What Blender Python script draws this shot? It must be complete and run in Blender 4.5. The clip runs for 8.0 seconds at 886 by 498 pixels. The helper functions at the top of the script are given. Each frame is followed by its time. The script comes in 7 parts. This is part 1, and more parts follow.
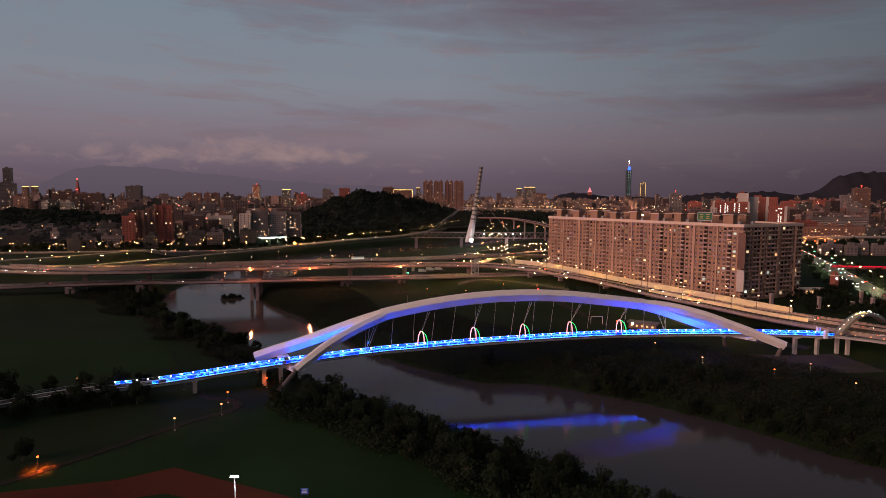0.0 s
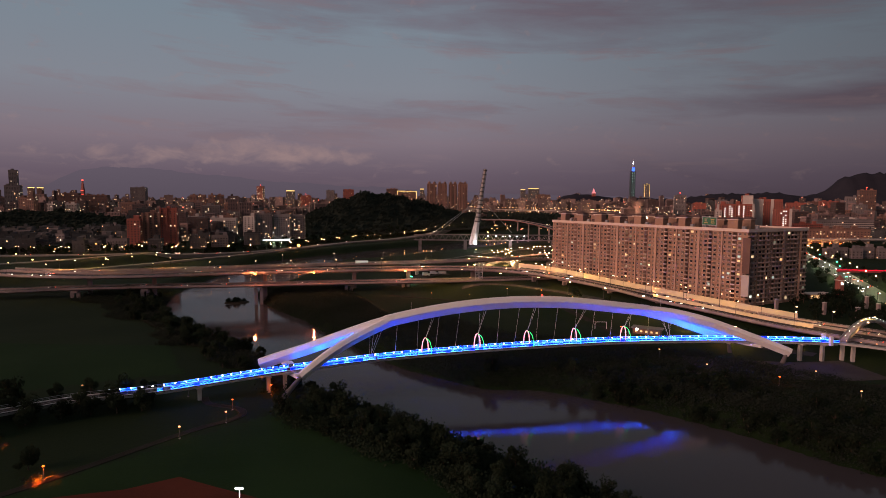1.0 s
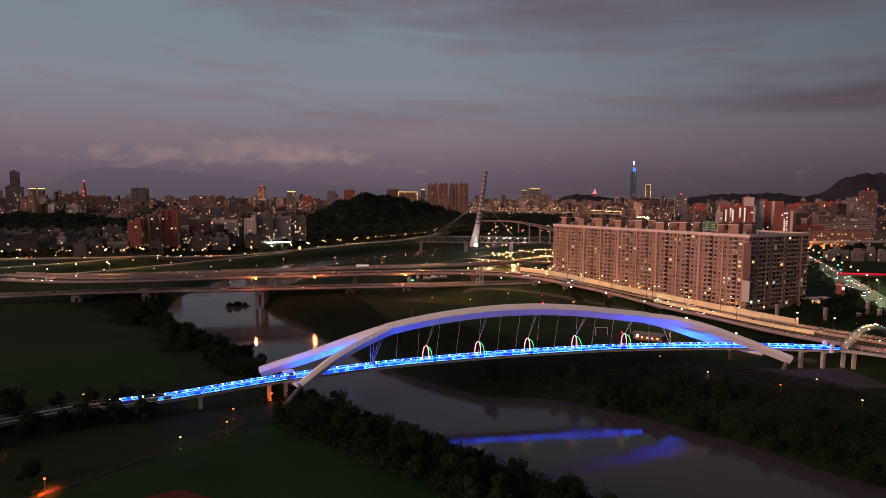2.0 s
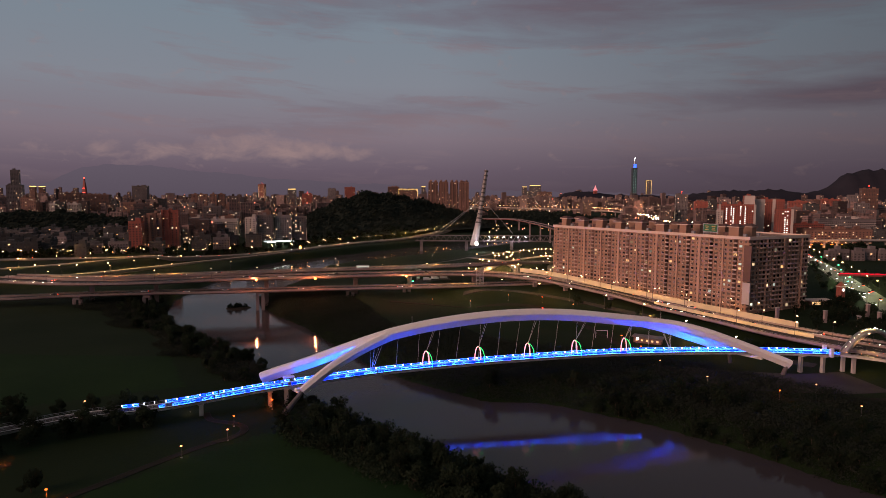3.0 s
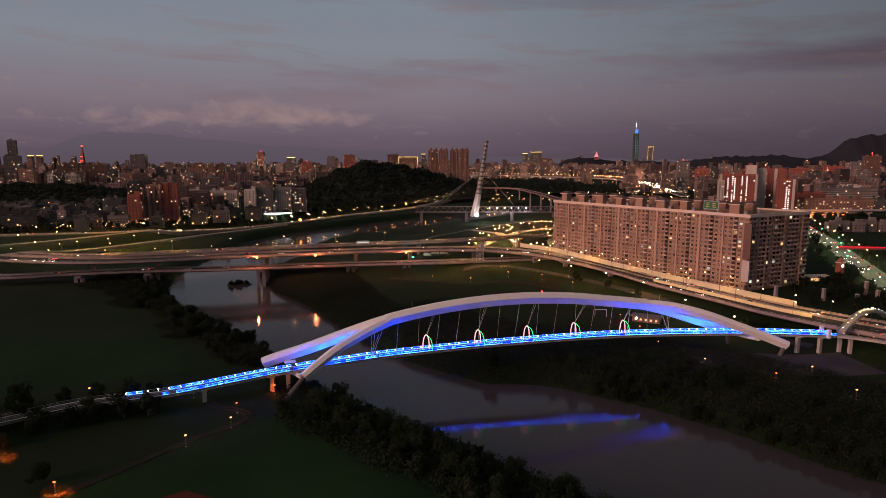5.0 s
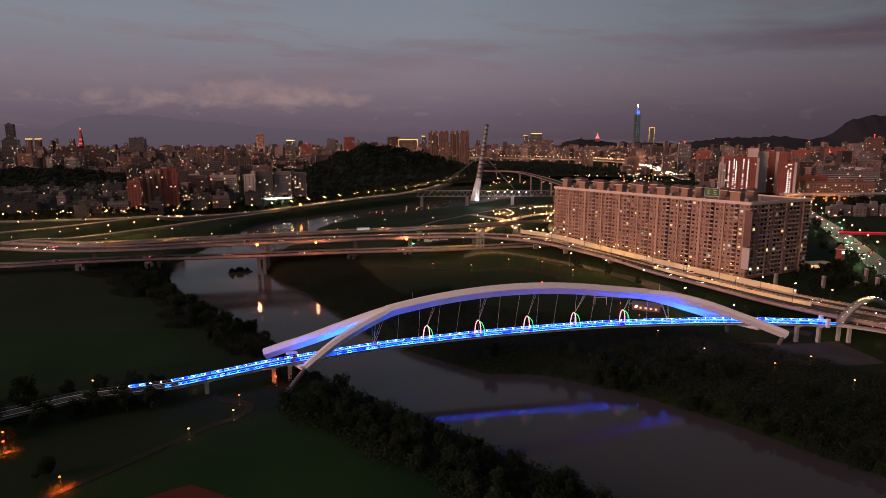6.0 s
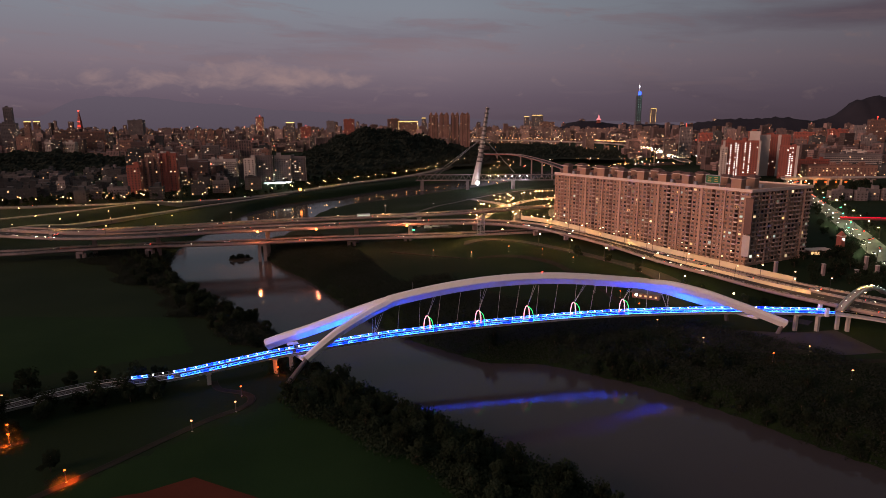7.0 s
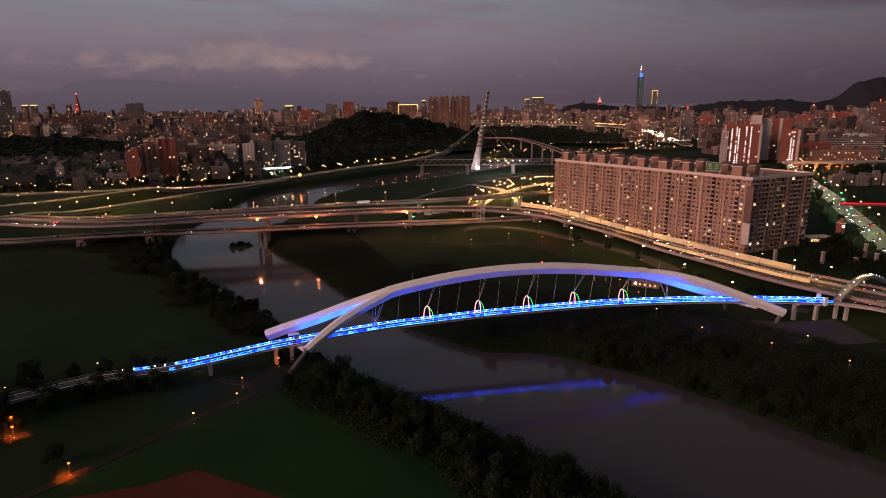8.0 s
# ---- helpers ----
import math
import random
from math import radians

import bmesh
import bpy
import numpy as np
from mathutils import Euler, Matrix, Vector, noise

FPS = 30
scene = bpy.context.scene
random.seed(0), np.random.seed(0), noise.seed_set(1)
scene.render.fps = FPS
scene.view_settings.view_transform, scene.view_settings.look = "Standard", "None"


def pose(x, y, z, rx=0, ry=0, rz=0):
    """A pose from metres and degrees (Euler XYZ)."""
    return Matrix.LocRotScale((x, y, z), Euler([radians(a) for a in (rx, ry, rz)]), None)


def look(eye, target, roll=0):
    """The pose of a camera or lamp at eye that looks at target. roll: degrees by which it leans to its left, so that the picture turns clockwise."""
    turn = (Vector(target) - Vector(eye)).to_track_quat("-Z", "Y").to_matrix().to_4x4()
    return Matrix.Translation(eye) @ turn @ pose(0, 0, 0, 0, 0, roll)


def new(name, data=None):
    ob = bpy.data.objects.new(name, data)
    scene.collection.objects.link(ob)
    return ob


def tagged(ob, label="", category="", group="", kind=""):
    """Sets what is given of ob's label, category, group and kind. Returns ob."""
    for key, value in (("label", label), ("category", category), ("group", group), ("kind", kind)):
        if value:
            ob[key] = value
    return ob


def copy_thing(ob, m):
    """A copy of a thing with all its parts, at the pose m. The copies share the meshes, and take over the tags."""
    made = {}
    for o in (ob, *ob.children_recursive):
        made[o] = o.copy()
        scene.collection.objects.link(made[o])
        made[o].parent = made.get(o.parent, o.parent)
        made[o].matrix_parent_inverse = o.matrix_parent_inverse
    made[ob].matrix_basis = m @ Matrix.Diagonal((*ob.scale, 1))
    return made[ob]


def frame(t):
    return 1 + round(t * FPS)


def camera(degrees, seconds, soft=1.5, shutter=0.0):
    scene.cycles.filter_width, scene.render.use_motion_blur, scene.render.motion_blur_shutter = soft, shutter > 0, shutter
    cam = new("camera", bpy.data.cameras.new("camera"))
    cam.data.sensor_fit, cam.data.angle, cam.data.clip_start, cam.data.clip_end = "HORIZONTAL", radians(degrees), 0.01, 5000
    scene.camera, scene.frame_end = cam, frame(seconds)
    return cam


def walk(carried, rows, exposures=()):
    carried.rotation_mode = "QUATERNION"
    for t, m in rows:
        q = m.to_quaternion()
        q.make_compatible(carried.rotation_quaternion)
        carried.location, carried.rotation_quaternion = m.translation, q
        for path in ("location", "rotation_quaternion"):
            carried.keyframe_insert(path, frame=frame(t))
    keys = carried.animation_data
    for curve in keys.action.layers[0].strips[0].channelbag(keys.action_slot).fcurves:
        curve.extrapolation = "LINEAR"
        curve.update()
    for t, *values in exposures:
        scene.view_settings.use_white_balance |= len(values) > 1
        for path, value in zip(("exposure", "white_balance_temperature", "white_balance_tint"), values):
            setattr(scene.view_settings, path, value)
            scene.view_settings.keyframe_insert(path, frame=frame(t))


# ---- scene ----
cam = camera(71.0, 8.0, soft=0.75)
PATH = [
    (0, (-0.446, -3.479, 63.207), (-0.417, -1.487, 63.029), 0.4),
    (0.5, (-0.673, -3.489, 64.576), (-0.65, -1.497, 64.398), 0.4),
    (1, (-0.606, -3.323, 65.982), (-0.589, -1.33, 65.806), 0.4),
    (1.5, (-0.589, -3.186, 67.718), (-0.574, -1.194, 67.542), 0.4),
    (3, (-0.203, -2.969, 74.112), (-0.191, -0.978, 73.923), 0.3),
    (3.5, (-0.193, -2.747, 76.353), (-0.18, -0.758, 76.141), 0.2),
    (4, (-0.034, -2.513, 78.474), (-0.023, -0.527, 78.234), 0.1),
    (4.5, (0.131, -2.14, 80.615), (0.142, -0.158, 80.346), 0.1),
    (6, (0.331, -1.188, 87.127), (0.34, 0.78, 86.771), -0.1),
    (6.5, (0.399, -0.832, 89.351), (0.407, 1.131, 88.965), -0.1),
    (7, (0.518, -0.544, 91.24), (0.525, 1.413, 90.826), -0.2),
    (7.5, (0.615, -0.282, 93.314), (0.621, 1.667, 92.869), -0.2),
    (8, (0.786, -0.016, 94.916), (0.792, 1.928, 94.448), -0.3),
]
walk(cam, [(t, look(eye, target, roll)) for t, eye, target, roll in PATH])

# ---- sky and large lights ----
W = bpy.data.worlds.new("dusk_sky")
scene.world = W
W.use_nodes = True
scene.view_settings.exposure = 0.0


# the sky's colour from the horizon up
SKY = [(0, (0.106, 0.076, 0.100)), (0.06, (0.133, 0.098, 0.129)), (0.16, (0.204, 0.160, 0.192)), (0.32, (0.212, 0.226, 0.267)), (0.58, (0.175, 0.226, 0.275)), (1, (0.172, 0.185, 0.206))]


def build_sky():
    nt = W.node_tree
    N, L = nt.nodes, nt.links
    N.clear()
    out = N.new("ShaderNodeOutputWorld")
    bg = N.new("ShaderNodeBackground")
    L.new(bg.outputs[0], out.inputs[0])
    tc = N.new("ShaderNodeTexCoord")
    sep = N.new("ShaderNodeSeparateXYZ")
    L.new(tc.outputs["Generated"], sep.inputs[0])

    def mth(op, a, b=None, clamp=False):
        n = N.new("ShaderNodeMath")
        n.operation, n.use_clamp = op, clamp
        for i, v in enumerate((a, b)):
            if v is None:
                continue
            if isinstance(v, (int, float)):
                n.inputs[i].default_value = v
            else:
                L.new(v, n.inputs[i])
        return n.outputs[0]

    def ramp(fac, stops):
        r = N.new("ShaderNodeValToRGB")
        e = r.color_ramp.elements
        while len(e) < len(stops):
            e.new(0.5)
        for el, (p, c) in zip(e, stops):
            el.position, el.color = p, (*c, 1)
        L.new(fac, r.inputs[0])
        return r.outputs[0]

    def mix(f, a, b):
        m = N.new("ShaderNodeMix")
        m.data_type = "RGBA"
        L.new(f, m.inputs[0])
        L.new(a, m.inputs[6])
        if isinstance(b, tuple):
            m.inputs[7].default_value = (*b, 1)
        else:
            L.new(b, m.inputs[7])
        return m.outputs[2]

    def gray(fac, stops):
        sc = N.new("ShaderNodeSeparateColor")
        L.new(ramp(fac, [(p, (c, c, c)) for p, c in stops]), sc.inputs[0])
        return sc.outputs[0]

    def streaks(sx, sy, shear, detail, rough, seed):
        """Noise over bearing and height, drawn out along the horizon."""
        c = N.new("ShaderNodeCombineXYZ")
        L.new(mth("MULTIPLY", u, sx), c.inputs[0])
        L.new(mth("MULTIPLY", mth("ADD", v, mth("MULTIPLY", u, shear)), sy), c.inputs[1])
        c.inputs[2].default_value = seed
        t = N.new("ShaderNodeTexNoise")
        t.inputs["Scale"].default_value, t.inputs["Detail"].default_value, t.inputs["Roughness"].default_value, t.inputs["Distortion"].default_value = 1.0, detail, rough, 0.35
        L.new(c.outputs[0], t.inputs["Vector"])
        return t.outputs[0]

    def bank(u0, su, v0, sv, slope, amount):
        """A soft lens of cloud about a bearing u0 and height v0."""
        a = mth("DIVIDE", mth("SUBTRACT", u, u0), su)
        b = mth("DIVIDE", mth("SUBTRACT", mth("SUBTRACT", v, v0), mth("MULTIPLY", mth("SUBTRACT", u, u0), slope)), sv)
        r2 = mth("ADD", mth("MULTIPLY", a, a), mth("MULTIPLY", b, b))
        return mth("MULTIPLY", mth("POWER", 2.718, mth("MULTIPLY", r2, -1.0)), amount)

    z = mth("MAXIMUM", sep.outputs[2], 0.0)
    v = z
    u = mth("ARCTAN2", sep.outputs[0], mth("ABSOLUTE", sep.outputs[1]))
    base = ramp(mth("MULTIPLY", z, 2.0), SKY)
    # long mauve sheets: one high and wide, one low on the right, thin ones between
    n1 = streaks(2.0, 13.0, 0.05, 8, 0.56, 3.0)
    n2 = streaks(5.0, 34.0, 0.05, 6, 0.6, 11.0)
    field = mth("ADD", mth("MULTIPLY", n1, 0.68), mth("MULTIPLY", n2, 0.38))
    for b in (bank(0.28, 0.46, 0.268, 0.040, -0.03, 0.33), bank(0.62, 0.30, 0.130, 0.024, 0.02, 0.26), bank(-0.45, 0.40, 0.300, 0.016, 0.0, 0.20),
              bank(0.20, 0.22, 0.222, 0.010, -0.02, 0.14), bank(0.72, 0.25, 0.300, 0.03, 0.0, 0.16)):
        field = mth("ADD", field, b)
    field = mth("ADD", field, mth("MULTIPLY", mth("MAXIMUM", mth("SUBTRACT", z, 0.33), 0.0), 0.5))
    cover = gray(field, [(0.57, 0.0), (0.67, 0.4), (0.84, 1.0)])
    ccol = ramp(mth("MULTIPLY", z, 2.0), [(0.0, (0.080, 0.058, 0.078)), (0.22, (0.135, 0.098, 0.128)), (0.42, (0.150, 0.118, 0.150)), (0.6, (0.142, 0.112, 0.144)), (1.0, (0.145, 0.13, 0.15))])
    sky = mix(mth("MULTIPLY", cover, 0.9), base, ccol)
    # thin rosy veils on the sheets' lower sides
    rosy = gray(mth("ADD", n2, mth("MULTIPLY", n1, 0.25)), [(0.66, 0.0), (0.80, 1.0)])
    sky = mix(mth("MULTIPLY", rosy, gray(z, [(0.0, 0.0), (0.07, 0.6), (0.16, 0.5), (0.26, 0.45), (0.4, 0.2)])), sky, (0.225, 0.160, 0.180))
    # low rosy cumulus line above the mountains
    puff = streaks(24.0, 44.0, 0.0, 7, 0.6, 5.0)
    line = bank(-0.50, 0.05, 0.056, 0.014, 0.0, 0.30)
    for b in (bank(-0.41, 0.045, 0.056, 0.012, 0.0, 0.18), bank(-0.30, 0.07, 0.064, 0.022, 0.0, 0.32), bank(-0.21, 0.06, 0.066, 0.019, 0.0, 0.28), bank(-0.12, 0.04, 0.056, 0.012, 0.0, 0.22), bank(-0.35, 0.35, 0.050, 0.010, 0.0, 0.08),
              bank(0.30, 0.12, 0.098, 0.009, 0.05, 0.10), bank(0.62, 0.14, 0.105, 0.009, 0.05, 0.10)):
        line = mth("ADD", line, b)
    lump = gray(mth("ADD", puff, line), [(0.62, 0.0), (0.98, 1.0)])
    sky = mix(mth("MULTIPLY", lump, 0.9), sky, (0.300, 0.205, 0.205))
    dim = N.new("ShaderNodeVectorMath")
    dim.operation = "SCALE"
    L.new(sky, dim.inputs[0])
    L.new(mth("SUBTRACT", 1.0, mth("MULTIPLY", mth("MAXIMUM", sep.outputs[0], 0.0), 0.74)), dim.inputs["Scale"])
    L.new(dim.outputs[0], bg.inputs[0])
    bg.inputs[1].default_value = 1.05


build_sky()


def lamp(name, kind, m, energy, color, **kw):
    d = bpy.data.lights.new(name, kind)
    d.energy, d.color = energy, color
    if kind == "POINT":
        d.shadow_soft_size = kw.get("radius", 0.4)
    elif kind == "SPOT":
        d.spot_size, d.spot_blend, d.shadow_soft_size = radians(kw.get("cone", 90)), 0.6, kw.get("radius", 0.4)
    elif kind == "SUN":
        d.angle = radians(kw.get("angle", 20))
    ob = new(name, d)
    ob.matrix_world = m
    return ob


# afterglow of the set sun, low behind the camera and to its left
lamp("afterglow", "SUN", look((-820, -460, 290), (0, 0, 0)), 2.15, (1.0, 0.54, 0.42), angle=30)


# ---- materials ----
def surf(name, c1, c2, rough=0.8, metal=0.0, scale=0.2, fine=3.0, bump=0.3, vary="", amount=0.25, spec=0.5, leafy=0.0):
    """A surface with stains at one scale and grain at another; vary: 'island' or 'object' shifts each piece's tone."""
    m = bpy.data.materials.new(name)
    m.use_nodes = True
    nt = m.node_tree
    N, L = nt.nodes, nt.links
    b = N["Principled BSDF"]
    g = N.new("ShaderNodeNewGeometry")
    a, f = N.new("ShaderNodeTexNoise"), N.new("ShaderNodeTexNoise")
    a.inputs["Scale"].default_value, a.inputs["Detail"].default_value = scale, 5
    f.inputs["Scale"].default_value, f.inputs["Detail"].default_value = fine, 3
    L.new(g.outputs["Position"], a.inputs["Vector"])
    L.new(g.outputs["Position"], f.inputs["Vector"])
    add = N.new("ShaderNodeMath")
    add.operation = "MULTIPLY_ADD"
    L.new(f.outputs[0], add.inputs[0])
    add.inputs[1].default_value = 0.45
    sh = N.new("ShaderNodeMapRange")
    sh.inputs[1].default_value, sh.inputs[2].default_value, sh.inputs[3].default_value, sh.inputs[4].default_value = 0.3, 0.7, 0.0, 0.65
    L.new(a.outputs[0], sh.inputs[0])
    L.new(sh.outputs[0], add.inputs[2])
    mx = N.new("ShaderNodeMix")
    mx.data_type = "RGBA"
    L.new(add.outputs[0], mx.inputs[0])
    mx.inputs[6].default_value, mx.inputs[7].default_value = (*c1, 1), (*c2, 1)
    col = mx.outputs[2]
    if vary:
        hs = N.new("ShaderNodeHueSaturation")
        mr = N.new("ShaderNodeMapRange")
        mr.inputs[3].default_value, mr.inputs[4].default_value = 1 - amount, 1 + amount
        if vary == "island":
            L.new(g.outputs["Random Per Island"], mr.inputs[0])
        else:
            oi = N.new("ShaderNodeObjectInfo")
            L.new(oi.outputs["Random"], mr.inputs[0])
        L.new(mr.outputs[0], hs.inputs["Value"])
        L.new(col, hs.inputs["Color"])
        col = hs.outputs[0]
    L.new(col, b.inputs["Base Color"])
    b.inputs["Roughness"].default_value, b.inputs["Metallic"].default_value = rough, metal
    b.inputs["Specular IOR Level"].default_value = spec
    if bump:
        bp = N.new("ShaderNodeBump")
        bp.inputs["Strength"].default_value, bp.inputs["Distance"].default_value = bump, 0.15
        L.new(f.outputs[0], bp.inputs["Height"])
        L.new(bp.outputs[0], b.inputs["Normal"])
    if leafy:
        tr, ms = N.new("ShaderNodeBsdfTranslucent"), N.new("ShaderNodeMixShader")
        L.new(col, tr.inputs[0])
        ms.inputs[0].default_value = leafy
        L.new(b.outputs[0], ms.inputs[1])
        L.new(tr.outputs[0], ms.inputs[2])
        L.new(ms.outputs[0], N["Material Output"].inputs[0])
    return m


def glow(name, c1, strength, c2=None, vary="", low=0.3):
    """A light source's own surface; vary: each island or object has its own tone and power."""
    m = bpy.data.materials.new(name)
    m.use_nodes = True
    nt = m.node_tree
    N, L = nt.nodes, nt.links
    N.clear()
    o, e = N.new("ShaderNodeOutputMaterial"), N.new("ShaderNodeEmission")
    L.new(e.outputs[0], o.inputs[0])
    e.inputs[0].default_value, e.inputs[1].default_value = (*c1, 1), strength
    if vary:
        if vary == "island":
            r = N.new("ShaderNodeNewGeometry").outputs["Random Per Island"]
        else:
            r = N.new("ShaderNodeObjectInfo").outputs["Random"]
        wn = N.new("ShaderNodeTexWhiteNoise")
        wn.noise_dimensions = "1D"
        L.new(r, wn.inputs["W"])
        mx = N.new("ShaderNodeMix")
        mx.data_type = "RGBA"
        L.new(wn.outputs["Value"], mx.inputs[0])
        mx.inputs[6].default_value, mx.inputs[7].default_value = (*c1, 1), (*(c2 or c1), 1)
        L.new(mx.outputs[2], e.inputs[0])
        mr = N.new("ShaderNodeMapRange")
        mr.inputs[3].default_value, mr.inputs[4].default_value = strength * low, strength
        L.new(r, mr.inputs[0])
        L.new(mr.outputs[0], e.inputs[1])
    return m


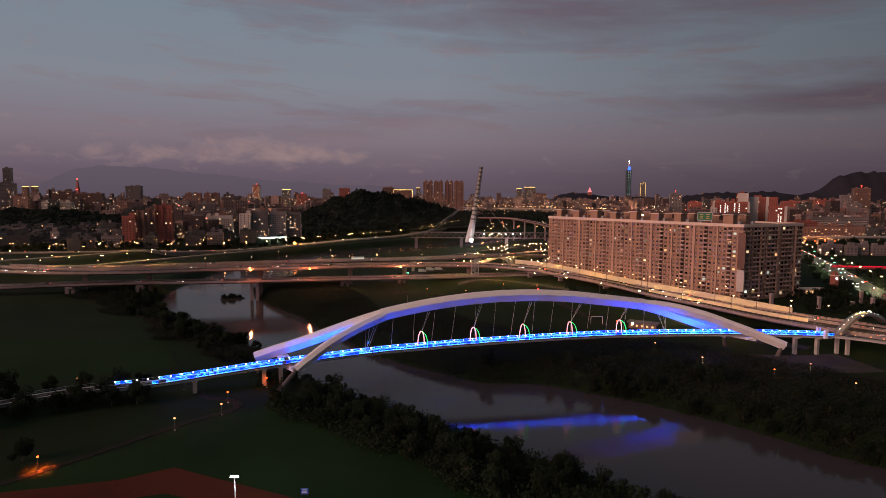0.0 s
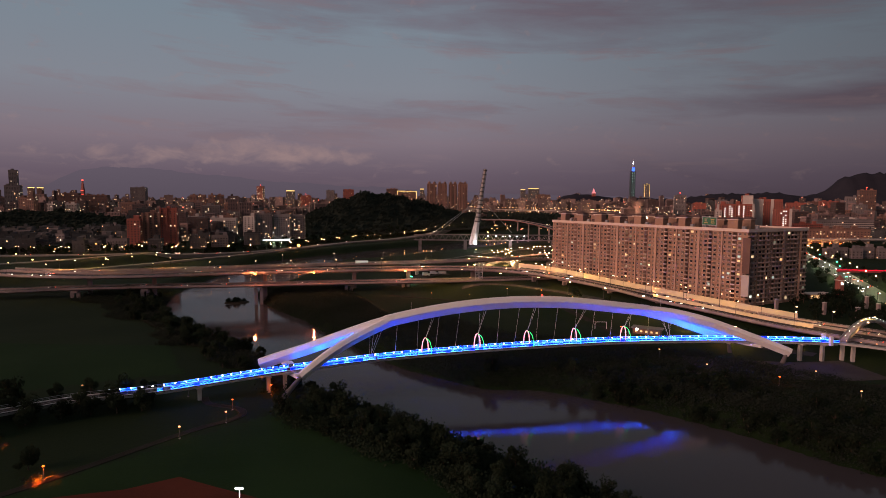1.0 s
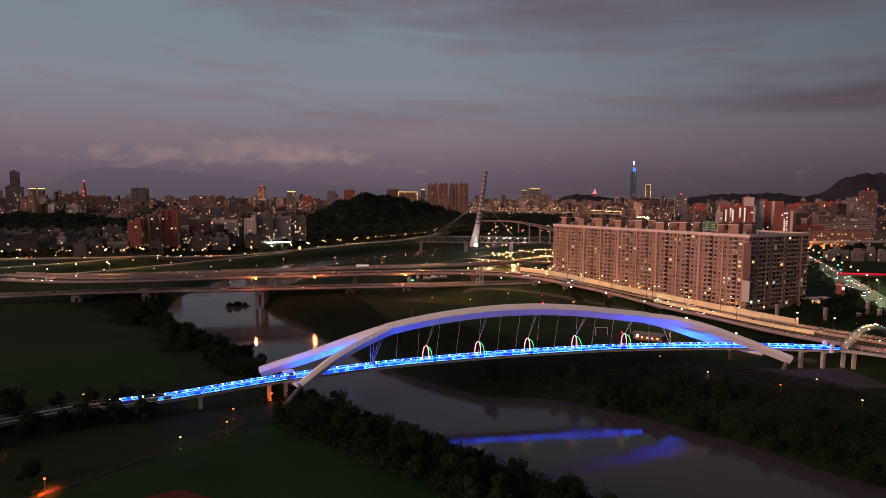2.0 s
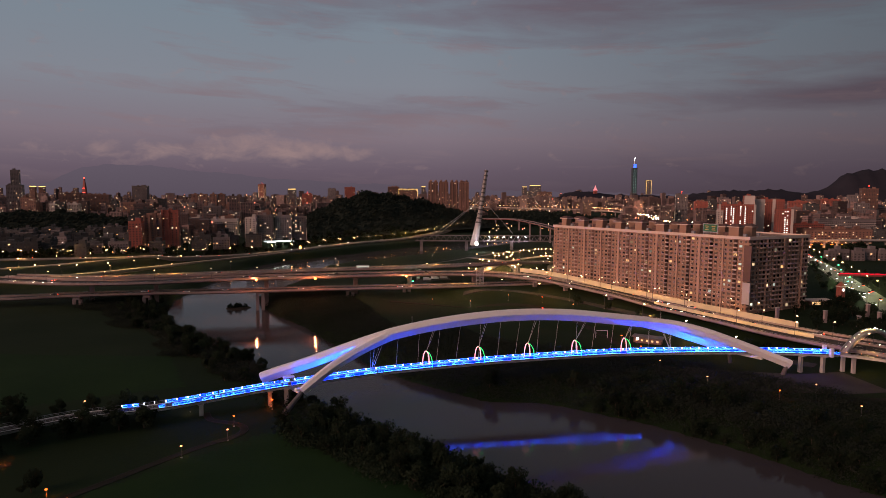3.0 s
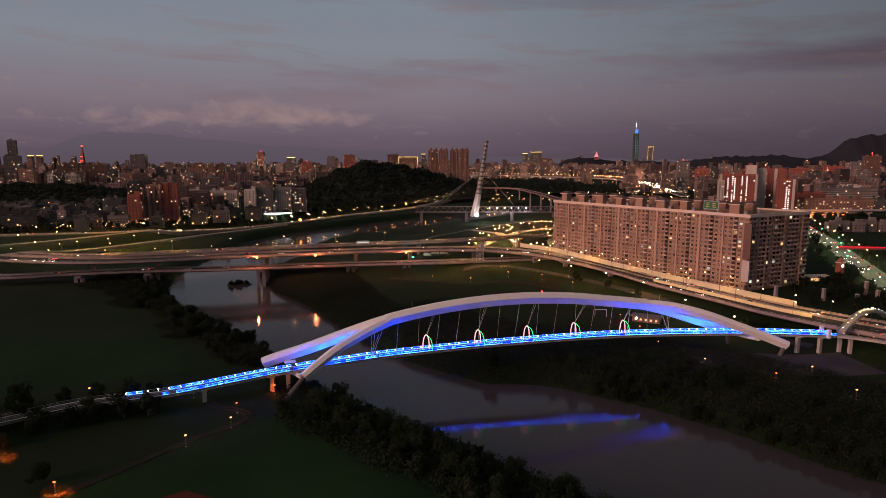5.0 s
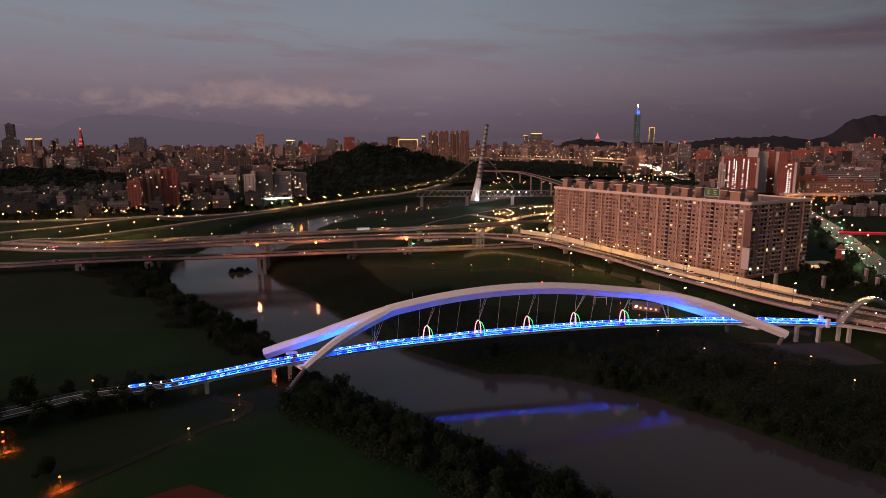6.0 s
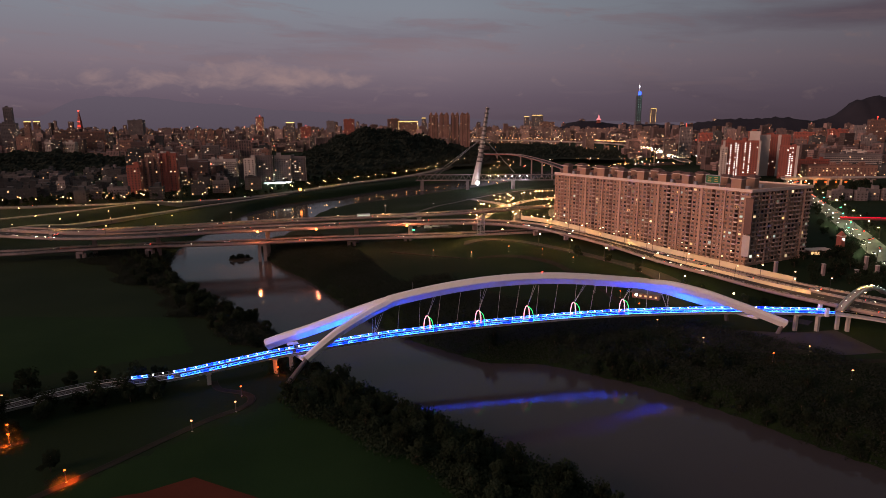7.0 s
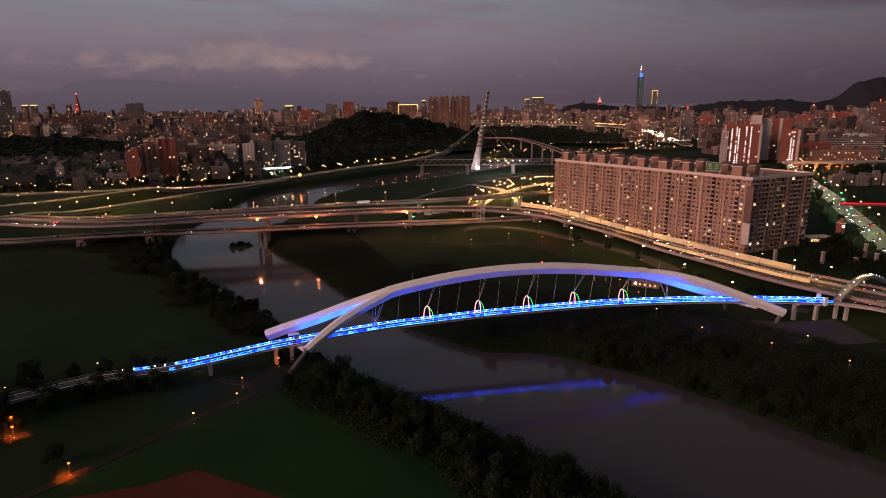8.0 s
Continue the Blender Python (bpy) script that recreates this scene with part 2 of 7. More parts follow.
M = dict(
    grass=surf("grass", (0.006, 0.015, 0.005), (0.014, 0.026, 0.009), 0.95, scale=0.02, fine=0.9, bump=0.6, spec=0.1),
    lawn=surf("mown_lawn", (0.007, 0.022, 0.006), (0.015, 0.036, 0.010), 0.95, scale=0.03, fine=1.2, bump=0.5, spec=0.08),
    soil=surf("bank_soil", (0.045, 0.036, 0.026), (0.085, 0.070, 0.050), 0.95, scale=0.05, fine=0.8, bump=0.6, spec=0.1),
    asphalt=surf("asphalt", (0.032, 0.031, 0.031), (0.062, 0.058, 0.055), 0.9, scale=0.08, fine=4, spec=0.12),
    # paler than asphalt: some of the roads' lamplight is put into the colour
    avenue_road=surf("lamplit_avenue_asphalt", (0.07, 0.068, 0.062), (0.125, 0.12, 0.105), 0.85, scale=0.06, fine=3),
    pale_road=surf("pale_lamplit_asphalt", (0.12, 0.11, 0.10), (0.20, 0.185, 0.165), 0.85, scale=0.05, fine=3),
    concrete=surf("concrete", (0.30, 0.28, 0.26), (0.46, 0.43, 0.40), 0.85, scale=0.12, fine=2.5),
    dark_concrete=surf("dark_concrete", (0.21, 0.165, 0.16), (0.34, 0.275, 0.265), 0.9, scale=0.12, fine=2.5, spec=0.15),
    path=surf("path_paving", (0.018, 0.018, 0.014), (0.032, 0.031, 0.025), 0.95, scale=0.2, fine=3, spec=0.04),
    path_pale=surf("pale_path_paving", (0.05, 0.048, 0.042), (0.085, 0.08, 0.07), 0.9, scale=0.2, fine=3),
    kerb=surf("worn_kerb_stone", (0.026, 0.025, 0.022), (0.046, 0.044, 0.038), 0.95, scale=0.3, fine=3, spec=0.05),
    clay=surf("red_clay", (0.055, 0.014, 0.008), (0.10, 0.026, 0.014), 0.95, scale=0.06, fine=1.5, spec=0.1),
    white_steel=surf("white_painted_steel", (0.74, 0.72, 0.71), (0.85, 0.83, 0.81), 0.45, scale=0.15, fine=2, bump=0.08),
    rail=surf("galvanised_steel", (0.32, 0.33, 0.35), (0.5, 0.5, 0.52), 0.4, 0.8, scale=0.6, fine=5, bump=0.1),
    pole=surf("grey_pole_paint", (0.035, 0.035, 0.035), (0.07, 0.07, 0.07), 0.6, 0.2, scale=0.6, fine=5, bump=0.1, spec=0.2),
    cream_wall=surf("cream_panel", (0.50, 0.43, 0.29), (0.66, 0.58, 0.42), 0.7, scale=0.1, fine=2),
    tile_wall=surf("pinkish_tile_wall", (0.29, 0.168, 0.112), (0.40, 0.24, 0.162), 0.75, scale=0.06, fine=0.9),
    tile_mid=surf("soft_tile_strip", (0.39, 0.235, 0.162), (0.50, 0.315, 0.228), 0.75, scale=0.08, fine=1.2),
    tile_light=surf("pale_tile_band", (0.60, 0.46, 0.37), (0.72, 0.58, 0.48), 0.7, scale=0.1, fine=1.5),
    red_wall=surf("red_brick_tile", (0.25, 0.066, 0.046), (0.35, 0.108, 0.076), 0.8, scale=0.05, fine=0.8),
    grey_wall=surf("grey_render", (0.10, 0.088, 0.088), (0.19, 0.165, 0.16), 0.85, scale=0.05, fine=0.7, vary="object", amount=0.3),
    white_wall=surf("white_render", (0.42, 0.36, 0.32), (0.58, 0.51, 0.455), 0.8, scale=0.05, fine=0.7, vary="object", amount=0.15),
    # shadow over these blocks is put into their wall colour
    shaded_wall=surf("shaded_dark_render", (0.034, 0.036, 0.037), (0.080, 0.080, 0.078), 0.9, scale=0.05, fine=0.7, vary="object", amount=0.4),
    brown_wall=surf("brown_tile", (0.15, 0.080, 0.060), (0.24, 0.135, 0.103), 0.8, scale=0.05, fine=0.7, vary="object", amount=0.3),
    curtain=surf("curtained_window", (0.060, 0.042, 0.032), (0.19, 0.135, 0.10), 0.35, scale=0.35, fine=1.6, bump=0, vary="island", amount=0.5),
    roof=surf("roof_sheet", (0.07, 0.065, 0.065), (0.15, 0.13, 0.125), 0.8, scale=0.1, fine=1.2),
    glass=surf("dark_window_glass", (0.012, 0.013, 0.016), (0.035, 0.036, 0.04), 0.15, scale=0.3, fine=2, bump=0.02),
    glass_far=surf("dull_far_windows", (0.022, 0.021, 0.023), (0.070, 0.058, 0.054), 0.3, scale=0.3, fine=2, bump=0, vary="island", amount=0.5),
    roof_tile=surf("dark_roof_tile", (0.085, 0.045, 0.038), (0.14, 0.075, 0.062), 0.8, scale=0.3, fine=2),
    bark=surf("bark", (0.05, 0.038, 0.028), (0.10, 0.075, 0.055), 0.95, scale=0.8, fine=6, spec=0.1),
    leaf=surf("leaves", (0.019, 0.031, 0.018), (0.034, 0.048, 0.028), 0.9, scale=0.1, fine=0.6, bump=0, vary="object", amount=0.3, spec=0.06, leafy=0.45),
    scrub=surf("scrub_leaves", (0.021, 0.029, 0.021), (0.038, 0.046, 0.034), 0.95, scale=0.03, fine=0.3, bump=0, vary="island", amount=0.1, spec=0.05, leafy=0.45),
    forest=surf("forest_canopy", (0.030, 0.040, 0.032), (0.045, 0.057, 0.044), 0.95, scale=0.01, fine=0.06, bump=0.2, vary="island", amount=0.08, spec=0.03, leafy=0.45),
    pale_scrub=surf("pale_reeds", (0.035, 0.037, 0.028), (0.065, 0.066, 0.050), 0.95, scale=0.05, fine=0.4, bump=0, vary="island", amount=0.2, spec=0.05, leafy=0.45),
    far_city=surf("distant_walls", (0.085, 0.058, 0.055), (0.22, 0.148, 0.132), 0.85, scale=0.01, fine=0.15, bump=0, vary="island", amount=0.6),
    car_dark=surf("car_paint_dark", (0.03, 0.03, 0.035), (0.05, 0.05, 0.055), 0.3, 0.3, bump=0),
    car_white=surf("car_paint_white", (0.6, 0.6, 0.6), (0.7, 0.7, 0.7), 0.3, 0.0, bump=0),
    rubber=surf("tyre_rubber", (0.02, 0.02, 0.02), (0.035, 0.035, 0.035), 0.9),
    green_sign=surf("green_sign_panel", (0.012, 0.10, 0.04), (0.02, 0.15, 0.06), 0.5, bump=0),
    blue_sign=surf("blue_sign_panel", (0.02, 0.06, 0.35), (0.03, 0.09, 0.45), 0.5, bump=0),
    red_band=surf("red_painted_girder", (0.24, 0.055, 0.045), (0.36, 0.09, 0.07), 0.6),
    gold_paint=surf("gold_letter_paint", (0.55, 0.38, 0.10), (0.7, 0.5, 0.15), 0.5, bump=0),
    lit_warm=glow("lit_window_warm", (1.0, 0.54, 0.20), 1.9, (1.0, 0.76, 0.46), "island", 0.12),
    lit_cool=glow("lit_window_cool", (0.80, 0.92, 0.80), 1.2, (1.0, 0.82, 0.52), "island", 0.12),
    lit_far=glow("far_window_light", (1.0, 0.42, 0.14), 3.0, (0.98, 0.86, 0.62), "island", 0.04),
    lit_stair=glow("white_stairwell_light", (1.0, 0.93, 0.80), 2.6, (0.95, 1.0, 0.9), "island", 0.5),
    lit_tent=glow("lit_canopy_sheet", (0.85, 0.95, 1.0), 0.7),
    lit_gold=glow("gold_roof_light", (1.0, 0.62, 0.18), 2.2),
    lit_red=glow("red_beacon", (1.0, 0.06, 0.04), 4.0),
    lit_orange=glow("orange_lamp", (1.0, 0.13, 0.018), 4.5),
    lit_fascia=glow("strong_orange_lamp", (1.0, 0.25, 0.045), 13.0),
    lit_road=glow("strong_amber_lamp", (1.0, 0.46, 0.15), 34.0),
    lit_sodium=glow("amber_lamp", (1.0, 0.58, 0.30), 8.0),
    lit_white=glow("white_lamp", (0.95, 1.0, 0.92), 9.0),
    lit_peach=glow("peach_park_lamp", (1.0, 0.36, 0.13), 4.0),
    lit_green=glow("green_light", (0.08, 1.0, 0.45), 4.0),
    lit_blue=glow("blue_light", (0.04, 0.12, 1.0), 3.0),
    lit_pink=glow("pink_tube_light", (1.0, 0.33, 0.40), 2.2),
    lit_hoopgreen=glow("green_tube_light", (0.05, 1.0, 0.22), 2.0),
    led=glow("blue_led_strip", (0.001, 0.012, 1.0), 20.0, (0.004, 0.03, 1.0), "object", 0.4),
    led_net=glow("deep_blue_led_net", (0.0, 0.006, 1.0), 9.0, (0.0, 0.016, 1.0), "object", 0.3),
    led_bright=glow("cyan_led_strip", (0.008, 0.085, 1.0), 20.0, (0.04, 0.15, 1.0), "object", 0.45),
    head=glow("car_headlight", (1.0, 0.88, 0.66), 14.0),
    tail=glow("car_taillight", (1.0, 0.05, 0.02), 8.0),
    lit_hoarding=glow("red_hoarding_light", (1.0, 0.012, 0.05), 0.9),
    lit_spire=glow("spire_floor_light", (0.55, 0.9, 0.8), 0.9),
)


def water_material():
    m = bpy.data.materials.new("river_water")
    m.use_nodes = True
    N, L = m.node_tree.nodes, m.node_tree.links
    b = N["Principled BSDF"]
    b.inputs["Base Color"].default_value = (0.052, 0.046, 0.049, 1)
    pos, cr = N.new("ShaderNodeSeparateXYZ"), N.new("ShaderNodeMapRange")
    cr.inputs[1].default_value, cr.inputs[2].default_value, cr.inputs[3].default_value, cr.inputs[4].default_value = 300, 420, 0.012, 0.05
    b.inputs["IOR"].default_value = 1.23
    g = N.new("ShaderNodeNewGeometry")
    n1, n2 = N.new("ShaderNodeTexNoise"), N.new("ShaderNodeTexNoise")
    n1.inputs["Scale"].default_value, n1.inputs["Detail"].default_value = 1.15, 1.0
    n2.inputs["Scale"].default_value, n2.inputs["Detail"].default_value = 0.02, 3
    L.new(g.outputs["Position"], n1.inputs["Vector"])
    L.new(g.outputs["Position"], n2.inputs["Vector"])
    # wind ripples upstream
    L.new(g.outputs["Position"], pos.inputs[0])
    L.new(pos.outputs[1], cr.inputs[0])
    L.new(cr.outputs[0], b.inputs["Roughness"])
    # sky reflection also weakened upstream, to make the far water darker
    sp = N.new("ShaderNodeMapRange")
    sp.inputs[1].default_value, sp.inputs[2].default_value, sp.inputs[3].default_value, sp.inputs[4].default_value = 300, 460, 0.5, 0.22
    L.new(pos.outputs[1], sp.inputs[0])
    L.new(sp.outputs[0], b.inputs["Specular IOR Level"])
    mr = N.new("ShaderNodeMapRange")
    mr.inputs[1].default_value, mr.inputs[2].default_value, mr.inputs[3].default_value, mr.inputs[4].default_value = 0.35, 0.65, 0.035, 0.10
    L.new(n2.outputs[0], mr.inputs[0])
    bp = N.new("ShaderNodeBump")
    bp.inputs["Distance"].default_value = 0.4
    L.new(mr.outputs[0], bp.inputs["Strength"])
    L.new(n1.outputs[0], bp.inputs["Height"])
    L.new(bp.outputs[0], b.inputs["Normal"])
    return m


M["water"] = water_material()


# ---- builders ----
class Form:
    """A mesh in the making: plain lists of corners and faces."""

    def __init__(self):
        self.v, self.f = [], []

    def add(self, vs, fs):
        o = len(self.v)
        self.v.extend(tuple(p) for p in vs)
        self.f.extend(tuple(i + o for i in q) for q in fs)
        return self

    def box(self, c, s, turn=0.0, taper=1.0):
        """A box: centre of its foot, size, turn about z in degrees; taper scales the top."""
        ca, sa = math.cos(radians(turn)), math.sin(radians(turn))
        vs = []
        for k, t in ((0, 1.0), (1, taper)):
            for i, j in ((-0.5, -0.5), (0.5, -0.5), (0.5, 0.5), (-0.5, 0.5)):
                x, y = i * s[0] * t, j * s[1] * t
                vs.append((c[0] + x * ca - y * sa, c[1] + x * sa + y * ca, c[2] + k * s[2]))
        return self.add(vs, [(3, 2, 1, 0), (4, 5, 6, 7), (0, 1, 5, 4), (1, 2, 6, 5), (2, 3, 7, 6), (3, 0, 4, 7)])

    def tube(self, p, q, r, r2=None, n=6):
        p, q = Vector(p), Vector(q)
        d = (q - p).normalized()
        a = d.orthogonal().normalized()
        b = d.cross(a)
        r2 = r if r2 is None else r2
        vs = [c + (a * math.cos(k * 2 * math.pi / n) + b * math.sin(k * 2 * math.pi / n)) * rr for c, rr in ((p, r), (q, r2)) for k in range(n)]
        fs = [(k, (k + 1) % n, n + (k + 1) % n, n + k) for k in range(n)]
        return self.add(vs, fs + [tuple(range(n))[::-1], tuple(range(n, 2 * n))])

    def sweep(self, pts, section, close=True, scale=None):
        """Carries a section of (across, up) corners along points; across is level."""
        n, vs, fs = len(section), [], []
        pts = [Vector(p) for p in pts]
        for i, p in enumerate(pts):
            t = (pts[min(i + 1, len(pts) - 1)] - pts[max(i - 1, 0)]).normalized()
            across = Vector((t.y, -t.x, 0)).normalized()
            up = across.cross(t)
            k = scale(i / (len(pts) - 1)) if scale else 1.0
            vs += [p + across * u * k + up * w * k for u, w in section]
        for i in range(len(pts) - 1):
            for j in range(n if close else n - 1):
                a, b = i * n + j, i * n + (j + 1) % n
                fs.append((a, b, b + n, a + n))
        if close:
            fs += [tuple(range(n))[::-1], tuple(range((len(pts) - 1) * n, len(pts) * n))]
        return self.add(vs, fs)

    def ball(self, c, r, n=8, squash=1.0):
        vs = [(c[0], c[1], c[2] - r * squash)]
        rings = n // 2
        for i in range(1, rings):
            a = -math.pi / 2 + math.pi * i / rings
            vs += [(c[0] + r * math.cos(a) * math.cos(2 * math.pi * k / n), c[1] + r * math.cos(a) * math.sin(2 * math.pi * k / n), c[2] + r * math.sin(a) * squash) for k in range(n)]
        vs.append((c[0], c[1], c[2] + r * squash))
        fs = [(0, 1 + (k + 1) % n, 1 + k) for k in range(n)]
        for i in range(rings - 2):
            o = 1 + i * n
            fs += [(o + k, o + (k + 1) % n, o + n + (k + 1) % n, o + n + k) for k in range(n)]
        o, e = 1 + (rings - 2) * n, len(vs) - 1
        fs += [(o + k, o + (k + 1) % n, e) for k in range(n)]
        return self.add(vs, fs)

    def mesh(self, name, mat, smooth=False):
        me = bpy.data.meshes.new(name)
        me.from_pydata(self.v, [], self.f)
        me.materials.append(mat)
        if smooth:
            me.polygons.foreach_set("use_smooth", [True] * len(me.polygons))
        me.update()
        return me


def part(name, form, mat, parent=None, label="", smooth=False, kind=""):
    """Links a form, or a ready mesh, as one mesh object under a thing or a part."""
    ob = new(name, form if isinstance(form, bpy.types.Mesh) else form.mesh(name, mat, smooth))
    if parent is not None:
        ob.parent = parent
    return tagged(ob, label, kind=kind)


def thing(name, label, category, at=(0, 0, 0), turn=0.0, group="", kind=""):
    ob = new(name)
    ob.matrix_world = pose(*at, 0, 0, turn)
    ob.empty_display_size = 0.5
    return tagged(ob, label, category, group, kind)


def spline(pts, step):
    """A smooth line through points, at about even steps."""
    pts = [Vector(p) for p in pts]
    out = []
    for i in range(len(pts) - 1):
        a, b = pts[i], pts[i + 1]
        z, c = pts[max(i - 1, 0)], pts[min(i + 2, len(pts) - 1)]
        if i == 0:
            z = a * 2 - b
        if i + 2 > len(pts) - 1:
            c = b * 2 - a
        n = max(1, round((b - a).length / step))
        for k in range(n):
            t = k / n
            out.append(0.5 * (2 * a + (b - z) * t + (2 * z - 5 * a + 4 * b - c) * t * t + (3 * a - z - 3 * b + c) * t ** 3))
    out.append(pts[-1])
    return out


def side_of(line, i):
    t = line[min(i + 1, len(line) - 1)] - line[max(i - 1, 0)]
    return Vector((t.y, -t.x, 0)).normalized()


def shifted(line, off, dz=0.0):
    return [p + side_of(line, i) * off + Vector((0, 0, dz)) for i, p in enumerate(line)]


def two_mats(name, fa, ma, fb, mb):
    """One mesh of two forms, each with its own material."""
    n = len(fa.f)
    f = Form()
    f.add(fa.v, fa.f)
    f.add(fb.v, fb.f)
    me = f.mesh(name, ma)
    me.materials.append(mb)
    me.polygons.foreach_set("material_index", [0] * n + [1] * (len(f.f) - n))
    me.update()
    return me


# ---- ground and river ----
WATER = -27.0
RIVER = [(430, -60, 48), (300, 20, 46), (200, 92, 43), (130, 152, 42), (106, 176, 43), (86, 202, 43), (63, 225, 43), (38, 245, 40), (8, 258, 31), (-32, 293, 29), (-60, 330, 25), (-80, 361, 28),
         (-110, 397, 34), (-129, 427, 36), (-160, 465, 37), (-186, 508, 38), (-204, 560, 36), (-204, 620, 40), (-200, 700, 44), (-200, 780, 44), (-186, 838, 40), (-150, 890, 36), (-92, 959, 40),
         (-46, 1020, 42), (20, 1100, 46), (110, 1220, 46), (230, 1340, 44), (480, 1560, 40), (900, 1900, 40)]


def river_gap(x, y):
    """Metres from the water's edge (inside: minus) and the side (left bank: minus), for arrays."""
    best = np.full(np.shape(x), 1e9)
    side = np.zeros(np.shape(x))
    for (ax, ay, aw), (bx, by, bw) in zip(RIVER, RIVER[1:]):
        dx, dy = bx - ax, by - ay
        t = np.clip(((x - ax) * dx + (y - ay) * dy) / (dx * dx + dy * dy), 0, 1)
        d = np.hypot(x - ax - t * dx, y - ay - t * dy) - (aw + t * (bw - aw))
        s = np.sign((x - ax) * dy - (y - ay) * dx)
        side = np.where(d < best, s, side)
        best = np.minimum(best, d)
    return best, side


def step(a, b, v):
    t = np.clip((v - a) / (b - a), 0, 1)
    return t * t * (3 - 2 * t)


def ground_z(x, y):
    x, y = np.asarray(x, float), np.asarray(y, float)
    d, s = river_gap(x, y)
    wob = 1.2 * np.sin(x * 0.021 + 1.3) * np.sin(y * 0.017) + 0.5 * np.sin(x * 0.067) * np.cos(y * 0.059)
    z = -30 + 11.0 * step(-6, 15, d) + 2.2 * step(10, 110, d) + wob * 0.6 * step(0, 25, d)
    left = s < 0
    near = np.interp(y, [420, 720], [150, 78])
    rise = np.where(left, step(0, 1, (d - near) / 38) * step(515, 590, y), step(115, 150, d))
    rise = np.where((~left) & (y > 600), step(150, 260, d), rise)
    flat = np.where(~left, step(560, 660, y) * (1 - step(70, 170, d)), 0.0) * step(-4, 4, d)
    z = z * (1 - flat) + np.minimum(z, -26.2 + 0.02 * d) * flat
    return z * (1 - rise) + -8.0 * rise


def build_ground():
    xs = np.r_[np.linspace(-5200, -800, 18), np.arange(-740, 760, 7.0), np.linspace(800, 5200, 18)]
    ys = np.r_[np.linspace(-3000, -180, 10), np.arange(-150, 760, 7.0), np.arange(768, 1200, 9.0), np.arange(1210, 1400, 20.0), np.linspace(1430, 5200, 20)]
    X, Y = np.meshgrid(xs, ys)
    Z = ground_z(X, Y)
    f = Form()
    f.v = list(zip(X.ravel().tolist(), Y.ravel().tolist(), Z.ravel().tolist()))
    nx = len(xs)
    f.f = [(j * nx + i, j * nx + i + 1, (j + 1) * nx + i + 1, (j + 1) * nx + i) for j in range(len(ys) - 1) for i in range(nx - 1)]
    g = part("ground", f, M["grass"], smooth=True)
    tagged(g, "dark mown grass and bare banks on both sides of the river", "ground", kind="structure")


def gz(x, y):
    return float(ground_z(x, y))


build_ground()
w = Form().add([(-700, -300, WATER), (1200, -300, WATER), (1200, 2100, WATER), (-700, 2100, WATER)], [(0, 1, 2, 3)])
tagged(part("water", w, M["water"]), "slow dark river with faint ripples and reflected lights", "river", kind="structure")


def graded(pts, width, lift, every, level=-99.0):
    """A road's centre line, evened out over the ground."""
    line = spline([(x, y, 0) for x, y in pts], every)
    low = np.array([max(max(gz(q.x, q.y) for q in (p - side_of(line, i) * width / 2, p, p + side_of(line, i) * width / 2)) + lift, level) for i, p in enumerate(line)])
    z = low.copy()
    for k in range(4):
        pad = np.r_[[z[0]] * 4, z, [z[-1]] * 4]
        z = np.convolve(pad, np.ones(9) / 9, "valid")
    z = np.maximum(z, low - lift + 0.3)
    return [Vector((p.x, p.y, float(h))) for p, h in zip(line, z)]


def ribbon(name, pts, width, mat, label, category="path", lift=0.14, thick=0.3, every=5.0, level=-99.0, even=False):
    """A path or road laid on the ground, with real thickness."""
    line = graded(pts, width, lift, every, level) if even else spline([(x, y, 0) for x, y in pts], every)
    f = Form()
    m = max(1, round(width / 4))
    cols = []
    for i, p in enumerate(line):
        s = side_of(line, i)
        row = []
        for k in range(m + 1):
            q = p + s * width * (k / m - 0.5)
            row.append((q.x, q.y, p.z if even else max(gz(q.x, q.y) + lift, level)))
        cols.append(row)
    n = m + 1
    f.v = [q for r in cols for q in r] + [(x, y, z - thick) for r in cols for x, y, z in r]
    o = len(line) * n
    for i in range(len(line) - 1):
        for k in range(m):
            a = i * n + k
            f.f.append((a, a + n, a + n + 1, a + 1))
        a, b = i * n, i * n + m
        f.f += [(a, o + a, o + a + n, a + n), (b, b + n, o + b + n, o + b)]
    return tagged(part(name, f, mat), label, category, kind="structure")


def park_path(pts, width, label):
    """A dark path between two thin pale kerbs."""
    ribbon("path", pts, width, M["path"], label)
    line = spline([(x, y, 0) for x, y in pts], 3.0)
    for k in (-1, 1):
        ribbon("kerb", [(p.x, p.y) for p in shifted(line, k * (width / 2 + 0.16))], 0.26, M["kerb"], "thin pale kerb along a park path", "kerb", lift=0.2, every=3.0)


park_path([(-132, 148), (-120, 160), (-112, 170), (-105, 180), (-94, 197.5), (-84, 212), (-77, 219.5), (-74.5, 226), (-76, 231.5), (-81, 235), (-91, 238), (-96, 246)], 2.4, "narrow paved park path curving towards the bridge foot")
park_path([(-210, 158), (-180, 170), (-156, 184), (-146, 191), (-141, 195)], 2.6, "paved riverside path lit by orange lamps")
ribbon("path", [(-40, 500), (-8, 482), (52, 457), (86, 415), (103, 386), (107, 350), (107, 335), (120, 309), (130, 285), (146, 268), (170, 260), (200, 262), (260, 255)], 4.0, M["path"], "pale riverside cycle path on the far bank")
ribbon("plaza", [(122, 300), (150, 290), (180, 284), (205, 287)], 30.0, M["asphalt"], "bare paved apron under the bridge end", "pavement", lift=0.10)


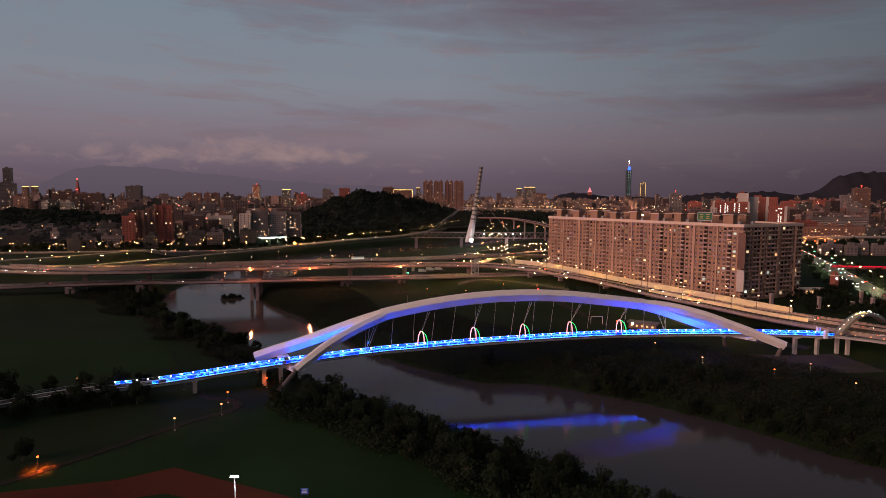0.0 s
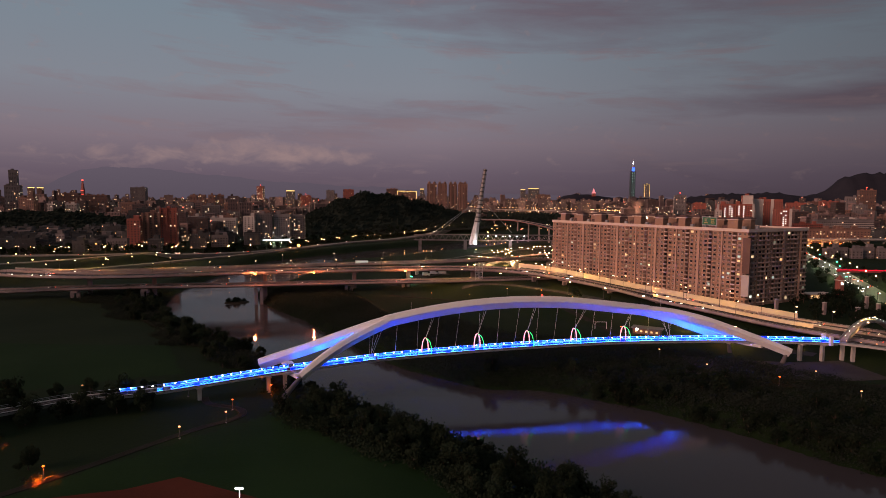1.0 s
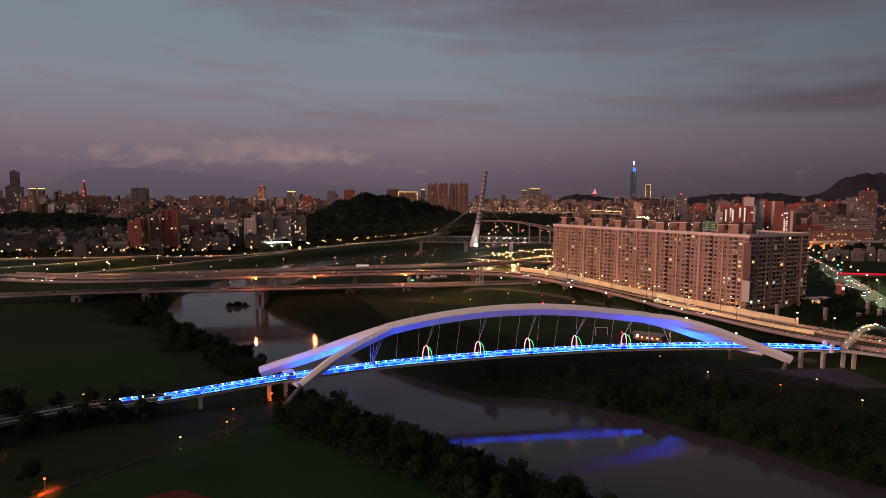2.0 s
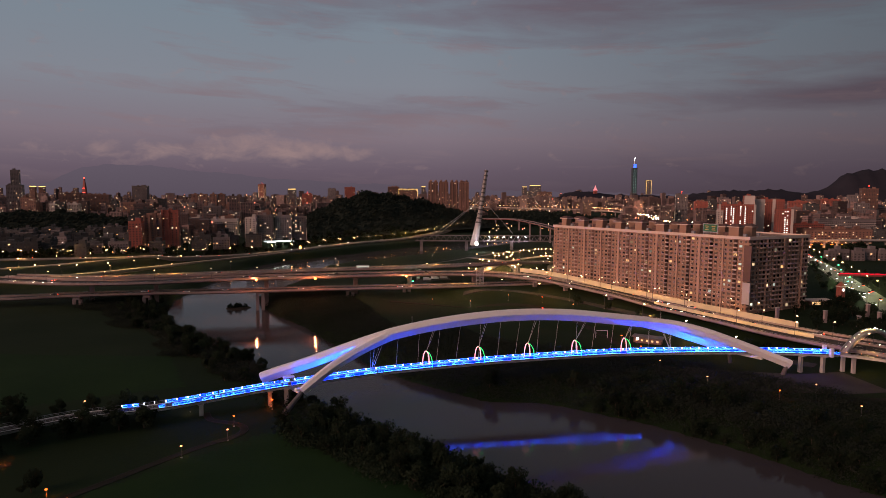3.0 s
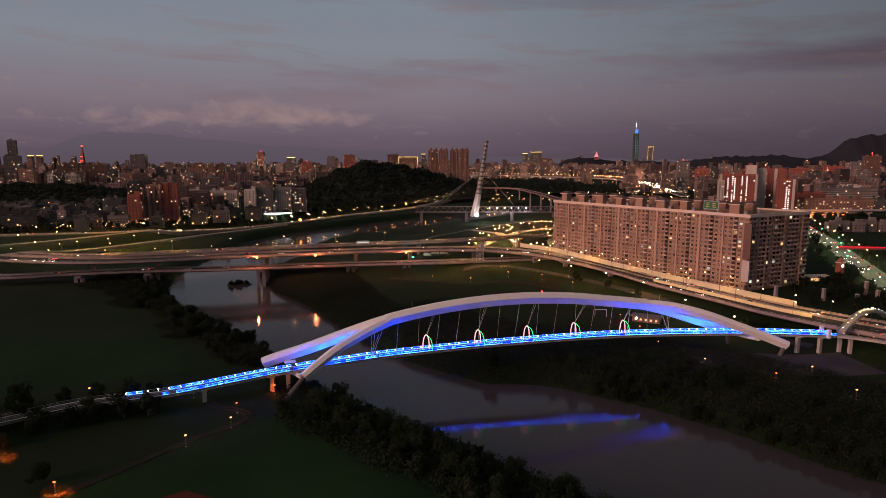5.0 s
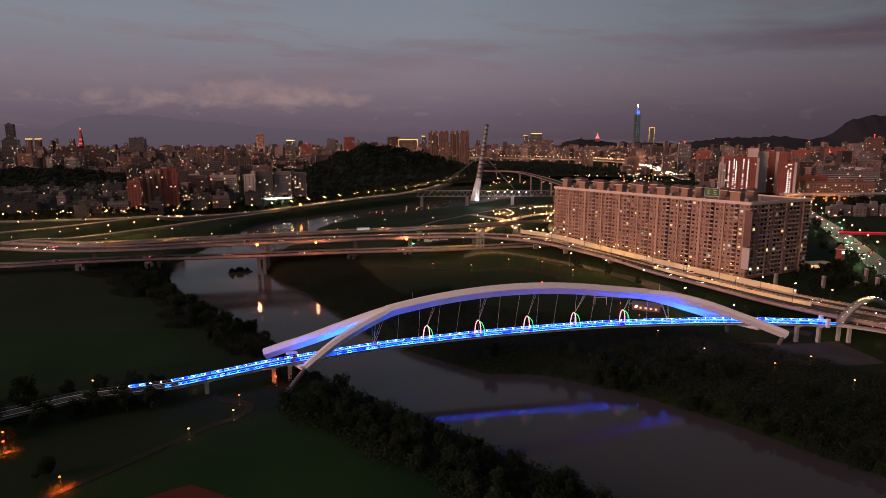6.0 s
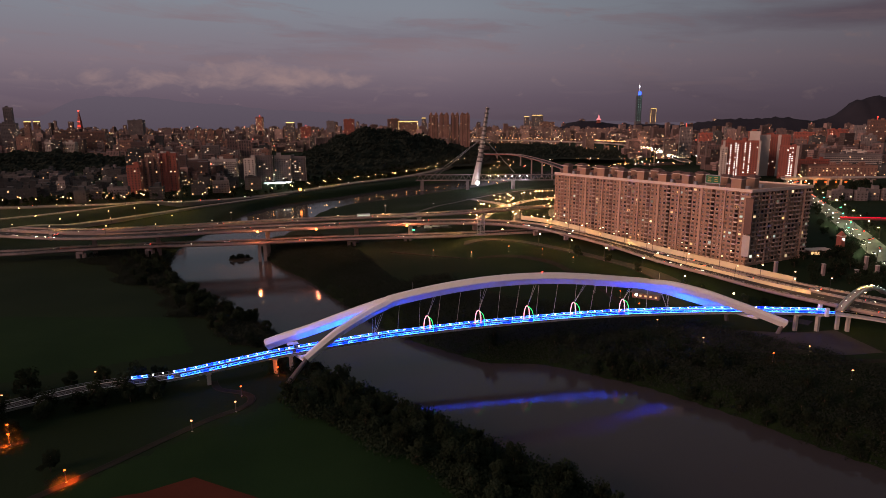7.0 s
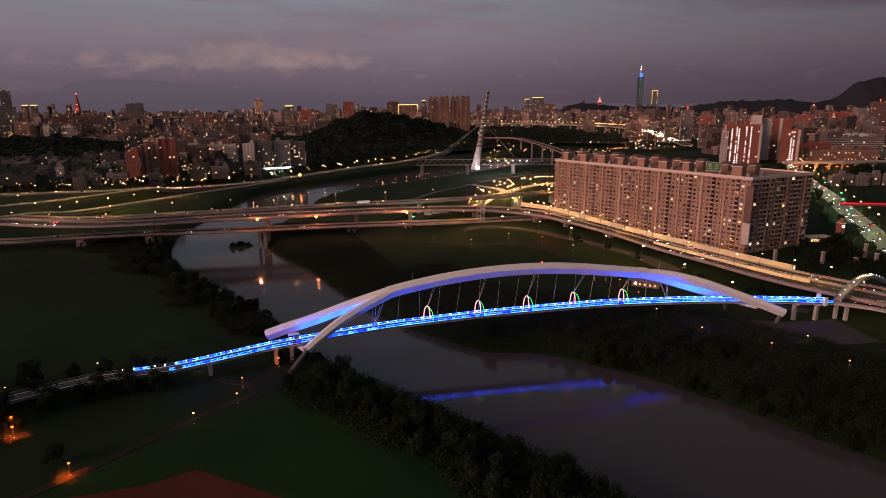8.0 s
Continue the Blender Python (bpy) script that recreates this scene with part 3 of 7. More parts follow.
def lawn(label, cond, x0, x1, y0, y1):
    """A mown lawn: a thin sheet of brighter grass over the rough ground."""
    res = 2.5
    xs, ys = np.arange(x0, x1, res), np.arange(y0, y1, res)
    X, Y = np.meshgrid(xs, ys)
    d, side = river_gap(X, Y)
    ok = cond(X, Y, d, side)
    keep = ok[:-1, :-1] & ok[1:, :-1] & ok[:-1, 1:] & ok[1:, 1:]
    Z = ground_z(X, Y) + 0.07
    f, nx = Form(), len(xs)
    f.v = list(zip(X.ravel().tolist(), Y.ravel().tolist(), Z.ravel().tolist()))
    f.f = [(j * nx + i, j * nx + i + 1, (j + 1) * nx + i + 1, (j + 1) * nx + i) for j, i in zip(*np.nonzero(keep))]
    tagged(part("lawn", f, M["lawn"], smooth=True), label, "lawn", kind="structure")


lawn("mown park lawn between the path and the bank's trees", lambda x, y, d, s: (s < 0) & (d > 34 + 3 * np.sin(x * 0.13)) & (x > -128 + (y - 148) * 0.775) & (y < 236) & (y < 262 + 0.3 * x), -140, 110, 40, 240)
lawn("wide mown field on the left bank", lambda x, y, d, s: (s < 0) & (x + 0.55 * y < 37) & (y > 278 + 0.54 * (x + 114)) & (y < 333) & (d > 22), -300, -100, 160, 340)


def clay_field():
    """The red clay edge of a ball field: a bent strip."""
    f = Form()
    inner = [(-140, 132), (-112, 141), (-86, 152), (-72, 157), (-58, 152), (-40, 143), (-22, 133)]
    outer = [(-140, 150), (-104, 159.5), (-88, 164.5), (-76, 173), (-56, 163.5), (-33, 152), (-12, 142)]
    a, b = [[Vector((p[0], p[1], 0)).lerp(Vector((q[0], q[1], 0)), k / 10) for p, q in zip(pts, pts[1:]) for k in range(10)] for pts in (inner, outer)]
    n = min(len(a), len(b))
    for i in range(n):
        p, q = a[i * (len(a) - 1) // (n - 1)], b[i * (len(b) - 1) // (n - 1)]
        for k in range(5):
            r = p.lerp(q, k / 4)
            f.v.append((r.x, r.y, gz(r.x, r.y) + 0.13))
    f.f = [(i * 5 + k, (i + 1) * 5 + k, (i + 1) * 5 + k + 1, i * 5 + k + 1) for i in range(n - 1) for k in range(4)]
    tagged(part("clay_strip", f, M["clay"]), "red clay edge of a dark ball field", "sports ground", kind="structure")


clay_field()

# ---- the arch footbridge ----
DECK = spline([(-175, 203, -13.4), (-157, 216, -13.0), (-142, 226.5, -12.6), (-130, 230.8, -12.2), (-118, 233.5, -11.7), (-106, 237.5, -11.2), (-90, 246.5, -10.7), (-68, 259, -10.1), (-31, 273.2, -8.6), (-10, 279.3, -7.9), (18.7, 286.8, -7.2),
               (43, 292, -6.7), (69, 297, -6.3), (92.5, 300.6, -6.1), (132, 303.5, -6.0), (165, 303.2, -6.0), (199, 300.5, -6.2)], 2.2)
HALF = 2.6


def deck_at(x):
    i = min(range(len(DECK)), key=lambda k: abs(DECK[k].x - x))
    return i, DECK[i]


def oriented(p, q):
    """A pose at p with its x axis along the level way to q, pitched with it."""
    d = q - p
    return Matrix.Translation(p) @ Matrix.Rotation(math.atan2(d.y, d.x), 4, "Z") @ Matrix.Rotation(-math.atan2(d.z, math.hypot(d.x, d.y)), 4, "Y")


def footbridge():
    br = thing("arch_footbridge", "long white steel arch footbridge with blue LED railings over the river", "bridge")
    # box girder and walking deck
    part("girder", Form().sweep(DECK, [(-HALF, -0.35), (-1.5, -1.5), (1.5, -1.5), (HALF, -0.35)]), M["white_steel"], br, "pale steel box girder")
    part("walkway", Form().sweep(DECK, [(-HALF - 0.1, -0.34), (HALF + 0.1, -0.34), (HALF + 0.1, 0), (-HALF - 0.1, 0)]), M["asphalt"], br)
    for s in (-1, 1):
        kerb = part("kerb", Form().sweep(shifted(DECK, s * (HALF - 0.05)), [(-0.15, 0.003), (0.15, 0.003), (0.15, 0.22), (-0.15, 0.22)]), M["white_steel"], br)
        part("handrail", Form().sweep(shifted(DECK, s * HALF, 1.35), [(-0.06, -0.05), (0.06, -0.05), (0.06, 0.05), (-0.06, 0.05)]), M["rail"], br)
        part("middle_rail", Form().sweep(shifted(DECK, s * HALF, 0.8), [(-0.03, -0.03), (0.03, -0.03), (0.03, 0.03), (-0.03, 0.03)]), M["rail"], br)
    posts = Form().box((0, 0, 0), (0.12, 0.12, 1.4)).mesh("rail_post", M["rail"])
    # LED panels: three short strips a bay, in several arrangements
    kinds = []
    for k in range(6):
        f = Form()
        rr = random.Random(40 + k)
        f.box((1.08, 0, 0.26), (2.05, 0.12, 0.13 + 0.04 * (k % 3))).box((1.08, 0, 1.2), (2.05, 0.12, 0.09))
        x = 0.1
        while x < 1.9:
            ln = rr.uniform(0.15, 0.7)
            if rr.random() < 0.72:
                f.box((min(x + ln / 2, 1.9), 0, rr.choice((0.45, 0.5, 0.75, 0.9))), (min(ln, 2.1 - x), 0.12, rr.uniform(0.12, 0.3)))
            x += ln + rr.uniform(0.1, 0.4)
        net = Form().box((1.08, 0.02, 0.1), (2.0, 0.05, 1.2 if k % 2 else 1.05))
        kinds.append(two_mats("led_panel", net, M["led_net"], f, M["led"] if k < 1 else M["led_bright"]))
    globe = Form().ball((0, 0, 0), 0.27, 8).mesh("deck_lamp", M["lit_spot"])
    rr = random.Random(5)
    for i in range(len(DECK) - 1):
        for s in (-1, 1):
            p, q = DECK[i] + side_of(DECK, i) * s * HALF, DECK[i + 1] + side_of(DECK, i + 1) * s * HALF
            m = oriented(p, q)
            po = part("rail_post", posts, None, br)
            po.matrix_basis = m
            if p.x > -131 and not (-118 < p.x < -110) and (p.x > -107 or rr.random() < 0.25) and not (-66.5 < p.x < -64):
                pa = part("led_panel", kinds[rr.randrange(6)], None, br)
                pa.matrix_basis = m @ pose(0, -s * 0.07, 0)
        if i % 2 == 1 and DECK[i].x > -131:
            g = part("deck_lamp", globe, None, br)
            g.matrix_basis = Matrix.Translation(DECK[i] + side_of(DECK, i) * -(HALF - 0.35) + Vector((0, 0, 1.05)))
    # the rib: a six-sided box that splits into two legs at each end
    sec = [(-1.2, 2.6), (-2.3, 0.4), (-0.35, -2.8), (0.35, -2.8), (2.3, 0.4), (1.2, 2.6)]

    def rib_z(x):
        return 15.2 - 0.0018 * (x - 38) ** 2 if x < 76 else 12.6 - 0.137 * (x - 76)

    rib = []
    for k in range(41):
        x = -24 + k * (105 + 24) / 40
        rib.append(Vector((x, 275 + 0.225 * (x + 20), rib_z(x))))
    part("arch_rib", Form().sweep(rib, sec), M["white_steel"], br, "white six-sided steel arch rib")

    for pts, k0, k1 in (([(-79.6, 268.7, -10.1), (-71.9, 269.5, -7.5), (-59, 270.7, -3.6), (-46.2, 272, 0.9), (-33.3, 273.1, 5.3), (-22, 274.6, 8.6)], 0.92, 1.0),
                        ([(-58.2, 254.8, -11.6), (-54, 257.2, -8.3), (-44.8, 262.4, -1.9), (-32.9, 269.1, 4.0), (-22, 274.6, 8.3)], 0.72, 0.86),
                        ([(103, 302.7, 8.85), (112, 303.4, 8.0), (120.9, 303.2, 6.7), (134.8, 301.4, 3.4), (148.8, 299.6, -1.4), (162.8, 297.8, -6.5), (173.6, 296.2, -10.7)], 0.86, 0.80),
                        ([(103, 302.7, 8.7), (114.4, 305.8, 5.4), (126, 309, 1.3), (138, 312.4, -3.0), (154, 317, -9.2)], 0.95, 0.95)):
        part("arch_leg", Form().sweep(spline(pts, 3.0), sec, scale=lambda t: k0 + (k1 - k0) * t), M["white_steel"], br, "splayed white arch leg")
    # feet: raking struts down to the banks, and cross beams under the deck
    for foot, base in (((-58.6, 254.4, -12.0), (-64.5, 245.5, -19)), ((-77.5, 269, -11), (-80, 275, -20)), ((172, 296.6, -11.6), (171, 299, -19)), ((152.5, 316.6, -9.8), (156, 321, -19))):
        part("strut", Form().tube(foot, base, 0.9, 1.25, 8), M["roof"], br, "raking dark concrete strut")
    for pts in ([(-70, 268.5, -12.3), (-64.5, 262.5, -12.4), (-59.5, 256.6, -12.5)], [(152, 314, -8.9), (156.5, 306, -8.9), (161, 299, -8.6)]):
        part("cross_beam", Form().sweep(pts, [(-0.9, -0.5), (0.9, -0.5), (0.9, 0.5), (-0.9, 0.5)]), M["white_steel"], br)
    for c, turn in (((-67.0, 267.6, -9.4), 25), ((-59.4, 257.2, -11.4), 35), ((158.5, 299.6, -8.0), -10)):
        part("gusset", Form().box(c, (5.2, 2.2, 0.7), turn, 0.8), M["white_steel"], br, "white gusset plate joining leg and deck")
    # hangers, in pairs where the light hoops stand
    xs = [-29.5 + 9.55 * k for k in range(15)]
    for x in xs:
        if x < -23 or x > 110:
            continue
        i, p = deck_at(x)
        top = Vector((x + 1.2, 275 + 0.225 * (x + 21.2), rib_z(x + 1.2) - 2.3))
        part("hanger", Form().tube(p + Vector((0, 0, -0.2)), top, 0.055, n=5), M["white_steel"], br)
    for x in (-6.4, 18.0, 42.3, 67.8, 91.8):
        i, p = deck_at(x)
        t = (DECK[i + 1] - DECK[i - 1]).normalized()
        n = side_of(DECK, i)
        apex = p + Vector((0, 0, 7.0))
        for c, (sa, sb), mt, r in (("pink", (-1, 1), "lit_pink", 0.22), ("green", (1, 1), "lit_hoopgreen", 0.13)):
            pts = []
            for k in range(17):
                a = math.pi * k / 16
                u, h = -math.cos(a), math.sin(a) ** 0.75
                if c == "pink":
                    q = p + t * 1.75 * u - n * 2.0 * u * 0.4 - n * 1.0 + Vector((0, 0, 7.0 * h))
                else:
                    q = p + t * (2.0 * max(u, 0) + 0.2) + n * (2.9 * u) + Vector((0, 0, 7.0 * h))
                pts.append(q)
            if c == "green":
                pts = pts[7:]
            part("light_hoop", Form().sweep(pts, [(r * math.cos(b), r * math.sin(b)) for b in [2 * math.pi * j / 6 for j in range(6)]]), M[mt], br, c + " tube-lit hoop over the deck")
        for dx in (3.6, 4.6):
            top = Vector((x + dx, 275 + 0.225 * (x + dx + 20), rib_z(x + dx) - 2.3))
            part("hoop_cable", Form().tube(apex, top, 0.06, n=5), M["white_steel"], br)
    for x in (-30.5, 116.5):
        i, p = deck_at(x)
        for dx, s in ((-2, -1), (1.5, -1), (-1, 1), (2.5, 1)):
            top = Vector((x + dx + (2 if x < 0 else -2), 275 + 0.225 * (x + 20) + 3.5 * s, rib_z(x) - 3.2))
            part("hanger", Form().tube(p + side_of(DECK, i) * s * 1.0, top, 0.06, n=5), M["white_steel"], br)
    # piers under the approaches and the two end pylons
    for x, h in ((-97, 9), (-66, 9), (-72, 9), (181, 12), (192, 12)):
        i, p = deck_at(x)
        z0 = gz(p.x, p.y) - 1
        pier = part("pier", Form().box((p.x, p.y, z0), (1.6, 1.6, p.z - 1.8 - z0), 20), M["concrete"], br)
        part("pier_cap", Form().box((p.x, p.y, p.z - 1.9), (2.2, 4.6, 0.45), 20), M["concrete"], br)
    for i in (2, len(DECK) - 3):
        for s in (-1, 1):
            p = DECK[i] + side_of(DECK, i) * s * (HALF + 0.9)
            hi = 3.2 if i > 10 else 1.2
            py = part("end_pylon", Form().box((p.x, p.y, p.z - 1.2), (1.5, 1.5, 1.2 + hi), 5), M["white_steel"], br)
    part("beacon", Form().ball((49.5, 290.6, 18.1), 0.42, 8), M["lit_red"], br, "red beacon on the crown of the arch")
    for x in (-12.5, 111.5):
        b = Vector((x, 275 + 0.225 * (x + 20), rib_z(x) + 1.9))
        part("lightning_rod", Form().tube(b, b + Vector((0, 0, 4.2)), 0.09, n=5), M["rail"], br)
    return br


M["lit_spot"] = glow("deck_lamp_white", (0.80, 0.86, 1.0), 14.0)
footbridge()
# approach ramp on the left bank
ribbon("ramp", [(-174, 204), (-190, 194), (-215, 184), (-255, 178)], 5.0, M["asphalt"], "paved ramp leading up to the bridge", "ramp", lift=2.6, thick=3.0)

# blue floodlights on the deck that wash the undersides of rib and legs
AZURE = (0.0, 0.075, 1.0)
for x, y, z, tgt, e in ((-64, 263.5, -8, (-56, 271, -3), 9000), (-54, 266.5, -7.2, (-48, 271.5, 0), 17000), (-46, 269, -6.6, (-38, 272.5, 3), 21000), (-38, 271, -6.2, (-30, 273.5, 5), 14000),
                        (-52, 262.5, -8.5, (-40, 266, 0), 9000), (-42, 267, -7.5, (-30, 271, 4), 12000),
                        (118, 303.5, -4.6, (118, 307, 4), 8000), (126, 303.8, -4.5, (125, 309, 1.6), 10000), (133, 304, -4.5, (132, 311, -0.8), 9500), (140, 304, -4.5, (139, 313, -3), 8000), (146, 304, -4.6, (146, 315, -5.5), 6000)):
    lamp("deck_floodlight", "SPOT", look((x, y, z), tgt), e, AZURE, cone=120, radius=0.5)
for x, e in ((-28, 8000), (-14, 5200), (2, 4200), (18, 3800), (34, 3800), (50, 4000), (66, 4800), (82, 7000), (98, 13000), (108, 16000)):
    i, p = deck_at(x)
    lamp("deck_floodlight", "SPOT", look(p + Vector((0, -1.6, 1.6)), (x, p.y, 12)), e, (0.0, 0.03, 1.0), cone=130, radius=0.5)


# ---- elevated roads ----
def viaduct(name, label, pts, width, thick=1.6, parapet=1.1, mat="dark_concrete", lanes=3, edge_mat="dark_concrete", road="asphalt"):
    """Deck whose given line is its near edge; the rest lies behind it."""
    edge = spline(pts, 9.0)
    line = shifted(edge, -width / 2)
    v = thing(name, label, "bridge")
    h = width / 2
    part("deck", Form().sweep(line, [(-h, 0), (-h, -0.5), (-h + 2.5, -thick), (h - 2.5, -thick), (h, -0.5), (h, 0)]), M[mat], v)
    part("carriageway", Form().sweep(line, [(-h + 0.4, 0.004), (h - 0.4, 0.004), (h - 0.4, 0.05), (-h + 0.4, 0.05)]), M[road], v)
    for s in (-1, 1):
        part("parapet", Form().sweep(shifted(line, s * (h - 0.2)), [(-0.18, 0.004), (0.18, 0.004), (0.12, parapet), (-0.12, parapet)]), M[edge_mat], v)
        part("rail", Form().sweep(shifted(line, s * (h - 0.2), parapet + 0.35), [(-0.06, -0.06), (0.06, -0.06), (0.06, 0.06), (-0.06, 0.06)]), M["rail"], v)
    for k in range(1, lanes):
        off = -h + width * k / lanes
        f = Form()
        for i in range(0, len(line) - 1, 1):
            a, b = line[i] + side_of(line, i) * off, line[i].lerp(line[i + 1], 0.45) + side_of(line, i) * off
            n = side_of(line, i) * 0.09
            up = Vector((0, 0, 0.056))
            f.add([a - n + up, b - n + up, b + n + up, a + n + up], [(0, 1, 2, 3)])
        part("lane_marks", f, M["white_steel"], v, "broken white lane line", kind="stuff")
    return v, line


def pier(x, y, top, w=3.2, d=2.2, turn=15, cap=9.0, mat="dark_concrete", pair=False):
    """A pier with a hammerhead cap, down to the ground."""
    z0 = min(gz(x, y), WATER + 0.5 if gz(x, y) < WATER else gz(x, y)) - 1.0
    t = thing("bridge_pier", "grey concrete pier with a flared cap under the viaduct", "pier", group="viaduct piers")
    for k in ((-2.2, 2.2) if pair else (0,)):
        ca, sa = math.cos(radians(turn)), math.sin(radians(turn))
        part("column", Form().box((x + k * ca, y + k * sa, z0), (w * (0.62 if pair else 1), d, top - 1.6 - z0), turn), M[mat], t)
    part("cap", Form().box((x, y, top - 1.65), (w + 0.6, cap, 1.55), turn + 4, 1.0), M[mat], t)
    return t


MAIN, main_line = viaduct("main_viaduct", "wide elevated road on concrete piers, curving past the apartment block", [
    (-520, 530, 1), (-430, 503, 0.5), (-349, 485, 0), (-288, 473, 0), (-232, 480, 0), (-176, 500, 0), (-105, 517.5, 0), (-31, 534, 0), (35, 537, 0), (78, 518, -0.8),
    (101, 495, -2), (127, 451, -3), (146, 411, -4.5), (167, 376, -5.5), (186, 345, -6.8), (206, 318, -7.2), (236, 284, -7.4), (275, 250, -7.5)], 19.0)
LOW, low_line = viaduct("lower_viaduct", "lower elevated road running beside the main viaduct", [
    (-520, 492, -9), (-420, 462, -9.5), (-336, 462, -10), (-291, 477, -10), (-238, 490, -10), (-176, 499, -10), (-80, 518.5, -10), (10, 519.5, -7.8), (85, 533, -7.2), (135, 545, -6.5)], 13.0, lanes=2)
RAMP, ramp_line = viaduct("upper_ramp", "elevated ramp that climbs away from the main viaduct", [
    (-360, 510, 0.2), (-290, 500, 0.3), (-208, 524, 0.4), (-130, 550, 0.5), (-70, 565, 1), (-22, 570, 2), (40, 585, 3), (80, 612, 2), (112, 650, -2), (135, 700, -7)], 12.0, lanes=2)

for x, y, top, cap in ((-285, 482, -11.2, 11), (-236, 494, -11.2, 11), (-150, 512, -11.2, 11), (-77, 528, -11.2, 11), (-29, 546, -11.2, 11)):
    pier(x, y, top, 4.2, 2.4, 15, cap, pair=True)
for x, y, top in ((-280, 494, -1.2), (-232, 502, -1.2), (-148, 524, -1.2), (-74, 540, -1.2), (-27, 556, -1.2), (31, 550, -1.2), (82, 524, -2.2), (104, 503, -3.2), (130, 462, -4.4), (152, 420, -5.8)):
    pier(x, y, top, 3.4, 2.0, 20, 13)
for x, y, top in ((-20, 578, 0.6), (42, 592, 1.6), (80, 620, 0.6)):
    pier(x, y, top, 2.6, 1.8, 20, 8, "concrete")


def scaffold(x, y, z0, h):
    """Steel scaffold tower round a pier."""
    t = thing("scaffold_tower", "square steel scaffold round a bridge pier", "scaffold")
    for i in (-3, 0, 3):
        for j in (-3, 3):
            part("upright", Form().tube((x + i, y + j, z0), (x + i, y + j, z0 + h), 0.16, n=5), M["rail"], t)
    for k in range(int(h / 2.2)):
        z = z0 + 1 + k * 2.2
        for j in (-3, 3):
            part("ledger", Form().tube((x - 3, y + j, z), (x + 3, y + j, z), 0.12, n=5), M["rail"], t)
            part("brace", Form().tube((x - 3 + (k % 2) * 6, y + j, z), (x + 3 - (k % 2) * 6, y + j, min(z + 2.2, z0 + h)), 0.1, n=5), M["rail"], t)


scaffold(35, 527, gz(35, 527) - 0.2, 16)


def noise_wall(name, label, pts, h, mat="cream_wall"):
    """A roadside wall of upright panels between posts."""
    line = spline(pts, 4.0)
    w = thing(name, label, "wall")
    for i in range(len(line) - 1):
        a, b = line[i], line[i + 1]
        m = oriented(Vector((a.x, a.y, a.z)), Vector((b.x, b.y, a.z)))
        ln = (b - a).length
        part("panel", Form().box((ln / 2, 0, 0), (ln - 0.06, 0.25, h)), M[mat], w).matrix_basis = m
        if i % 2 == 0:
            part("post", Form().box((0, 0.02, -0.5), (0.2, 0.36, h + 0.62)), M["cream_wall"], w).matrix_basis = m
    return w


noise_wall("noise_barrier", "cream noise barrier along the elevated road, lit amber", [(74, 560, 0), (102, 532, -0.5), (134, 474, -2.2), (157, 437, -3.4), (187, 394, -5.2), (214, 360, -7)], 3.6)
noise_wall("noise_barrier", "low cream barrier between the carriageways", [(150, 424, -4.6), (170, 390, -5.4), (192, 358, -6.8), (209, 336, -7.2)], 2.2)
# carriageway between the wall and the main deck
SLIP, slip_line = viaduct("slip_road", "amber-lit slip road along the noise barrier", [(84, 538, -0.9), (116, 492, -2.6), (141, 447, -3.9), (164, 408, -5.1), (188, 372, -6.6), (212, 341, -7.4), (245, 305, -7.7), (290, 268, -7.7)], 13.0, lanes=2)

RAILWAY, rail_line = viaduct("railway_viaduct", "pale concrete railway viaduct in front of the station", [(505, 908, 2.6), (560, 908, 2.6), (640, 912, 2.6), (740, 925, 2.6), (900, 960, 2.6)], 13.0, thick=2.2, mat="concrete", lanes=1, edge_mat="concrete")
for x, y in ((512, 914), (532, 914), (552, 914), (572, 914), (592, 915), (612, 916), (640, 919), (670, 922), (700, 926), (740, 932)):
    pier(x, y, 0.9, 2.4, 2.0, 0, 9, "concrete")

XWAY = [(-600, 690), (-505, 700), (-438, 716), (-361, 750), (-287, 832), (-219, 935), (-150, 1049), (-81, 1140), (-21, 1249), (68, 1441), (200, 1620)]
SLIPS = [(-560, 600), (-470, 606), (-425, 640), (-392, 690), (-365, 735), (-318, 795), (-270, 856)], [(-560, 560), (-440, 560), (-385, 585), (-357, 625), (-335, 690), (-305, 765), (-262, 838), (-225, 905)]
ribbon("road", XWAY, 16.0, M["pale_road"], "riverside expressway with amber street lamps", "road", lift=1.2, thick=6.0, every=12, level=-17.0, even=True)
ribbon("road", SLIPS[0], 9.0, M["pale_road"], "slip road joining the riverside expressway", "road", lift=0.9, thick=4.0, every=12, level=-17.3, even=True)
ribbon("road", SLIPS[1], 9.0, M["pale_road"], "lower slip road joining the riverside expressway", "road", lift=0.8, thick=4.0, every=12, level=-17.4, even=True)
AVENUE = [(285, 330), (305, 395), (320, 433), (351, 504), (375, 560), (406, 630), (427, 683), (451, 746), (500, 860), (560, 990), (690, 1180)]
ribbon("road", AVENUE, 18.0, M["avenue_road"], "broad tree-lined avenue full of headlights", "road", lift=0.4, thick=1.0, every=10)
ribbon("road", [(150, 540), (120, 600), (128, 680), (180, 760), (250, 840)], 12.0, M["pale_road"], "lit junction road behind the viaduct", "road", lift=0.5, thick=1.0, every=10)
JUNCTION = [(30, 618), (46, 655), (64, 695), (83, 717), (103, 745), (139, 774), (215, 806), (330, 850)]
ribbon("road", JUNCTION, 13.0, M["pale_road"], "broad amber-lit junction road beyond the viaduct", "road", lift=0.45, thick=1.0, every=10)
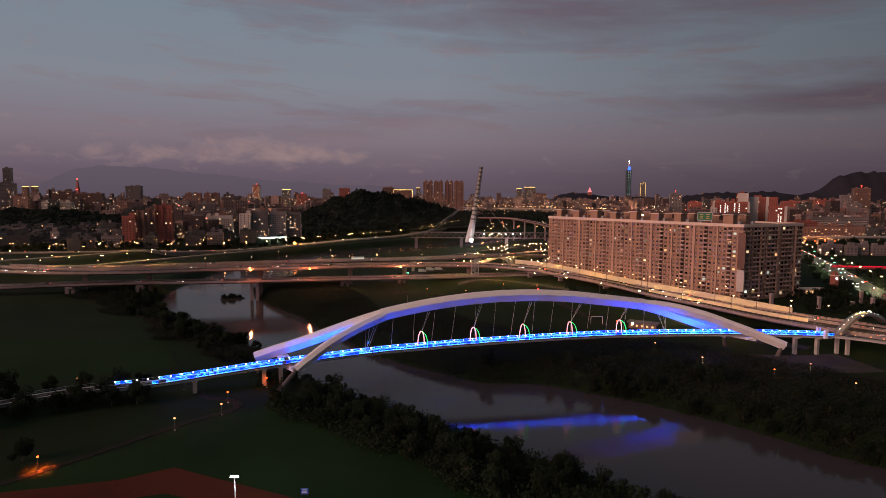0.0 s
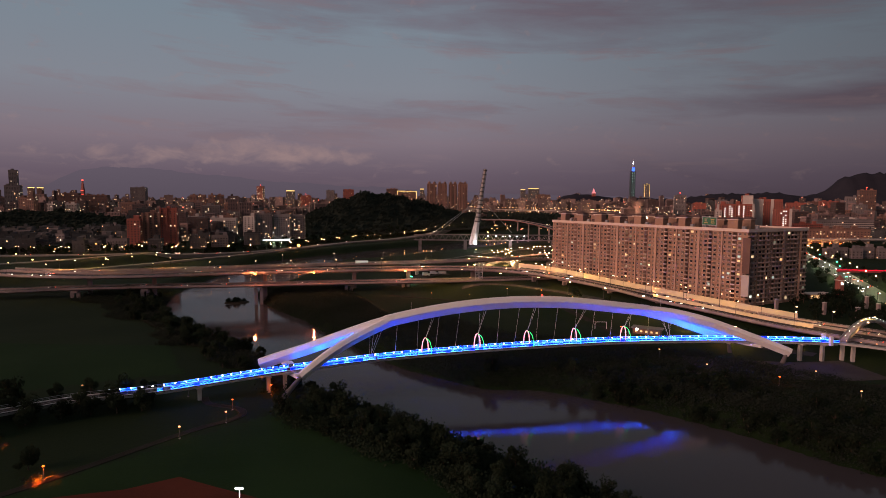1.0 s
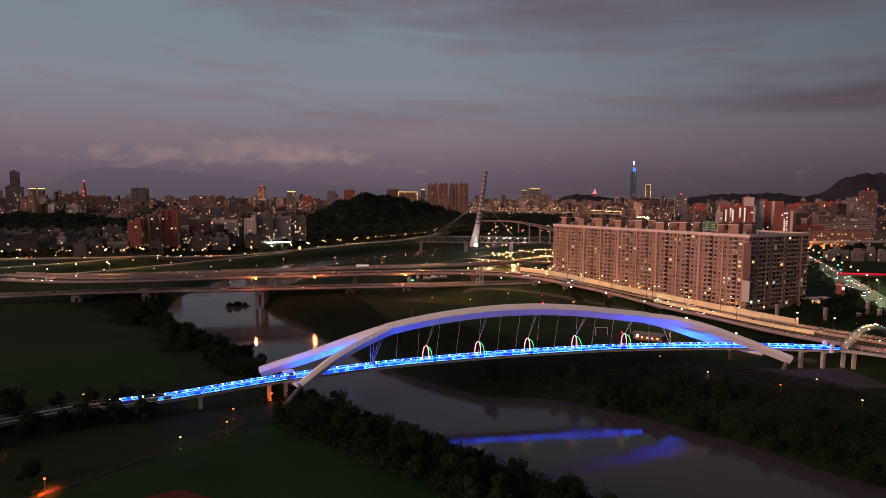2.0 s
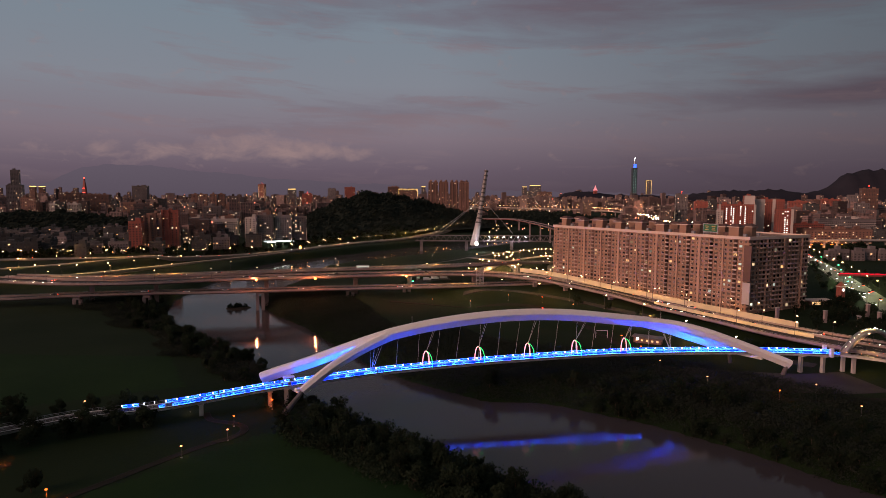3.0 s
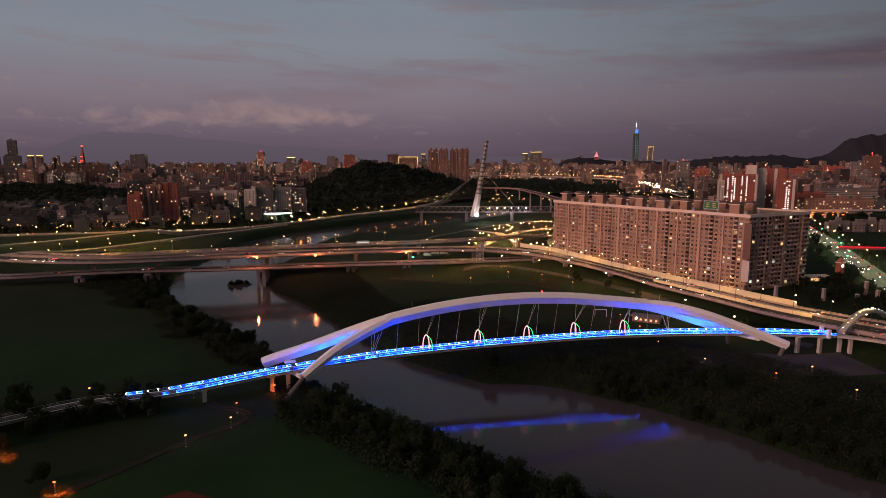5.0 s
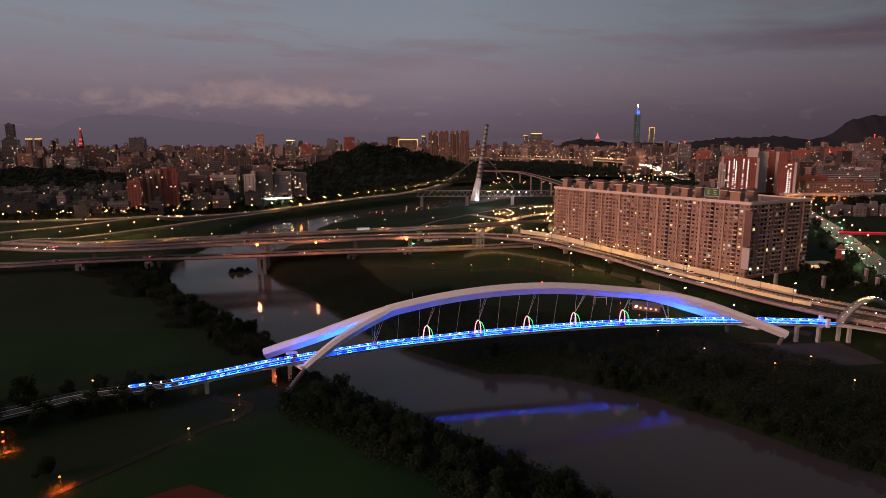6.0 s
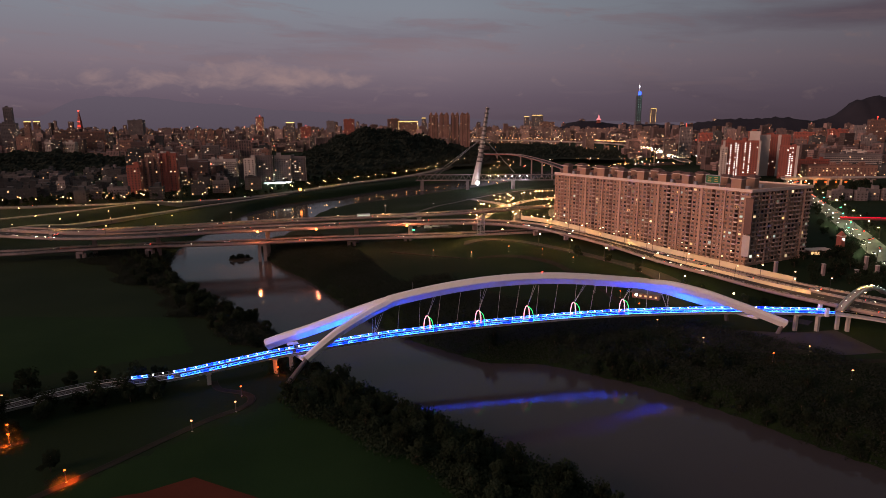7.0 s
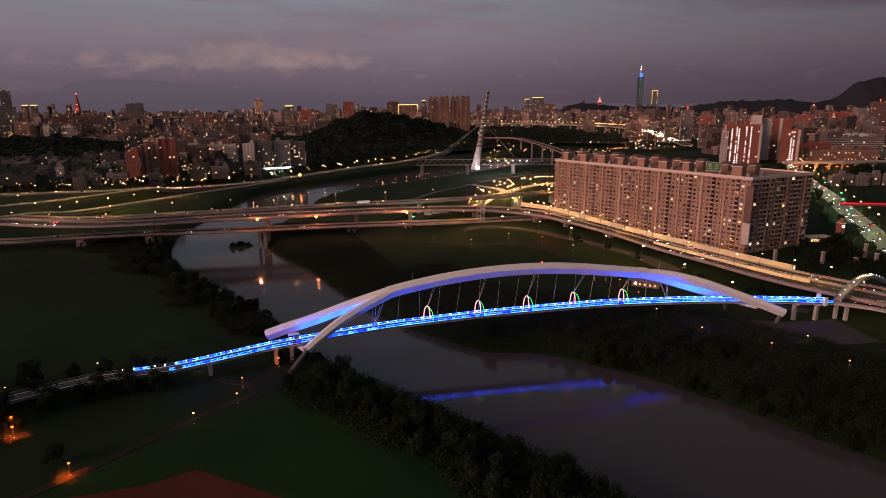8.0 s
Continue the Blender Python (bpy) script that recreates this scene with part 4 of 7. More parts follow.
ribbon("road", [(72, 588), (80, 630), (82, 663), (78, 700), (68, 751), (56, 800), (40, 850)], 9.0, M["pale_road"], "lit local road beside the interchange", "road", lift=0.4, thick=1.0, every=10)
ribbon("path", [(-42, 686), (-40, 717), (-26, 740), (15, 796), (56, 868), (103, 930), (179, 958)], 6.0, M["path_pale"], "pale dike path round the riverside meadow", "path", lift=0.4, thick=0.8, every=10)
ribbon("road", [(20, 508), (60, 500), (96, 462), (124, 420), (146, 384), (170, 340), (196, 312)], 8.0, M["asphalt"], "service road below the viaduct", "road", lift=0.4, thick=1.0, every=8)


# ---- the apartment block ----
def tray(w, d, h, wall):
    """A balcony: floor and three parapets in one closed shape, its back at y = 0."""
    f = Form()
    o = [(-w / 2, -d), (w / 2, -d), (w / 2, 0), (-w / 2, 0)]
    n = [(-w / 2 + wall, -d + wall), (w / 2 - wall, -d + wall), (w / 2 - wall, -0.02), (-w / 2 + wall, -0.02)]
    vs = [(x, y, 0) for x, y in o] + [(x, y, h) for x, y in o] + [(x, y, h) for x, y in n] + [(x, y, 0.16) for x, y in n]
    fs = [(3, 2, 1, 0), (12, 13, 14, 15)]
    for k in range(4):
        m = (k + 1) % 4
        fs += [(k, m, 4 + m, 4 + k), (4 + k, 4 + m, 8 + m, 8 + k), (8 + k, 8 + m, 12 + m, 12 + k)]
    return f.add(vs, fs)


def window_forms(kind):
    """Frame and pane of one window, in the plane y = 0, looking towards -y; foot at the floor line."""
    pa = Form()
    if kind == "balcony":
        fr = tray(2.7, 1.1, 0.92, 0.12)
        pa.add([(-1.2, -0.03, 0.2), (1.2, -0.03, 0.2), (1.2, -0.03, 2.5), (-1.2, -0.03, 2.5)], [(0, 1, 2, 3)])
        return fr, pa
    w, h, z = (1.95, 1.4, 0.85) if kind == "wide" else (1.1, 1.3, 0.9)
    # one moulded surround, deeper at sill and head
    fr = Form()
    o = [(-w / 2 - 0.2, z - 0.16), (w / 2 + 0.2, z - 0.16), (w / 2 + 0.2, z + h + 0.14), (-w / 2 - 0.2, z + h + 0.14)]
    n = [(-w / 2, z), (w / 2, z), (w / 2, z + h), (-w / 2, z + h)]
    out = (-0.32, -0.32, -0.40, -0.40)
    vs = [(x, 0, q) for x, q in o] + [(x, e, q) for (x, q), e in zip(o, out)] + [(x, -0.16, q) for x, q in n] + [(x, 0, q) for x, q in n]
    fs = []
    for k in range(4):
        m = (k + 1) % 4
        fs += [(k, m, 4 + m, 4 + k), (4 + k, 4 + m, 8 + m, 8 + k), (8 + k, 8 + m, 12 + m, 12 + k)]
    fr.add(vs, fs)
    pa.add([(-w / 2, -0.03, z), (w / 2, -0.03, z), (w / 2, -0.03, z + h), (-w / 2, -0.03, z + h)], [(0, 1, 2, 3)])
    return fr, pa


def apartment_block():
    A, B, C, D = Vector((205.7, 407.6, 0)), Vector((101.4, 545.8, 0)), Vector((262, 435, 0)), Vector((158, 573, 0))
    z0, z1, fl = -9.0, 43.0, 3.02
    blk = thing("apartment_block", "long pinkish tiled apartment block, many floors of small windows", "apartment building")
    ring = [B, A, C, D]
    f = Form()
    f.add([(p.x, p.y, z) for z in (z0, z1) for p in ring], [(0, 1, 5, 4), (1, 2, 6, 5), (2, 3, 7, 6), (3, 0, 4, 7), (4, 5, 6, 7)])
    part("wall", f, M["tile_wall"], blk)
    mid = (A + D) / 2

    def loop(z, out, h, name, mat, label=""):
        pts = [p + (p - mid).normalized() * out for p in ring]
        inn = [p + (p - mid).normalized() * -0.3 for p in ring]
        g = Form()
        v = [(p.x, p.y, zz) for zz in (z, z + h) for p in pts] + [(p.x, p.y, zz) for zz in (z, z + h) for p in inn]
        fs = []
        for i in range(4):
            j = (i + 1) % 4
            fs += [(i, j, 4 + j, 4 + i), (4 + i, 4 + j, 12 + j, 12 + i), (8 + j, 8 + i, 12 + i, 12 + j), (j, i, 8 + i, 8 + j)]
        return part(name, g.add(v, fs), M[mat], blk, label)

    loop(z1 - 0.9, 0.9, 2.0, "cornice", "tile_light", "pale projecting cornice")
    for k in range(16):
        loop(z1 - 1.2 - (k + 1) * fl, 0.22, 0.22, "floor_band", "tile_wall")
    meshes, forms = {}, {}
    tone = dict(dark="glass", dull="curtain", warm="lit_warm", cool="lit_cool")
    for k in ("wide", "narrow", "balcony"):
        for t, mt in tone.items():
            fr, pa = window_forms(k)
            forms[k, t] = (fr, pa)
            meshes[k, t] = (fr.mesh("window", M["frame_mix"]), pa.mesh("pane", M[mt]))
    rest = {t: (Form(), Form()) for t in tone}
    boxes = Form()
    rr = random.Random(11)
    near = 0
    for a, b, bays, pat in ((B, A, 50, ("narrow", "wide", "balcony", "wide", "narrow")), (A, C, 17, ("balcony", "balcony", "narrow", "balcony"))):
        d = b - a
        ln = d.length
        ang = math.atan2(d.y, d.x)
        for i in range(bays):
            s = (i + 0.5) / bays
            p = a + d * s
            # upright piers between groups of bays
            if i % 5 == 0 and i:
                q = a + d * (i / bays)
                wd = 1.9 if i % 10 == 0 else 1.1
                part("pilaster", Form().box((0, -0.35, z0), (wd, 0.9, z1 - 0.95 - z0)), M["tile_mid"], blk).matrix_basis = Matrix.Translation((q.x, q.y, 0)) @ Matrix.Rotation(ang, 4, "Z")
            # flat darker strip stands in for the shade of recessed balcony bays
            if bays == 50 and i % 5 == 2:
                part("recess", Form().box((0, -0.01, z0), (3.0, 0.04, z1 - 0.95 - z0)), M["brown_wall"], blk).matrix_basis = Matrix.Translation((p.x, p.y, 0)) @ Matrix.Rotation(ang, 4, "Z")
            for k in range(16):
                z = z1 - 1.2 - (k + 1) * fl + 0.24
                u = rr.random()
                if bays == 50:
                    t = "warm" if u < 0.036 * (1.7 if i % 5 in (2, 3) else 0.6) else "cool" if u > 0.975 else "dark"
                else:
                    t = "warm" if u < 0.02 else "cool" if u < 0.04 else "dark"
                if t == "dark" and rr.random() < 0.7:
                    t = "dull"
                kd = pat[i % len(pat)]
                m = Matrix.Translation((p.x, p.y, z)) @ Matrix.Rotation(ang, 4, "Z")
                if kd != "balcony" and rr.random() < 0.55:
                    c = m @ Vector((rr.choice((-1.1, 1.1)) if kd == "narrow" else 0.4, -0.36, 0.1))
                    boxes.box(c, (0.85, 0.5, 0.55), math.degrees(ang))
                if bays == 50 and s > 0.62 and near < 300:
                    near += 1
                    wn = part("window", meshes[kd, t][0], None, blk)
                    wn.matrix_basis = m
                    part("pane", meshes[kd, t][1], None, wn)
                else:
                    for dst, src in zip(rest[t], forms[kd, t]):
                        dst.add([m @ Vector(q) for q in src.v], src.f)
    if boxes.v:
        part("air_conditioner", boxes, M["frame_island"], blk, kind="stuff", label="small pale air conditioners under the windows")
    for t, (fr, pa) in rest.items():
        if fr.v:
            me = two_mats("far_glazing", fr, M["frame_island"], pa, M[tone[t]])
            part("far_glazing", me, None, blk, kind="stuff", label="rows of small windows and balconies")
    # roof: stair heads with little pitched caps, parapet, tanks
    d = (A - B).normalized()
    n = Vector((-d.y, d.x, 0))
    ang = math.degrees(math.atan2(d.y, d.x))
    for i in range(9):
        for row, off in ((0, 6.0), (1, 24.0)):
            c = B + d * (9 + i * 19.0) + n * off
            if i == 7 and row == 0:
                continue
            h = (6.0 if i % 2 else 6.8) - row * 0.4
            st = part("stair_head", Form().box((c.x, c.y, z1), (5.4 + (i % 3) * 0.8, 6.4, h), ang), M["tile_wall"], blk, "tiled stair head on the roof")
            part("cap", Form().box((c.x, c.y, z1 + h), (8.4, 8.0, 0.6), ang), M["tile_light"], st, "pale overhanging slab")
            part("hip_roof", Form().box((c.x, c.y, z1 + h + 0.6), (8.8, 8.2, 1.5), ang, 0.45), M["roof_tile"], st)
            w = c + d * 6.5
            part("water_tank", Form().tube((w.x, w.y, z1), (w.x, w.y, z1 + 2.6), 1.5, n=10), M["rail"], blk)
            e = c - d * 6.0 + n * 3
            part("roof_shed", Form().box((e.x, e.y, z1), (5.0, 7.5, 3.0), ang), M["roof_tile"], blk)
    # tall panel on the near corner
    part("corner_panel", Form().box((205.1, 406.6, -1), (5.0, 1.2, 14.5), ang), M["white_wall"], blk, "tall white panel on the corner")
    part("corner_panel", Form().box((205.1, 406.6, 14.4), (5.0, 1.2, 24), ang), M["brown_wall"], blk, "tall brown panel on the corner")
    # the sign on the roof
    sg = thing("roof_sign", "green roof sign with two gold characters on a steel frame", "sign", (191.5, 434.5, z1 + 2.2), ang)
    part("panel", Form().box((0, 0, 0.6), (10.4, 0.5, 5.2)), M["green_sign"], sg)
    part("frame", Form().box((0, 0.1, 0.1), (11.2, 0.5, 0.5)).box((0, 0.1, 5.8), (11.2, 0.5, 0.4)).box((-5.4, 0.1, 0.6), (0.4, 0.5, 5.2)).box((5.4, 0.1, 0.6), (0.4, 0.5, 5.2)), M["rail"], sg)
    for x in (-2.4, 2.4):
        part("character_bars", Form().box((x, -0.33, 4.3), (2.6, 0.16, 0.4)).box((x, -0.33, 3.0), (2.0, 0.16, 0.4)).box((x, -0.33, 1.7), (2.6, 0.16, 0.4)), M["gold_paint"], sg)
    for x in (-5, 5):
        part("leg", Form().box((x, 0.1, -2.0), (0.4, 0.4, 2.2)), M["rail"], sg)


M["frame_mix"] = surf("window_surrounds", (0.30, 0.20, 0.15), (0.58, 0.45, 0.37), 0.7, scale=0.4, fine=2, bump=0.1, vary="object", amount=0.45)
M["frame_island"] = surf("window_surround_pieces", (0.26, 0.175, 0.13), (0.52, 0.40, 0.33), 0.7, scale=0.4, fine=2, bump=0.1, vary="island", amount=0.45)
apartment_block()


# ---- other buildings ----
def tower(name, label, x, y, w, d, top, mat, turn=0.0, base=-8.5, lit=0.08, tone="lit_far", bay=3.4, crown="", group="", floor=3.3, roof=True, bands=False, seed=None, columns=(), stripes=(), ribs=()):
    """A building with floor bands, windows on the sides that can be seen, roof sheds, and a crown of lights where it has one."""
    rr = random.Random(int(x * 7 + y * 3) if seed is None else seed)
    t = thing(name, label, "building", (x, y, base), turn, group)
    h = top - base
    part("wall", Form().box((0, 0, 0), (w, d, h)), M[mat], t)
    for u in ribs:
        part("pilaster", Form().box((u * w, -d / 2 - 0.5, 0), (2.2, 1.2, h + 2.0)), M[mat], t)
    nf = max(2, int(h / floor))
    if bands:
        f = Form()
        for k in range(1, nf):
            f.box((0, 0, k * floor - 0.15), (w + 0.5, d + 0.5, 0.9))
        part("balcony_bands", f, M["white_wall"], t, kind="stuff")
    panes, lits = Form(), Form()
    ca, sa = math.cos(radians(turn)), math.sin(radians(turn))
    for nx, ny, ln, off in ((0, -1, w, d / 2), (1, 0, d, w / 2), (-1, 0, d, w / 2)):
        wx, wy = nx * ca - ny * sa, nx * sa + ny * ca
        if wx * x + wy * y > 0:
            continue
        nb = max(1, int(ln / bay))
        for i in range(nb):
            for k in range(nf):
                u = (i + 0.5) / nb * ln - ln / 2
                z = k * floor + 1.0
                hw = min(0.9, bay * 0.28)
                o = off + (0.3 if bands else 0.06)
                if nx == 0:
                    q = [(u - hw, -o, z), (u + hw, -o, z), (u + hw, -o, z + 1.5), (u - hw, -o, z + 1.5)]
                else:
                    q = [(nx * o, u * nx - hw * nx, z), (nx * o, u * nx + hw * nx, z), (nx * o, u * nx + hw * nx, z + 1.5), (nx * o, u * nx - hw * nx, z + 1.5)]
                (lits if rr.random() < (0.85 if nx == 0 and i in columns else lit) else panes).add(q, [(0, 1, 2, 3)])
    part("glazing", panes, M["glass_far"], t, "rows of dark windows", kind="stuff")
    if lits.v:
        part("lit_glazing", lits, M[tone], t, "scattered lit windows", kind="stuff")
    for u0, u1 in stripes:
        part("pale_strip", Form().box(((u0 + u1) / 2 * w, -d / 2 - 0.2, 0), ((u1 - u0) * w, 0.6, h + 1.4)), M["white_wall"], t)
    if roof:
        part("parapet", Form().box((0, -d / 2 + 0.2, h), (w, 0.4, 1.2)).box((0, d / 2 - 0.2, h), (w, 0.4, 1.2)).box((-w / 2 + 0.2, 0, h), (0.4, d - 0.8, 1.2)).box((w / 2 - 0.2, 0, h), (0.4, d - 0.8, 1.2)), M[mat], t)
        for k in range(max(1, int(w / 14))):
            part("roof_head", Form().box((rr.uniform(-0.35, 0.35) * w, rr.uniform(-0.2, 0.2) * d, h), (rr.uniform(4, 7), rr.uniform(4, 7), rr.uniform(3, 6))), M[mat], t)
    if crown == "gold":
        part("crown_light", Form().box((0, 0, h + 1.3), (w * 0.92, d * 0.92, 2.6)), M["lit_gold"], t, "golden lit crown")
    elif crown == "red":
        part("beacon", Form().ball((0, 0, h + 7.5), 1.4).tube((0, 0, h), (0, 0, h + 7), 0.3), M["lit_red"], t, "red aircraft beacon")
    elif crown == "outline":
        part("crown_light", Form().box((0, -d / 2 - 0.4, h - 1), (w + 1, 0.6, 1.6)).box((-w / 2, -d / 2 - 0.5, h * 0.4), (1.2, 0.6, h * 0.6)).box((w / 2, -d / 2 - 0.5, h * 0.4), (1.2, 0.6, h * 0.6)), M["lit_gold"], t, "warm outline lights")
    return t


R = "riverside apartment towers"
tower("apartment_tower", "red tiled apartment tower with a stepped roof by the expressway", -410, 838, 16, 14, 29, "red_wall", 12, lit=0.10, group=R)
tower("apartment_tower", "red and brown apartment tower with lit stairwell windows", -397, 862, 24, 16, 36, "brown_wall", 12, lit=0.12, group=R, ribs=(-0.45, -0.15, 0.15, 0.45))
tower("apartment_tower", "tall red apartment tower with a blank end wall", -376, 868, 22, 14, 43, "red_wall", 14, lit=0.04, group=R, bay=5, ribs=(-0.45, -0.1, 0.45))
tower("apartment_building", "white slab with dark strip windows", -431, 1050, 18, 16, 25, "white_wall", 10, lit=0.08, bands=True, group=R)
tower("apartment_building", "white slab beside a dark passage", -412, 1052, 13, 16, 25, "white_wall", 10, lit=0.03, group=R)
tower("apartment_building", "white apartment slab set back from the road", -500, 1150, 28, 18, 29, "white_wall", 8, lit=0.10, bands=True, group=R)
tower("apartment_building", "long pale apartment slab with balcony bands", -376, 1085, 46, 16, 21, "white_wall", 8, lit=0.10, bands=True, group=R)
tower("apartment_tower", "narrow white tower with a blank gable", -301, 990, 17, 15, 28, "white_wall", 8, lit=0.02, bay=5, group=R)
for x, y, tp in ((-280, 1000, 32), (-254, 1010, 31), (-232, 1020, 29)):
    tower("apartment_tower", "dark grey apartment tower with many lit windows", x, y, 25, 16, tp, "grey_wall", 8, lit=0.16, group=R)
tower("apartment_tower", "dark tower with a stepped top at the city's edge", -1086, 1600, 34, 26, 80, "grey_wall", 20, lit=0.07)
tower("apartment_tower", "slim upper stage of a stepped tower", -1092, 1612, 18, 18, 119, "grey_wall", 20, lit=0.05, base=60)
tower("office_slab", "long pale office slab with strip windows", -901, 1500, 64, 20, 36, "white_wall", 12, lit=0.03, bands=True)
tower("apartment_tower", "brown tower group with golden roof lights", -1004, 1700, 53, 24, 61, "brown_wall", 12, lit=0.06)
tower("apartment_tower", "brown tower group with a lit roof edge", -938, 1705, 70, 24, 56, "brown_wall", 12, lit=0.06)
for x in (-668, -645, -616, -596):
    tower("apartment_tower", "tall slender apartment tower with lit stairwells", x, 1700 + (x % 7), 18, 16, 59, "brown_wall", 10, lit=0.12, group="slender towers")
tower("office_tower", "tall grey box tower behind the rooftops", -1244, 2600, 57, 40, 84, "grey_wall", 10, lit=0.02)
tower("apartment_tower", "pair of towers with golden crowns", -1690, 2600, 20, 20, 78, "brown_wall", 10, crown="gold", lit=0.05)
tower("apartment_tower", "pair of towers with golden crowns", -1652, 2600, 20, 20, 78, "brown_wall", 10, crown="gold", lit=0.05)
tower("office_tower", "far tower crowned with red light", -853, 3000, 30, 30, 96, "red_wall", 0, crown="red", lit=0.35)
tower("office_tower", "dark tower with a golden crown", -568, 2400, 30, 24, 72, "grey_wall", 5, crown="gold", lit=0.08)
tower("office_tower", "tower with a red lit roof", -551, 2600, 42, 24, 55, "red_wall", 5, crown="red", lit=0.08)
tower("office_tower", "plain dark tower by the wooded hill", -449, 2600, 32, 24, 77, "grey_wall", 5, lit=0.01)
tower("office_tower", "reddish tower behind the wooded hill", -431, 3000, 50, 30, 84, "red_wall", 5, lit=0.02)
tower("apartment_tower", "brown tower behind the wooded hill", -192, 2600, 48, 30, 86, "brown_wall", 5, lit=0.08)
tower("apartment_tower", "wide tower outlined with warm lights", -126, 2500, 75, 30, 77, "brown_wall", 5, crown="outline", lit=0.12)
tower("office_tower", "slim tower with a golden top", -78, 3000, 19, 19, 87, "grey_wall", 5, crown="gold", lit=0.08)
for x, w_ in ((-21, 31), (13, 31), (48, 27), (80, 31)):
    t = tower("residential_tower", "tall brown residential tower with rounded roof turrets", x, 2050, w_, 26, 99, "brown_wall", 0, lit=0.05, group="tall brown towers", bay=4.5)
    for k in (-0.27, 0.27):
        part("turret", Form().tube((w_ * k, 0, 107), (w_ * k, 0, 113), 4.2, n=10).tube((w_ * k, 0, 113), (w_ * k, 0, 116), 4.2, 1.5, n=10), M["brown_wall"], t)
    for k in (-0.25, 0.25):
        part("pilaster", Form().box((w_ * k, -13.4, 0), (3.4, 1.0, 106)), M["brown_wall"], t)
tower("office_tower", "far tower with a bright golden top", 551, 3600, 62, 40, 100, "grey_wall", 0, crown="gold", lit=0.06)
tower("office_tower", "far slim tower with a lit top", 490, 3600, 27, 27, 92, "grey_wall", 0, crown="gold", lit=0.06)
tower("office_tower", "far block with small lit windows", 572, 3400, 76, 40, 66, "brown_wall", 0, lit=0.1)
tower("office_tower", "slender grey tower with a red beacon", 608, 1560, 28, 24, 66, "grey_wall", -15, crown="red", lit=0.08)
RB = "red housing towers"
tower("housing_tower", "red and white housing tower with bright stairwell windows", 489, 1020, 56, 24, 52, "red_wall", -18, lit=0.02, tone="lit_stair", group=RB, columns=(3, 5, 6, 9, 11), stripes=((-0.5, -0.44), (0.44, 0.5)))
tower("housing_tower", "cream end wing of a red housing tower", 463, 1022, 9, 18, 42, "white_wall", -18, lit=0.04, group=RB)
tower("housing_tower", "red and cream housing tower core", 527, 1056, 16, 18, 66, "red_wall", -18, lit=0.06, stripes=((-0.5, 0.5),), group=RB)
tower("housing_tower", "orange and white housing tower", 566, 1066, 46, 22, 60, "red_wall", -18, lit=0.05, group=RB, stripes=((-0.5, -0.15), (0.1, 0.2)))
tower("housing_tower", "red and white tower with one bright column of windows", 553, 992, 24, 20, 45, "red_wall", -18, lit=0.04, tone="lit_stair", group=RB, columns=(3, 4), stripes=((0.34, 0.5),))
tower("station_building", "long low station hall with a strip of lit windows", 640, 1000, 104, 26, 14, "brown_wall", -6, lit=0.30, tone="lit_warm", bay=5)
tower("office_slab", "long pale office slab behind the station", 742, 1130, 96, 20, 24, "grey_wall", -8, lit=0.03, bands=True)
tower("house_block", "pinkish low block with a red roof behind the station", 640, 1075, 50, 18, 18, "red_wall", -6, lit=0.04)
HB = "pale houses by the meadow"
for k, (x, w_, h_) in enumerate(((474, 12, 2.5), (489, 14, 4.0), (505, 13, 3.0), (521, 15, 4.6), (539, 16, 3.4), (558, 15, 2.6))):
    tower("house_block", "small pale house by the meadow with dark windows", x, 742 + 5 * (k % 2), w_, 11, h_, "grey_wall", -6, lit=0.06, group=HB)
tower("office_tower", "brown tower with a red beacon", 1038, 1500, 34, 26, 82, "brown_wall", -20, crown="red", lit=0.05)
tower("office_tower", "grey tower among red rooftops", 1143, 1700, 40, 26, 66, "grey_wall", -20, lit=0.04)
tower("apartment_tower", "reddish tower with few lit windows", 1198, 1900, 51, 26, 51, "red_wall", -20, lit=0.05)
tower("apartment_tower", "reddish tower with few lit windows", 982, 1700, 46, 26, 48, "red_wall", -20, lit=0.05)
tower("apartment_tower", "grey tower with few lit windows", 1008, 2200, 30, 26, 52, "grey_wall", -20, lit=0.05)
tower("apartment_tower", "orange-brown tower with few lit windows", 802, 1900, 40, 26, 42, "red_wall", -20, lit=0.05)
tower("office_slab", "long pale slab with rows of windows", 858, 1300, 78, 20, 20, "white_wall", -20, lit=0.08, bands=True)


def stepped_skyscraper(x, y):
    """The tall landmark: eight flared stages on a base, a stepped crown and a lit mast."""
    t = thing("skyscraper", "very tall skyscraper of eight flared stages with a lit blue crown", "skyscraper", (x, y, -8))
    part("base", Form().box((0, 0, 0), (46, 46, 68), 0, 0.8), M["grey_wall"], t)
    for k in range(8):
        z = 68 + k * 22.5
        st = part("stage", Form().box((0, 0, z), (30, 30, 22.5), 0, 1.24), M["far_glass"], t)
        for j in (5, 15):
            part("floor_lights", Form().box((-7, -17.9 - j * 0.1, z + j), (3.2, 0.8, 2.6)).box((7, -17.9 - j * 0.1, z + j), (3.2, 0.8, 2.6)), M["lit_spire"], st)
    part("crown", Form().box((0, 0, 248), (24, 24, 16), 0, 0.9).box((0, 0, 264), (16, 16, 14), 0, 0.8), M["grey_wall"], t)
    part("crown_light", Form().box((0, -12.5, 250), (20, 1, 26)), M["lit_blue"], t, "blue lit crown")
    part("mast", Form().tube((0, 0, 278), (0, 0, 338), 3.2, 0.8, 8), M["white_steel"], t)
    part("mast_light", Form().tube((0, -2.6, 300), (0, -2.0, 322), 1.6, 1.2, 6), M["lit_spot"], t)


